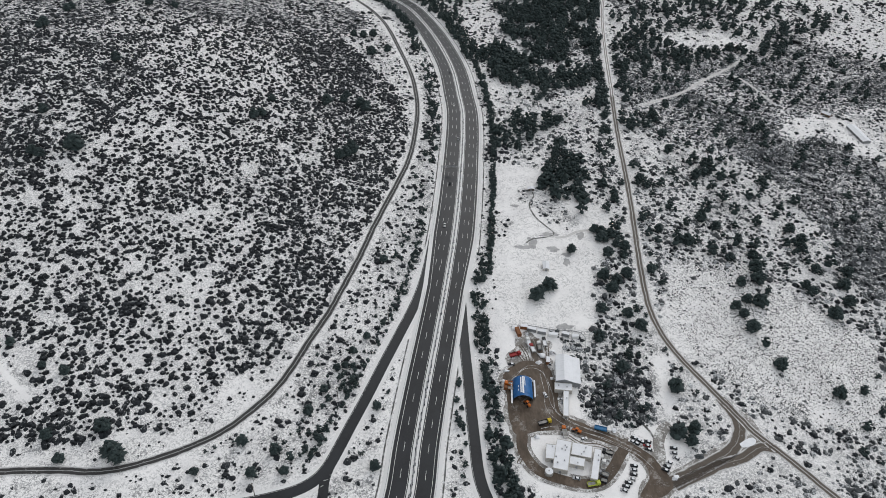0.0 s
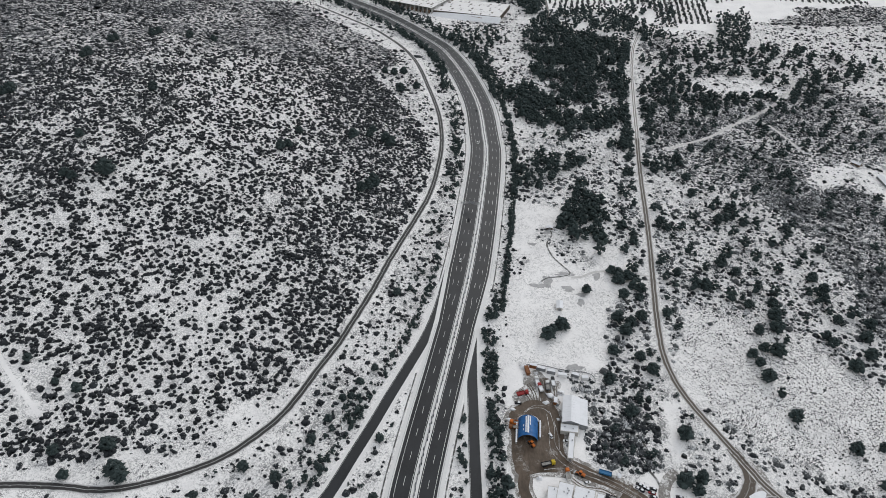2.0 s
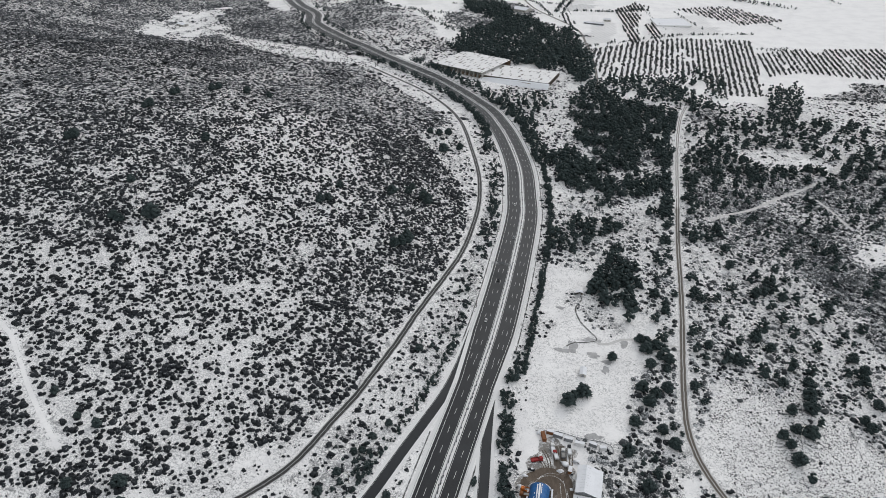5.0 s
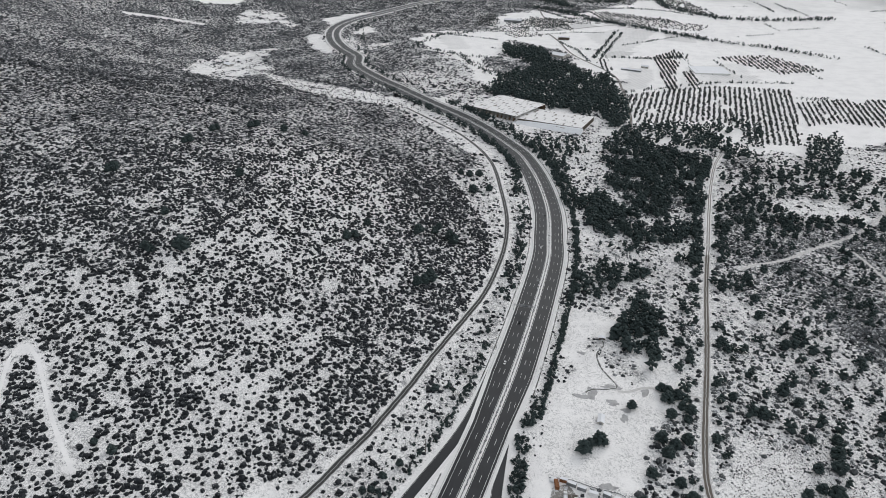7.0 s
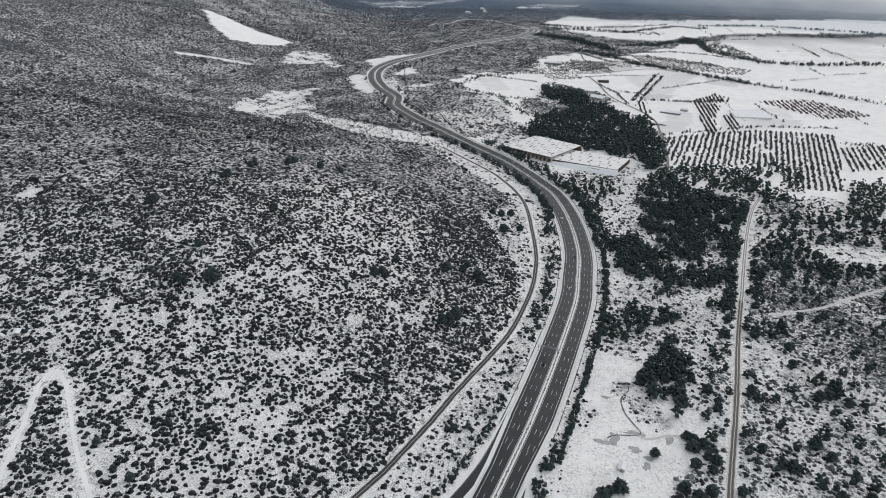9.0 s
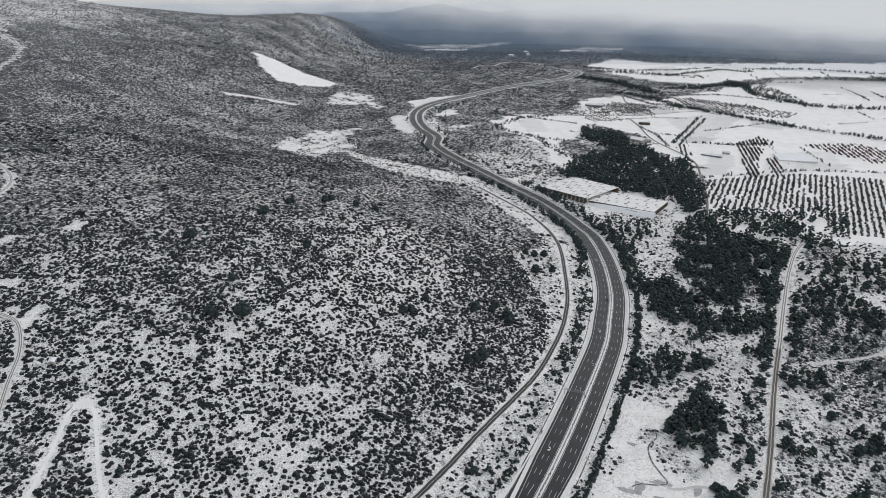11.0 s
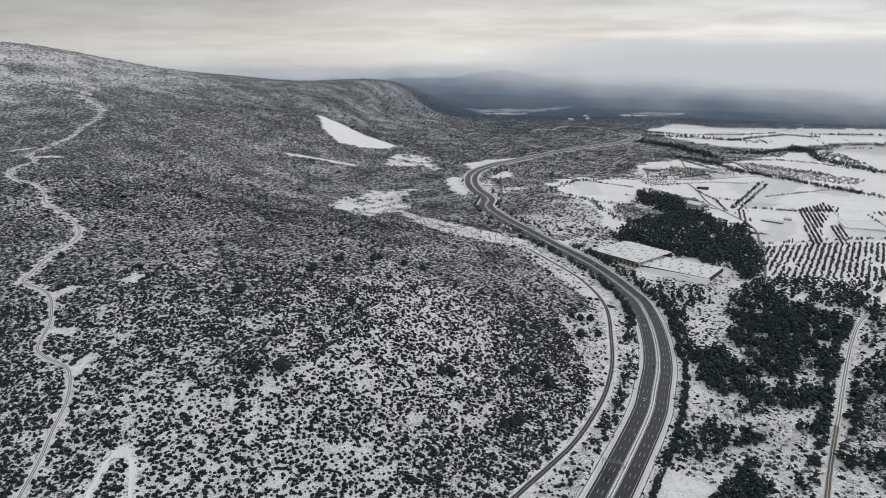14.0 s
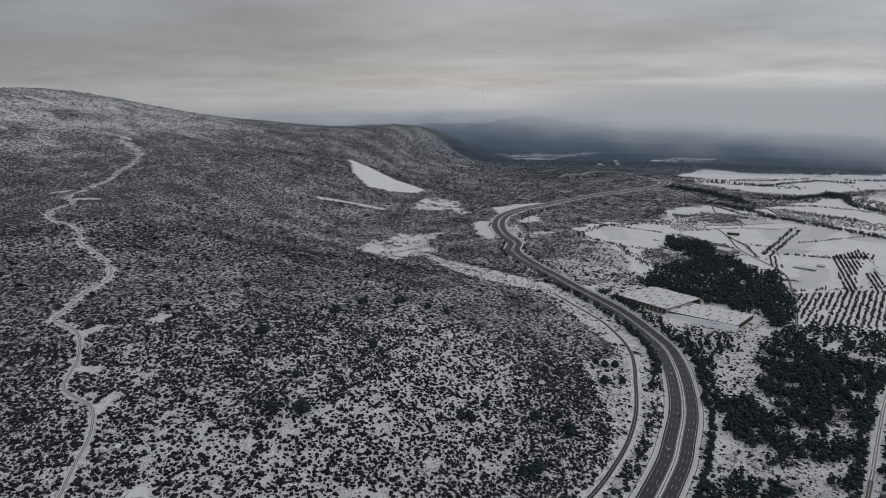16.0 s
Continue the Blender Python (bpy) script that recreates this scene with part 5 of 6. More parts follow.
TREES_HILL = [(-297, 511), (-326, 500), (-320, 497), (-440, 620), (-437, 625), (-418, 732), (-415, 739), (-418, 799), (-416, 807), (-392, 851), (-389, 862), (-352, 866), (-324, 870), (-319, 671), (-97, 648), (-95, 660), (-75, 634), (-80, 641), (-112, 639), (-163, 633), (-167, 600), (-172, 594), (-89, 540), (-84, 546), (-80, 553), (-106, 841), (-95, 841), (-83, 846), (-80, 783), (-63, 798), (-341, 559)]
BIG = {(-297, 511): 15, (-178, 237): 10, (-174, 234): 9, (-189, 253): 8.5, (65, 373): 10, (75, 385): 10, (135, 260): 9.5, (141, 254): 7}


def build_trees():
    r = random.Random(4)
    stock = [pine_tree(s) for s in range(6)]
    used = set()
    for group, lo, hi in ((TREES_EAST, 6.5, 10.5), (TREES_FIELD, 6.0, 9.5), (TREES_WEST, 4.5, 6.5), (TREES_HILL, 7.5, 11.0)):
        for x, y in group:
            k = r.randrange(6)
            s = BIG.get((x, y), r.uniform(lo, hi))
            m = pose(x, y, z_at(x, y) - 0.2, 0, 0, r.uniform(0, 360))
            t = stock[k] if k not in used else copy_thing(stock[k], m)
            used.add(k)
            t.matrix_basis = m
            t.scale = (s, s, s * r.uniform(0.9, 1.1))


build_trees()


# ---- depot: vehicles ----
def car(name, label, paint, snowy=True):
    c = thing(name, label, "car")
    body = prism(bmesh.new(), [(-0.85, 0.28), (0.85, 0.28), (0.9, 0.55), (0.82, 0.85), (-0.82, 0.85), (-0.9, 0.55)], -2.1, 2.1)
    bmesh.ops.bevel(body, geom=list(body.edges), offset=0.08, segments=2, affect="EDGES")
    part("body", body, paint, c)
    cab = bmesh.new()
    lo = [cab.verts.new((sx * 0.78, y, 0.84)) for sx, y in ((-1, -1.75), (1, -1.75), (1, 0.95), (-1, 0.95))]
    hi = [cab.verts.new((sx * 0.62, y, 1.42)) for sx, y in ((-1, -1.25), (1, -1.25), (1, 0.25), (-1, 0.25))]
    cab.faces.new(hi)
    for i in range(4):
        cab.faces.new((lo[i], lo[(i + 1) % 4], hi[(i + 1) % 4], hi[i]))
    part("window", cab, M_GLASS, c)
    part("roof", one_box(0, -0.5, 1.41, 1.25, 1.5, 0.1, bevel=0.04), M_SNOWROOF if snowy else paint, c, "snow-covered roof" if snowy else "")
    for x in (-0.8, 0.8):
        for y in (-1.3, 1.3):
            part("wheel", wheel_mesh(0.32, 0.2, x, y), M_TYRE, c)
    for x in (-0.6, 0.6):
        part("headlight", one_box(x, 2.08, 0.6, 0.3, 0.08, 0.16, bevel=0.02), M_SILVER, c)
    return c


def truck(name, label, cab_paint, bed_paint, length=7.5, cargo=None):
    t = thing(name, label, "truck")
    part("chassis", one_box(0, 0, 0.6, 0.9, length, 0.3, bevel=0.03), M_BLACK, t)
    cab = prism(bmesh.new(), [(-1.15, 0.6), (1.15, 0.6), (1.15, 2.2), (1.0, 2.75), (-1.0, 2.75), (-1.15, 2.2)], length / 2 - 2.0, length / 2)
    bmesh.ops.bevel(cab, geom=list(cab.edges), offset=0.08, segments=1, affect="EDGES")
    cab = part("cab", cab, cab_paint, t)
    part("windscreen", one_box(0, length / 2 + 0.0, 1.7, 2.0, 0.06, 0.75), M_GLASS, cab)
    bed = bmesh.new()
    lb = length - 2.4
    y = -length / 2 + lb / 2
    box(bed, 0, y, 0.95, 2.4, lb, 0.12)
    for x in (-1.2, 1.2):
        box(bed, x, y, 1.0, 0.1, lb, 1.1)
    for yy in (-lb / 2, lb / 2):
        box(bed, 0, y + yy, 1.0, 2.4, 0.1, 1.1)
    bed = part("bed", bed, bed_paint, t)
    part("load", one_box(0, y, 1.07, 2.25, lb - 0.15, 0.7, bevel=0.2), cargo or M_CONCRETE, bed)
    for x in (-1.0, 1.0):
        for y in (length / 2 - 1.2, -length / 2 + 1.0, -length / 2 + 2.2):
            part("wheel", wheel_mesh(0.5, 0.32, x, y), M_TYRE, t)
    return t


def loader(name, label, paint):
    w = thing(name, label, "loader")
    part("engine_cover", one_box(0, -1.7, 0.9, 1.7, 2.2, 1.2, bevel=0.15), paint, w)
    part("front_frame", one_box(0, 0.9, 0.7, 1.1, 2.0, 0.8, bevel=0.1), paint, w)
    cab = part("cab", one_box(0, -0.1, 1.2, 1.5, 1.5, 1.9, bevel=0.1), M_GLASS, w)
    part("roof", one_box(0, -0.1, 3.08, 1.6, 1.7, 0.14, bevel=0.04), paint, cab)
    for x in (-0.5, 0.5):
        arm = prism(bmesh.new(), [(x - 0.1, 0.0), (x + 0.1, 0.0), (x + 0.1, 0.35), (x - 0.1, 0.35)], 1.0, 3.1)
        bmesh.ops.translate(arm, vec=(0, 0, 0.8), verts=arm.verts)
        part("arm", arm, paint, w)
    bucket = bmesh.new()
    outline = [(0.0, 0.0), (0.9, 0.05), (0.95, 0.12), (0.2, 0.2), (0.12, 0.9), (0.0, 0.95)]
    prism(bucket, outline, -1.3, 1.3)
    bmesh.ops.rotate(bucket, cent=(0, 0, 0), matrix=Matrix.Rotation(math.pi / 2, 3, "Z"), verts=bucket.verts)
    bmesh.ops.translate(bucket, vec=(0, 2.9, 0.25), verts=bucket.verts)
    part("bucket", bucket, M_STEEL, w)
    for x in (-1.05, 1.05):
        for y in (-1.6, 1.3):
            part("wheel", wheel_mesh(0.75, 0.55, x, y), M_TYRE, w)
    return w


def container(name, label, paint, length=12.0, snowy=True):
    c = thing(name, label, "container")
    bm = one_box(0, 0, 0.05, 2.44, length, 2.5, bevel=0.03)
    part("body", bm, paint, c)
    for x in (-1.24, 1.24):
        part("side_panel", prism(bmesh.new(), [(x - 0.03, 0.2), (x + 0.03, 0.2), (x + 0.05, 1.3), (x + 0.03, 2.4), (x - 0.03, 2.4)], -length / 2 + 0.2, length / 2 - 0.2), paint, c)
    for x in (-0.6, 0.6):
        part("door", one_box(x, length / 2 + 0.02, 0.15, 1.15, 0.06, 2.3, bevel=0.02), paint, c)
    if snowy:
        part("snow_cap", one_box(0, 0, 2.55, 2.4, length - 0.1, 0.16, bevel=0.07), M_SNOWROOF, c, "thick snow on the roof")
    return c


# ---- depot: buildings ----
def gable_building(name, label, length, width, eaves, ridge, wall, doors=1, windows=3, snow=M_SNOWROOF, lean=0.0, category="shed"):
    """A pitched building along y with its ridge in the middle; lean: the width of a lower slope on its east side."""
    b = thing(name, label, category)
    h = width / 2
    walls = prism(bmesh.new(), [(-h, 0), (h, 0), (h, eaves), (0, ridge), (-h, eaves)], -length / 2, length / 2)
    part("wall", walls, wall, b)
    for s in (-1, 1):
        slope = prism(bmesh.new(), [(0, ridge + 0.08), (s * (h + 0.4), eaves - 0.08), (s * (h + 0.4), eaves + 0.18), (0, ridge + 0.36)], -length / 2 - 0.4, length / 2 + 0.4)
        roof = part("roof", slope, snow, b, "snow-covered roof slope")
        seams = bmesh.new()
        for k in range(int(length / 2.0)):
            prism(seams, [(s * 0.3, ridge + 0.34), (s * h, eaves + 0.20), (s * h, eaves + 0.26), (s * 0.3, ridge + 0.40)], -length / 2 + 1 + 2.0 * k, -length / 2 + 1.1 + 2.0 * k)
        part("seam", seams, M_WALLGREY if snow is not M_SNOWROOF else M_SNOWROOF, roof)
    if lean:
        part("lean_to", one_box(h + lean / 2, 0, 0, lean, length, eaves - 1.6), wall, b)
        r = prism(bmesh.new(), [(h, eaves - 0.3), (h + lean + 0.3, eaves - 1.5), (h + lean + 0.3, eaves - 1.25), (h, eaves - 0.05)], -length / 2 - 0.3, length / 2 + 0.3)
        part("roof", r, snow, b, "snow-covered lean-to roof")
    for k in range(doors):
        d = part("door", one_box((k - (doors - 1) / 2) * width / max(doors, 1) * 0.8, -length / 2 - 0.04, 0.02, min(3.2, width * 0.4), 0.08, min(3.4, eaves * 0.8), bevel=0.02), M_WALLGREY, b, "grey sliding door")
    for k in range(windows):
        for s in (-1, 1):
            y = -length / 2 + (k + 0.5) * length / windows
            wnd = part("window", one_box(s * (h + 0.02), y, eaves * 0.45, 0.08, min(1.6, length / windows * 0.5), 1.0, bevel=0.02), M_GLASS, b)
            part("sill", one_box(s * (h + 0.08), y, eaves * 0.45 - 0.1, 0.2, min(1.8, length / windows * 0.55), 0.08), M_CONCRETE, wnd)
    return b


def flat_building(name, label, length, width, height, wall, windows=3, category="building", vents=2):
    """A flat-roofed block with a low parapet, snow lying within it."""
    b = thing(name, label, category)
    part("wall", one_box(0, 0, 0, width, length, height), wall, b)
    rim = bmesh.new()
    for x in (-width / 2, width / 2):
        box(rim, x, 0, height, 0.25, length + 0.25, 0.35)
    for y in (-length / 2, length / 2):
        box(rim, 0, y, height, width - 0.25, 0.25, 0.35)
    part("parapet", rim, wall, b)
    roof = part("roof", one_box(0, 0, height, width - 0.28, length - 0.28, 0.27, bevel=0.06), M_SNOWROOF, b, "flat roof under snow")
    r = random.Random(length)
    for k in range(vents):
        part("vent", one_box(r.uniform(-0.3, 0.3) * width, r.uniform(-0.35, 0.35) * length, height + 0.25, 0.7, 0.7, 0.6, bevel=0.05), M_STEEL, roof)
    for k in range(windows):
        for s in (-1, 1):
            y = -length / 2 + (k + 0.5) * length / windows
            part("window", one_box(s * (width / 2 + 0.02), y, 1.1, 0.08, 1.3, 1.1, bevel=0.02), M_GLASS, b)
    part("door", one_box(0, -length / 2 - 0.03, 0.02, 1.2, 0.08, 2.1, bevel=0.02), M_WALLGREY, b)
    return b


def tent_hangar():
    t = thing("salt_store", "blue tarpaulin arched shelter with melting snow, open at the front", "shelter")
    n, w, hgt, length = 18, 6.0, 6.2, 15.5
    arc = [(w * math.cos(math.pi * k / n), 0.4 + (hgt - 0.4) * math.sin(math.pi * k / n)) for k in range(n + 1)]
    bm = bmesh.new()
    rows = 9
    vs = [[bm.verts.new((x, -length / 2 + length * j / rows, z - 0.10 * (j % 2))) for x, z in arc] for j in range(rows + 1)]
    for j in range(rows):
        for k in range(n):
            bm.faces.new((vs[j][k], vs[j][k + 1], vs[j + 1][k + 1], vs[j + 1][k]))
    canopy = part("canopy", bm, M_BLUE, t)
    back = bmesh.new()
    back.faces.new([back.verts.new((x, length / 2, z)) for x, z in arc])
    part("back_panel", back, M_BLUE, t)
    for x0, x1, y0, y1 in ((-1.7, -1.0, -5.5, 6.5), (-0.6, 0.5, -6.0, 7.2), (0.9, 1.3, 0.0, 6.8), (-3.0, -2.7, -4, -2.4), (-2.9, -2.6, -1.2, 0.4)):
        s = bmesh.new()
        pts = []
        for f in range(5):
            x = x0 + (x1 - x0) * f / 4
            z = 0.4 + (hgt - 0.4) * math.sqrt(max(0.0, 1 - (x / w) ** 2)) + 0.08
            pts.append((s.verts.new((x, y0, z)), s.verts.new((x, y1, z))))
        for a, b in zip(pts, pts[1:]):
            s.faces.new((a[0], b[0], b[1], a[1]))
        part("snow_streak", s, M_SNOWROOF, canopy, "strip of snow not yet slid off")
    rim = bmesh.new()
    for j in range(n):
        (xa, za), (xb, zb) = arc[j], arc[j + 1]
        q = 1.14
        rim.faces.new([rim.verts.new(p) for p in ((xa, length / 2 + 0.1, za), (xb, length / 2 + 0.1, zb), (xb * q, length / 2 + 0.5, zb * 0.9), (xa * q, length / 2 + 0.5, za * 0.9))])
    part("snow_bank", rim, M_SNOWROOF, t, "snow piled behind the shelter")
    return t


def build_depot():
    put_at(gable_building("main_shed", "large workshop with a snow-covered pitched metal roof", 20.5, 9.6, 5.0, 6.6, M_WALLGREY, doors=1, windows=4, lean=5.0), 74.5, 304.5, -6)
    put_at(flat_building("shed_annex", "low flat-roofed annex under snow beside the workshop", 5.5, 10.5, 3.2, M_WALL, windows=1), 72.6, 291.2, -6)
    put_at(flat_building("long_store", "narrow store with a snowy roof beside the yard", 19, 3.3, 2.8, M_WALL, windows=5, vents=1), 72.6, 278.8, -8)
    put_at(tent_hangar(), 47.8, 289.0, -3)
    for x, y, ln, tn in ((41.0, 286.5, 15, -3), (55.2, 290.5, 13, -3)):
        w = thing("retaining_wall", "low concrete wall beside the salt store, capped with snow", "wall")
        part("wall_panel", one_box(0, 0, 0, 0.9, ln, 1.6, bevel=0.05), M_CONCRETE, w)
        part("snow_cap", one_box(0, 0, 1.6, 1.0, ln + 0.1, 0.25, bevel=0.1), M_SNOWROOF, w, "ridge of snow on the wall")
        put_at(w, x, y, tn)
    put_at(flat_building("office_wing", "white flat-roofed office wing in the depot loop", 9.5, 7.2, 3.3, M_WALL, windows=2), 60.2, 244.0, -8)
    put_at(flat_building("office_block", "white flat-roofed office block with roof vents", 19.5, 8.2, 3.6, M_WALL, windows=5, vents=6), 65.4, 242.0, -14)
    put_at(flat_building("garage_block", "flat-roofed garage block under snow", 8.2, 11.2, 3.3, M_WALL, windows=2, vents=3), 76.8, 245.4, -14)
    put_at(flat_building("store_block", "small flat-roofed store under snow", 5.2, 8.2, 2.9, M_WALL, windows=1, vents=1), 73.2, 238.3, -14)
    put_at(flat_building("barrack", "long low hut with a snowy flat roof", 20.0, 3.9, 3.0, M_WALL, windows=6, vents=2), 83.4, 236.9, -16)
    tank = thing("water_tank", "round concrete water tank with a snowy lid", "tank")
    bm = bmesh.new()
    bmesh.ops.create_cone(bm, cap_ends=True, segments=28, radius1=2.4, radius2=2.4, depth=2.6, matrix=Matrix.Translation((0, 0, 1.3)))
    part("shell", bm, M_CONCRETE, tank)
    bm = bmesh.new()
    bmesh.ops.create_cone(bm, cap_ends=True, segments=28, radius1=2.2, radius2=1.7, depth=0.3, matrix=Matrix.Translation((0, 0, 2.74)))
    lid = part("lid", bm, M_SNOWROOF, tank, "snow-covered lid")
    bm = bmesh.new()
    bmesh.ops.create_cone(bm, cap_ends=True, segments=12, radius1=0.45, radius2=0.45, depth=0.25, matrix=Matrix.Translation((0, 0, 2.98)))
    part("hatch", bm, M_STEEL, lid)
    put_at(tank, 57.1, 232.1)
    # working vehicles
    put_at(truck("salt_truck", "dark tipper truck with a yellow cab on wet mud", M_YELLOW, M_BLACK, 8), 58.5, 265.6, -72, 0.3)
    put_at(loader("wheel_loader", "orange wheel loader by the salt store", M_ORANGE), 49.6, 279.0, 35, 0.3)
    put_at(truck("snow_plough_truck", "orange and white truck parked in the yard", M_ORANGE, M_WHITE, 7.5), 69.3, 259.0, 5, 0.3)
    put_at(loader("wheel_loader", "red-orange loader parked in the yard", M_ORANGE), 76.3, 260.3, 60, 0.3)
    put_at(truck("blue_truck", "blue tipper truck with a white cab at the yard's edge", M_WHITE, M_TRUCKBLUE, 9.5, M_TRUCKBLUE), 91.6, 261.8, -107, 0.15)
    put_at(truck("red_truck", "red truck with snow on it, parked in slush", M_RED, M_RED, 7.5, M_RED), 45.6, 318.6, -70)
    put_at(truck("red_truck", "second red truck beside a snowbank", M_RED, M_WHITE, 6.5, M_SNOWROOF), 57.2, 324.5, 15)
    put_at(truck("white_truck", "white box truck parked at the depot's north end", M_WHITE, M_WHITE, 8, M_SNOWROOF), 55.4, 329.5, 8)
    put_at(truck("white_truck", "white truck with a dark cab on snow", M_BLACK, M_WHITE, 7, M_SNOWROOF), 65.6, 330.3, 4)
    put_at(truck("flatbed_truck", "grey flatbed truck parked in slush", M_WHITE, M_WALLGREY, 7), 61.8, 326.6, 2)
    put_at(container("rusty_container", "rusty open skip full of debris on snow", M_RUST, 7, False), 49.3, 338.8, 12)
    put_at(container("rusty_container", "rust-brown container beside the snowy fence", M_RUST, 5, True), 66.0, 314.0, -6)
    put_at(truck("lime_truck", "lime-yellow gritting truck behind the barrack", M_LIME, M_LIME, 7), 80.4, 225.6, -80)
    for x, y, tn, p, lb in ((91.6, 246.0, 70, M_BLACK, "dark lorry parked beside the barrack"), (89.4, 242.2, 80, M_WHITE, "white lorry parked beside the barrack"), (87.8, 237.6, -15, M_WHITE, "white lorry with snow, beside the barrack"),
                            (86.6, 232.0, 65, M_WALLGREY, "grey lorry parked beside the barrack"), (85.2, 228.0, 70, M_BLACK, "dark lorry with black bed behind the barrack"), (40.2, 294.2, 80, M_ORANGE, "orange lorry against the salt store"), (39.6, 290.6, 85, M_RUST, "brown lorry against the salt store")):
        put_at(truck("lorry", lb, p, p, 6.0), x, y, tn)
    # skips, pallets and a mesh fence along the north edge
    for x, y, tn, ln, mt, lb in ((53.5, 343.5, 80, 5.0, M_RUST, "rusty skip under a cap of snow"), (58.5, 341.5, 74, 6.0, M_WALLGREY, "grey skip under a cap of snow"), (65.0, 339.5, 78, 5.5, M_WALLGREY, "grey skip with snow beside the fence"),
                                 (72.0, 337.0, 84, 6.0, M_WHITE, "pale container under thick snow"), (80.5, 338.0, 70, 5.0, M_WALLGREY, "grey container half buried in snow"), (86.5, 336.0, 96, 4.5, M_WHITE, "small pale container under snow")):
        put_at(container("skip", lb, mt, ln), x, y, tn)
    fence = thing("mesh_fence", "thin steel mesh fence round the depot, hung with snow", "fence")
    line = spline([(44, 344), (56, 346), (72, 343), (92, 340), (91, 322), (90, 300)], 3)
    for (xa, ya), (xb, yb) in zip(line, line[1:]):
        z0 = min(z_at(xa, ya), z_at(xb, yb))
        bm = one_box(xa, ya, z0, 0.1, 0.1, 2.2)
        part("post", bm, M_STEEL, fence)
        dx, dy = xb - xa, yb - ya
        bm = box(bmesh.new(), 0, 0, 0, math.hypot(dx, dy), 0.08, 0.5)
        bmesh.ops.transform(bm, matrix=pose((xa + xb) / 2, (ya + yb) / 2, z0 + 0.2, 0, 0, math.degrees(math.atan2(dy, dx))), verts=bm.verts)
        part("panel", bm, M_WALLGREY, fence)
        bm = box(bmesh.new(), 0, 0, 0, math.hypot(dx, dy), 0.06, 0.08)
        bmesh.ops.transform(bm, matrix=pose((xa + xb) / 2, (ya + yb) / 2, z0 + 2.05, 0, 0, math.degrees(math.atan2(dy, dx))), verts=bm.verts)
        part("rail", bm, M_STEEL, fence)
    # parked cars
    cars = [car("car", "black parked car with snow on its roof", M_BLACK), car("car", "silver parked car with snow on its roof", M_SILVER), car("car", "white parked car under snow", M_WHITE), car("car", "dark red parked car with a snowy roof", M_RED)]
    first = set()
    loop_spots = [(104.8, 238.0, 80, 0), (104.0, 235.2, 80, 1), (103.4, 232.4, 78, 0), (101.9, 229.3, 78, 2), (99.6, 227.2, 75, 0), (97.8, 224.9, 72, 0), (96.2, 222.4, 70, 1), (138.5, 268.4, 75, 0), (137.6, 265.4, 75, 0), (136.6, 262.6, 75, 0), (135.6, 259.9, 75, 0), (131.8, 257.2, 72, 2), (129.9, 250.2, 78, 0), (129.1, 246.9, 78, 1), (129.6, 243.5, 60, 1), (125.0, 240.5, 60, 2), (123.1, 237.9, 55, 0), (121.6, 235.6, 55, 0)]
    yard_spots = [(108.9, 256.6, 60, 0), (110.9, 255.2, 60, 1), (112.6, 254.0, 60, 0), (107.0, 254.2, 60, 2), (109.2, 253.0, 60, 0), (116.1, 254.3, 70, 0), (115.0, 251.6, 70, 3), (115.3, 249.0, 70, 0), (79.7, 255.3, -70, 2), (71.7, 229.2, 75, 1), (42.7, 310.7, 80, 0), (61.4, 286.8, 20, 2), (70.4, 283.5, 75, 2), (72.0, 280.6, 70, 1), (66.8, 312.5, 10, 1)]
    for x, y, tn, k in loop_spots + yard_spots:
        m = pose(x, y, z_at(x, y), 0, 0, tn)
        if k in first:
            o = copy_thing(cars[k], m)
        else:
            o = cars[k]
            o.matrix_basis = m
            first.add(k)
        tagged(o, group="parked cars")


build_depot()


def build_heaps():
    """Snow pushed aside by the ploughs, round the edge of the yard."""
    r = np.random.RandomState(61)
    for x, y, s in ((63, 319, 2.6), (70, 322, 2.2), (75, 319, 1.8), (39, 305, 2.0), (37, 297, 1.6), (60, 313, 1.7), (67, 300, 1.5), (53, 256, 1.8), (98, 262, 1.7), (126, 231, 2.0), (112, 215, 1.9), (47, 343, 2.4), (55, 338, 1.6)):
        v, f = dome((11, 9, 6), 1, int(x * 3 + y))
        me = tri_mesh("snow_heap", v * (s * r.uniform(0.9, 1.5), s * r.uniform(0.8, 1.2), s * 0.5), f, M_SNOWROOF, True)
        ob = tagged(new("snow_heap", me), "heap of ploughed snow at the yard's edge", "snow heap", "snow heaps")
        put_at(ob, x, y, r.uniform(0, 360), 0.05)


build_heaps()


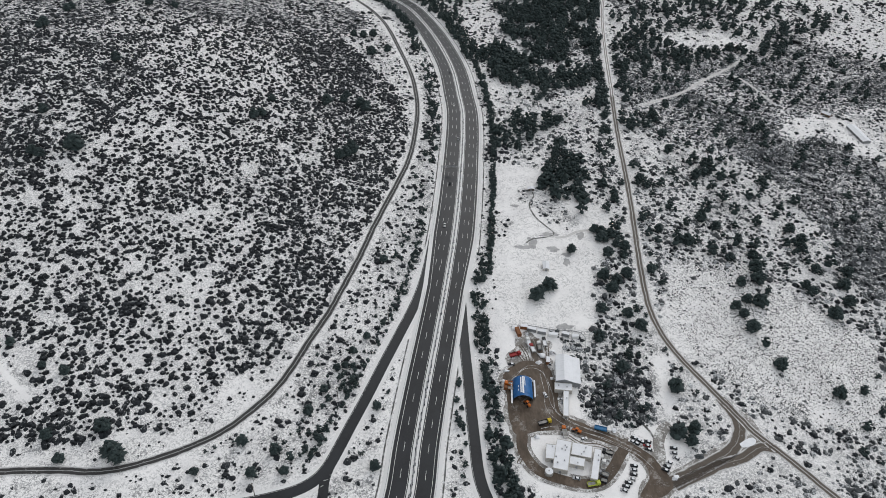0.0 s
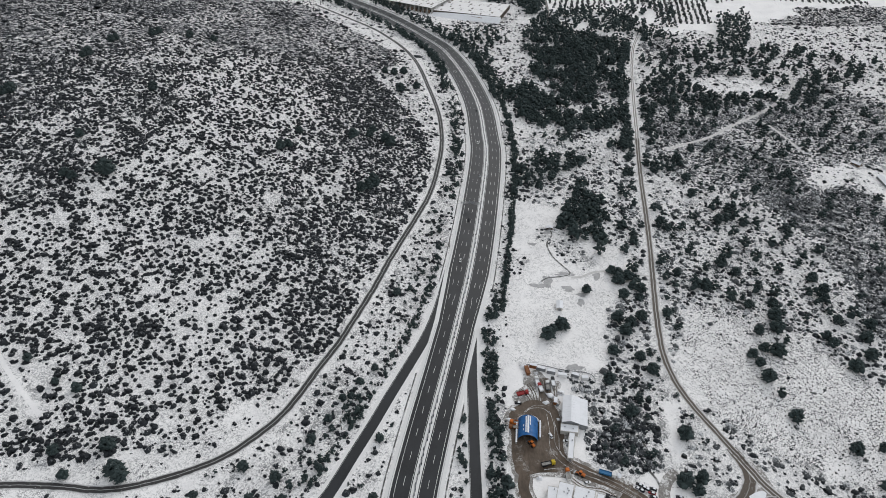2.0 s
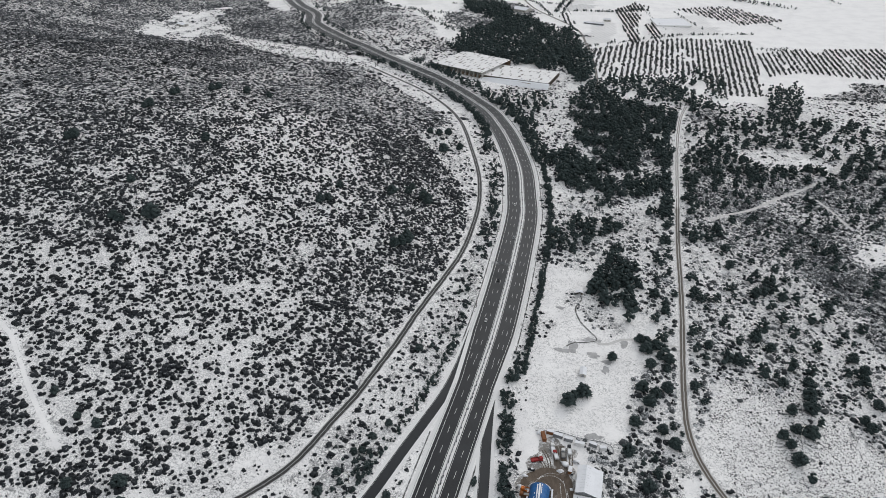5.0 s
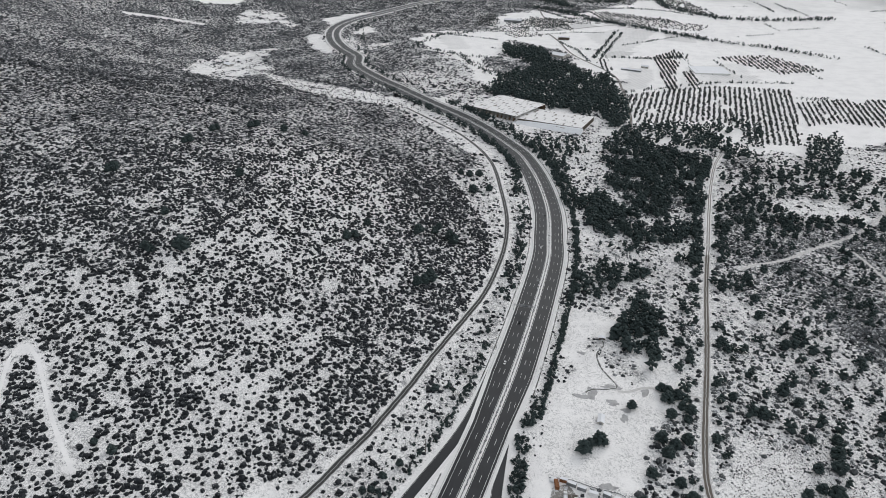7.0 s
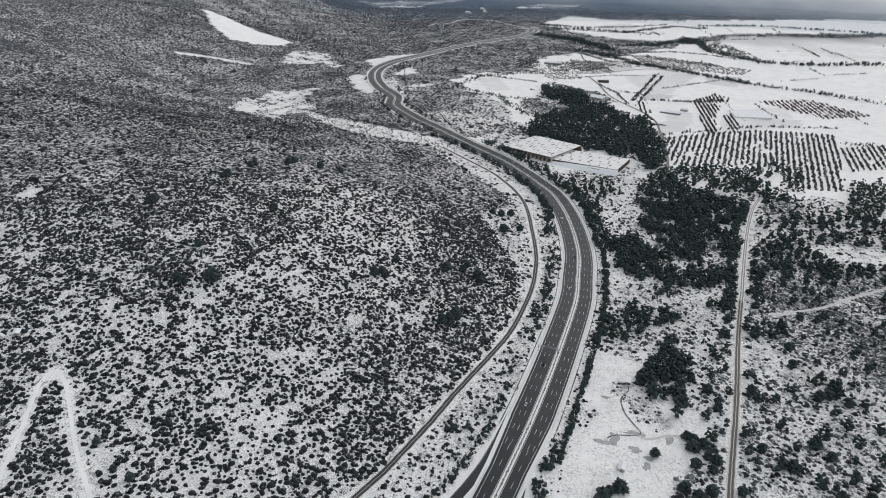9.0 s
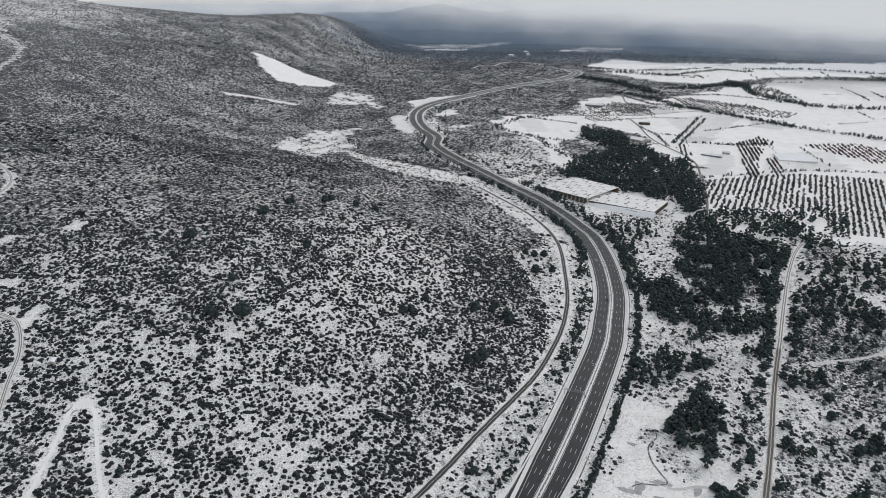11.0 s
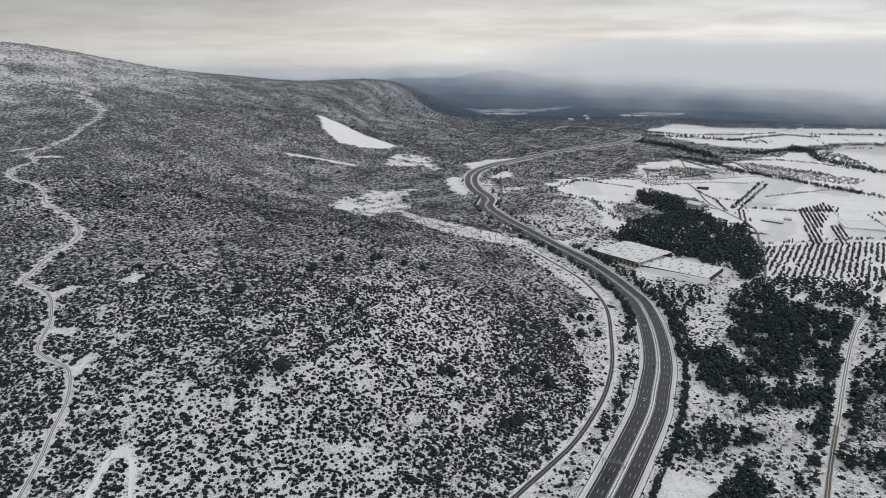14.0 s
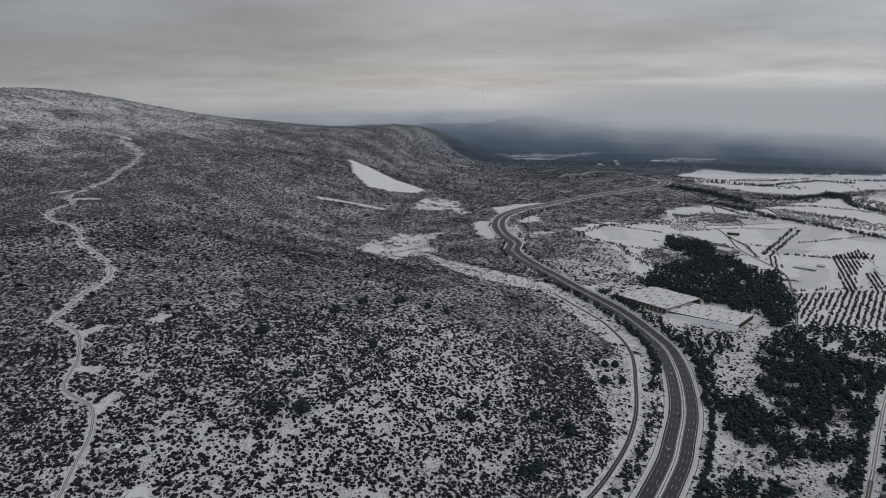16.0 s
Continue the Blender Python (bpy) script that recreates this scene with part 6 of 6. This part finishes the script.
def build_traffic():
    """Cars and lorries on the carriageways, standing where they are."""
    s = np.r_[0, np.cumsum(np.linalg.norm(np.diff(HIGHWAY, axis=0), axis=1))]
    n = normals(HIGHWAY)
    made = {}
    for y, off, paint, lb in ((455, -8.4, "white", "white car driving on wet asphalt"), (512, -8.2, "black", "dark car driving on wet asphalt"), (590, -4.4, "silver", "silver car driving on wet asphalt"), (662, -8.2, "white", "white car driving on wet asphalt"),
                              (745, -4.4, "black", "dark car driving on wet asphalt"), (870, -8.2, "white", "white car driving on wet asphalt"), (985, -8, "silver", "silver car driving on wet asphalt"), (1080, 4.6, "black", "dark car driving on wet asphalt"), (1220, -8, "white", "white car driving on wet asphalt")):
        k = int(np.argmin(abs(HIGHWAY[:, 1] - y)))
        p = HIGHWAY[k] + n[k] * off
        a = math.degrees(math.atan2(n[k][1], n[k][0])) + (0 if off > 0 else 180)
        m = pose(p[0], p[1], z_at(*p) + 0.32, 0, 0, a)
        if paint in made:
            o = copy_thing(made[paint], m)
        else:
            o = made[paint] = car("car", lb, {"white": M_WHITE, "black": M_BLACK, "silver": M_SILVER}[paint], False)
            o.matrix_basis = m
        tagged(o, group="cars on the highway")


build_traffic()


# ---- highway furniture ----
def wall_strip(name, line, off, z0, z1, thick, mat):
    """A thin upright strip along a line."""
    n = normals(line)
    rows = []
    for o, z in ((-thick / 2, z0), (-thick / 2, z1), (thick / 2, z1), (thick / 2, z0)):
        p = line + n * (np.broadcast_to(off, len(line))[:, None] + o)
        rows.append(np.concatenate([p, (land(p[:, 0], p[:, 1]) + z)[:, None]], 1))
    co = np.stack(rows, 1).reshape(-1, 3)
    i = (np.arange(len(line) - 1)[:, None] * 4 + np.arange(3)).ravel()
    tris = np.concatenate([np.stack([i, i + 1, i + 5], 1), np.stack([i, i + 5, i + 4], 1)])
    return tri_mesh(name, co, tris, mat)


def build_rails():
    y = HIGHWAY[:, 1]
    post = mesh_of("post", [(sx * 0.07, sy * 0.07, z) for z in (0, 1.05) for sx, sy in ((-1, -1), (1, -1), (1, 1), (-1, 1))], [(0, 1, 5, 4), (1, 2, 6, 5), (2, 3, 7, 6), (3, 0, 4, 7), (4, 5, 6, 7)], M_STEEL)
    for nm, lb, sel, off in (("guard_rail", "galvanised guard rail along the snowy verge", y > 430, -17.0), ("guard_rail", "galvanised guard rail along the far verge", y > 430, 16.4), ("guard_rail", "guard rail between highway and slip road", y <= 380, -13.6), ("guard_rail", "guard rail between highway and entry ramp", y <= 380, 13.2)):
        t = thing(nm, lb, "guard rail", "guard rails")
        ob = new("rail", wall_strip("rail", HIGHWAY[sel], off, 0.75, 1.1, 0.12, M_STEEL))
        ob.parent = t
        ln, n = HIGHWAY[sel], normals(HIGHWAY)[sel]
        for p, q in zip(ln[::3], n[::3]):
            x, yy = p + q * off
            if yy < 900:
                o = new("post", post)
                o.parent, o.location = t, (x, yy, z_at(x, yy))
    t = thing("median_barrier", "low dark barrier in the snowy median strip", "barrier")
    ob = new("wall", wall_strip("wall", HIGHWAY, 0.0, 0.0, 0.85, 0.5, M_WALLGREY))
    ob.parent = t
    r = np.random.RandomState(31)
    s = HIGHWAY[y < 1500]
    i = r.randint(0, len(s), 2000)
    keep = soft_noise(s[i, 0], s[i, 1], 14, 2) > 0.22
    p = s[i[keep]] + r.normal(0, 0.12, (keep.sum(), 2)) + np.stack([np.zeros(keep.sum()), r.uniform(-3, 3, keep.sum())], 1)
    sz = r.uniform(0.34, 0.56, len(p))
    ob = new("median_hedge", scattered("median_hedge", [dome((6, 5), 1, k) for k in range(4)], r.randint(0, 4, len(p)), np.stack([p[:, 0], p[:, 1], land(p[:, 0], p[:, 1]) + 0.1], 1), np.stack([sz, sz * 2.6, sz * 1.5], 1), r.uniform(-0.2, 0.2, len(p)), M_SHRUB))
    tagged(ob, "dark clipped bushes along the median", "hedge", kind="stuff")


build_rails()


def build_gantry():
    k = int(np.argmin(abs(HIGHWAY[:, 1] - 531)))
    n = normals(HIGHWAY)[k]
    g = thing("sign_gantry", "steel truss sign gantry over one carriageway", "gantry")
    for x in (-16.6, 0.0):
        part("post", one_box(x, 0, 0, 0.45, 0.45, 7.0, bevel=0.05), M_STEEL, g)
    for y in (-0.7, 0.7):
        for z in (6.2, 7.3):
            part("chord", one_box(-8.3, y, z, 17.2, 0.18, 0.18), M_STEEL, g)
    br = bmesh.new()
    for j in range(12):
        box(br, -16 + 1.4 * j, 0, 7.3, 0.1, 1.4, 0.1)
        for y in (-0.7, 0.7):
            box(br, -16 + 1.4 * j, y, 6.3, 0.1, 0.1, 1.1)
    part("bracing", br, M_STEEL, g)
    part("sign_panel", one_box(-8.0, 0.85, 5.6, 5.5, 0.12, 2.4, bevel=0.03), M_WALLGREY, g, "grey back of a road sign")
    x, y = HIGHWAY[k]
    g.matrix_basis = pose(x, y, z_at(x, y) + 0.2, 0, 0, math.degrees(math.atan2(n[1], n[0])))


build_gantry()


def pole(x, y, h, label):
    p = thing("utility_pole", label, "pole", "utility poles")
    bm = bmesh.new()
    bmesh.ops.create_cone(bm, cap_ends=True, segments=10, radius1=0.2, radius2=0.12, depth=h, matrix=Matrix.Translation((0, 0, h / 2)))
    part("shaft", bm, M_BARK, p)
    part("crossarm", one_box(0, 0, h - 0.9, 2.2, 0.14, 0.14), M_BARK, p)
    for x0 in (-0.9, 0, 0.9):
        bm = bmesh.new()
        bmesh.ops.create_cone(bm, cap_ends=True, segments=8, radius1=0.08, radius2=0.05, depth=0.3, matrix=Matrix.Translation((x0, 0, h - 0.62)))
        part("insulator", bm, M_WHITE, p)
    return put_at(p, x, y, 40)


for px, py in ((-62, 279), (-98, 215), (-36, 345), (-8, 470)):
    pole(px, py, 11, "slim timber utility pole in a snowy verge")


# ---- hut in the field, far farms, warehouse row ----
def build_outlying():
    put_at(gable_building("field_hut", "small hut with a snowy roof in a white field", 8.0, 4.2, 2.4, 3.2, M_WALL, windows=1), 75.4, 407.5, -4)
    put_at(gable_building("field_hut", "tiny dark hut beside a ditch in the white field", 3.0, 5.0, 2.0, 2.6, M_DARKBROWN, windows=1), 74.5, 511, 4)
    put_at(gable_building("greenhouse", "long low shed with a snowy roof in a clearing", 32, 8, 2.6, 3.6, M_WALLGREY, windows=5), 411, 630, 3)
    put_at(gable_building("cottage", "small cottage with a red-brown wall in a clearing", 9, 5, 2.6, 3.8, M_BROWN, windows=2), 397, 672, 40)
    put_at(gable_building("farm_shed", "farm shed with a white roof in a snowy clearing", 22, 12, 3.5, 4.6, M_WALL, windows=3), -672, 1332, 60)
    put_at(gable_building("barn", "long barn with grey metal walls and snowy roof", 46, 14, 5.5, 8.0, M_WALLGREY, windows=6), -178, 1968, 82)
    put_at(flat_building("farmhouse", "dark brown flat-roofed farmhouse beside white fields", 14, 26, 6.0, M_DARKBROWN, windows=3), -33, 1776, 4)
    put_at(gable_building("barn", "broad barn with a thick white roof by the pines", 34, 26, 5.0, 8.0, M_WALL, windows=4), -30, 1580, 60)
    put_at(gable_building("stable", "low stable with a snowy roof beside an orchard", 40, 7, 3.0, 4.2, M_WALLGREY, windows=6), 118, 1502, 75)
    put_at(gable_building("cottage", "small white-roofed cottage beside the stable", 14, 9, 4.0, 6.0, M_WALL, windows=2), 146, 1538, 80)
    put_at(flat_building("greenhouse_block", "wide white-roofed greenhouse in the fields", 60, 70, 2.6, M_WHITE, windows=8, vents=0), 275, 1560, 8)
    for x, y, tn in ((-660, 2990, 70), (-632, 3139, 50), (-600, 3040, 35)):
        put_at(gable_building("village_house", "distant pale village house with a snowy roof", 22, 14, 6, 9.5, M_WALL, windows=3, category="house"), x, y, tn)
    # unfinished row: bays open to the road, a snowy slab on top
    row = thing("warehouse_row", "row of unfinished brown bays under a snowy slab", "warehouse")
    ln, bays = 92.0, 12
    slab = part("roof_slab", one_box(ln / 2, 44, 9.0, ln, 88, 0.45, bevel=0.05), M_THAW, row, "broad slab roof under snow")
    part("back_wall", one_box(ln / 2, 87.5, 0, ln, 0.3, 9.0), M_BROWN, row)
    for i in range(13):
        for j in range(8):
            if (i * 7 + j * 5) % 9 > 3:
                continue
            part("roof_panel", one_box(4.5 + 7 * i + (j * 5 % 3) * 0.8, 6 + 10.8 * j, 9.45, 1.2 + (i * j) % 3, 6.0 + (i + 2 * j) % 5, 0.10, bevel=0.03), M_ROOFDIRT if (i * 3 + j * 2) % 5 < 3 else M_OLDSNOW, slab, "raised panel under thin snow")
    for k in range(bays + 1):
        part("pier", one_box(k * ln / bays, 0.2, 0, 1.1, 0.7, 9.0, bevel=0.03), M_WALL, row)
        part("cross_wall", one_box(k * ln / bays, 6, 0, 0.3, 11.3, 9.0), M_CONCRETE, row)
    for k in range(bays):
        part("bay_wall", one_box((k + 0.35) * ln / bays, 0.9, 0, ln / bays * 0.34, 0.25, 5.0 if k % 3 else 2.6), M_BROWN, row)
    row.matrix_basis = pose(-149.5, 1145, z_at(-110, 1126) - 0.5, 0, 0, math.degrees(math.atan2(-37.5, 74)))
    low = thing("cellar_slab", "low concrete slab roof under thin snow", "slab")
    part("wall_panel", one_box(56, 32, 0, 112, 64, 6.4), M_DARKBROWN, low)
    bank = bmesh.new()
    ends = [[bank.verts.new((x, y, z)) for y, z in ((0.1, 0.0), (0.1, top), (-3.0, top - 0.6), (-13.0, 0.0))] for x, top in ((3.0, 3.4), (30.0, 5.0), (70.0, 5.7), (114.0, 6.1))]
    for a, b in zip(ends, ends[1:]):
        for k in range(3):
            bank.faces.new((a[k], a[k + 1], b[k + 1], b[k]))
    bank.faces.new(ends[0]), bank.faces.new(ends[-1][::-1])
    part("snow_bank", bank, M_SNOWROOF, low, "bank of snow against the front")
    top = part("snow_cap", one_box(56, 32, 6.4, 111.4, 63.4, 0.25, bevel=0.1), M_THAW, low, "thin snow on the slab")
    for i in range(15):
        for j in range(6):
            if (i * 5 + j * 7) % 9 < 3:
                part("roof_panel", one_box(4 + 7 * i + (j % 3), 6 + 10 * j, 6.65, 2.0 + (i * j) % 3, 4.5 + (i + j) % 4, 0.1, bevel=0.03), M_ROOFDIRT if (i + j * 2) % 5 < 3 else M_OLDSNOW, top)
    low.matrix_basis = pose(-72, 1110, z_at(-30, 1110) - 0.4, 0, 0, -15)
    wall = thing("boundary_wall", "long low dark wall at the yard's edge", "wall")
    part("wall_panel", one_box(16, 0, 0, 36, 0.5, 2.2), M_CONCRETE, wall)
    part("coping", one_box(16, 0, 2.2, 36, 0.7, 0.2), M_SNOWROOF, wall)
    wall.matrix_basis = pose(-58, 1104, z_at(-45, 1103) - 0.3, 0, 0, -10)
    put_at(flat_building("gatehouse", "small brown gatehouse with an orange-brown roof edge", 8, 24, 4.5, M_BROWN, windows=1), 0, 1090, -20)
    wall = thing("boundary_wall", "low wall running on from the gatehouse", "wall")
    part("wall_panel", one_box(16, 0, 0, 32, 0.5, 1.6), M_CONCRETE, wall)
    wall.matrix_basis = pose(13, 1082, z_at(28, 1080) - 0.3, 0, 0, -13)
    put_at(gable_building("hill_shed", "small pale shed beside the hill track", 7, 5, 2.4, 3.2, M_WALL, windows=1), -397, 388, 30)
    put_at(container("site_cabin", "white site cabin with a snowy roof beside the hill track", M_WHITE, 6), -404, 381, 70)


build_outlying()


# ---- orchards, vines, saplings ----
def rows_of(name, label, poly, turn, gap, every, size, keep, mat, seed, loose=1.0):
    """Plants in straight rows within an outline."""
    p = np.array(poly, float)
    c, s = math.cos(radians(turn)), math.sin(radians(turn))
    mid = p.mean(0)
    q = (p - mid) @ np.array([[c, -s], [s, c]])
    gx, gy = np.meshgrid(np.arange(q[:, 0].min(), q[:, 0].max(), gap), np.arange(q[:, 1].min(), q[:, 1].max(), every))
    r = np.random.RandomState(seed)
    u, v = gx.ravel() + r.normal(0, gap * 0.06 * loose, gx.size), gy.ravel() + r.normal(0, every * 0.1 * loose, gx.size)
    x, y = mid[0] + u * c - v * s, mid[1] + u * s + v * c
    ok = inside(poly, x, y) & (r.uniform(0, 1, len(x)) < keep) & (soft_noise(x, y, 40, seed) > 0.25)
    x, y = x[ok], y[ok]
    n = len(x)
    z = size * r.uniform(0.6, 1.3, n)
    tagged(new(name, scattered(name, [dome((5, 4, 3), 1, k + 80) for k in range(4)], r.randint(0, 4, n), np.stack([x, y, land(x, y) - 0.2], 1), np.stack([z * 0.5, z * 0.5, z * 0.75], 1), r.uniform(0, 6.28, n), mat)), label, "orchard", kind="stuff")


rows_of("olive_orchard", "rows of small dark olive trees in snow", ORCHARD, -7, 8.8, 3.0, 4.1, 0.92, M_OLIVE, 41, 1.8)
rows_of("olive_orchard", "rows of olive trees on the neighbouring plot", ORCHARD_EAST, -4, 9.0, 3.2, 4.0, 0.90, M_OLIVE, 57, 1.2)
rows_of("olive_orchard", "orchard rows on a snowy field", [(-206, 1996), (-71, 2071), (-17, 1926), (-163, 1821)], 30, 11, 6, 4.0, 0.8, M_OLIVE, 42)
rows_of("olive_orchard", "dense dark orchard rows beside white fields", [(168, 1650), (217, 1738), (250, 1694), (225, 1629), (207, 1531), (198, 1379), (178, 1359), (173, 1544)], 5, 8, 4.5, 4.8, 0.95, M_OLIVE, 43)
rows_of("olive_orchard", "distant orchard on a snowy slope", [(-10, 2230), (140, 2180), (330, 2080), (300, 1990), (60, 2060)], 20, 12, 6, 4.5, 0.7, M_OLIVE, 44)
rows_of("vine_rows", "rows of bare vines on a snowy strip", VINE_STRIP, -30, 8, 4, 2.4, 0.6, M_SHRUB, 46)
rows_of("olive_orchard", "short orchard rows beside a white lane", [(221, 1544), (243, 1548), (246, 1443), (228, 1384), (221, 1438)], 5, 8, 4.5, 4.4, 0.95, M_OLIVE, 48)
rows_of("olive_orchard", "few orchard rows beside the farm lane", [(46, 1572), (67, 1585), (83, 1490), (55, 1497)], 5, 9, 5, 4.4, 0.95, M_OLIVE, 49)
rows_of("olive_orchard", "rows of young trees by the long shed", [(-195, 1836), (-91, 1841), (-85, 1790), (-162, 1752)], 40, 14, 6, 4.0, 0.9, M_OLIVE, 50)
rows_of("olive_orchard", "young orchard behind the long shed", [(-150, 2060), (-43, 2056), (-26, 1993), (-126, 1979)], 40, 13, 6, 4.0, 0.9, M_OLIVE, 51)
rows_of("olive_orchard", "dotted rows of small trees in a white field", [(53, 2197), (105, 2180), (252, 2132), (235, 2090), (60, 2140)], 20, 12, 7, 4.4, 0.8, M_OLIVE, 52)
rows_of("olive_orchard", "dark terraced orchard on a slope", [(258, 2518), (303, 2463), (338, 2324), (343, 2210), (272, 2276), (226, 2385)], 30, 11, 6, 5.0, 0.85, M_OLIVE, 53)
rows_of("olive_orchard", "orchard rows east of the greenhouse", [(300, 1700), (420, 1760), (520, 1640), (420, 1580)], 8, 10, 5, 4.4, 0.9, M_OLIVE, 54)
rows_of("olive_orchard", "short rows of small trees west of the long shed", [(-281, 2010), (-244, 2103), (-205, 1918), (-262, 1845)], 62, 16, 5, 4.2, 0.95, M_OLIVE, 55)
rows_of("olive_orchard", "strip of young trees east of the long shed", [(-159, 1945), (-40, 2083), (98, 2118), (99, 2034), (-32, 1981), (-141, 1867)], 62, 20, 5, 4.0, 0.95, M_OLIVE, 56)
rows_of("saplings", "tiny planted saplings dotting a snowy slope", TUFTS, 25, 2.8, 2.2, 1.0, 0.88, M_SHRUB, 47, 2.5)


# ---- backdrop: glowing sheets for low cloud on the far range and the haze before it ----
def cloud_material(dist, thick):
    """Glowing mist and painted distance haze that thickens with height and towards the east, and parts over the western
    summit; dark and blue near the ground, pale above.
    """
    m = bpy.data.materials.new("cloud_and_haze")
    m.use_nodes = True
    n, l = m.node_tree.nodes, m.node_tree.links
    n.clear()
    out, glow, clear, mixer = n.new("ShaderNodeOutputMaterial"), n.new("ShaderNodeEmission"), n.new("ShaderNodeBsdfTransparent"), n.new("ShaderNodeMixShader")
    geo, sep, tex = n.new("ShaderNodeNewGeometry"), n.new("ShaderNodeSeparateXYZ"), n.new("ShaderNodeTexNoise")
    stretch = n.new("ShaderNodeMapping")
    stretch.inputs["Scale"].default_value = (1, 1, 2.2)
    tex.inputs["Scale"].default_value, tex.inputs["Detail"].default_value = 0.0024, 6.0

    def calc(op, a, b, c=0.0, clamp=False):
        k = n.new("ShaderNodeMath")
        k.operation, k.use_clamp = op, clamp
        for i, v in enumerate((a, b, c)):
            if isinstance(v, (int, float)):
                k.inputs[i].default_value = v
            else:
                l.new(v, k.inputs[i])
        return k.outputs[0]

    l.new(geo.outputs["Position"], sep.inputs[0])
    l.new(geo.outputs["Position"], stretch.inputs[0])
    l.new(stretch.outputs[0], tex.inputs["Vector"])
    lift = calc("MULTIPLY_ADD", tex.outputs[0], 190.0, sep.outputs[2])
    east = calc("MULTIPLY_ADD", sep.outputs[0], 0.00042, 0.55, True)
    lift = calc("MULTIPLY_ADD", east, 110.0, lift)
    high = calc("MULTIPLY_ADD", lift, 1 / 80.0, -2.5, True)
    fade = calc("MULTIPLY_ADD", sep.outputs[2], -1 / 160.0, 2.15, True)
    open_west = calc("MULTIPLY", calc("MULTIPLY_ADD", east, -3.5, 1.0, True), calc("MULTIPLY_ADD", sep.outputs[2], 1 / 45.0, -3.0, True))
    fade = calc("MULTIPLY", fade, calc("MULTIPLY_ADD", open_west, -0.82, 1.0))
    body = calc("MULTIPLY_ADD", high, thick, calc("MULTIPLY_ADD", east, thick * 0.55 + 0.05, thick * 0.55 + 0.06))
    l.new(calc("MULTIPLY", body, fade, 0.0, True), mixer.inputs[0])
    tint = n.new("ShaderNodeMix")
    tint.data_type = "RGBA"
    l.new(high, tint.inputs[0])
    # the low blue is distance haze put into the colour; both tints emit
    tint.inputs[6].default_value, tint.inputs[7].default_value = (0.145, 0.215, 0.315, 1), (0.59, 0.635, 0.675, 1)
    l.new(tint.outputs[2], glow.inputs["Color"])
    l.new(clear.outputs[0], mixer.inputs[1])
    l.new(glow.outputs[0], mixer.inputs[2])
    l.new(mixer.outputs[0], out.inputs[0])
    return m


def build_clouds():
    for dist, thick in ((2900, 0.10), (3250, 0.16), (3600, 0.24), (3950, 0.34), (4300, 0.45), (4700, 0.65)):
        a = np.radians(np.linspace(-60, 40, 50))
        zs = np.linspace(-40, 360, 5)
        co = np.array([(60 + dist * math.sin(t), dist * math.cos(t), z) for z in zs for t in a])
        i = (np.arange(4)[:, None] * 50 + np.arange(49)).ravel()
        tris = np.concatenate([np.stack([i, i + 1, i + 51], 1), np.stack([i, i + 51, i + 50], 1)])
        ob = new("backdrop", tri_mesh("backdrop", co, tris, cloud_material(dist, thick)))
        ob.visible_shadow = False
        tagged(ob, "glowing sheet of low grey cloud and haze before the distant range", "cloud", kind="structure")


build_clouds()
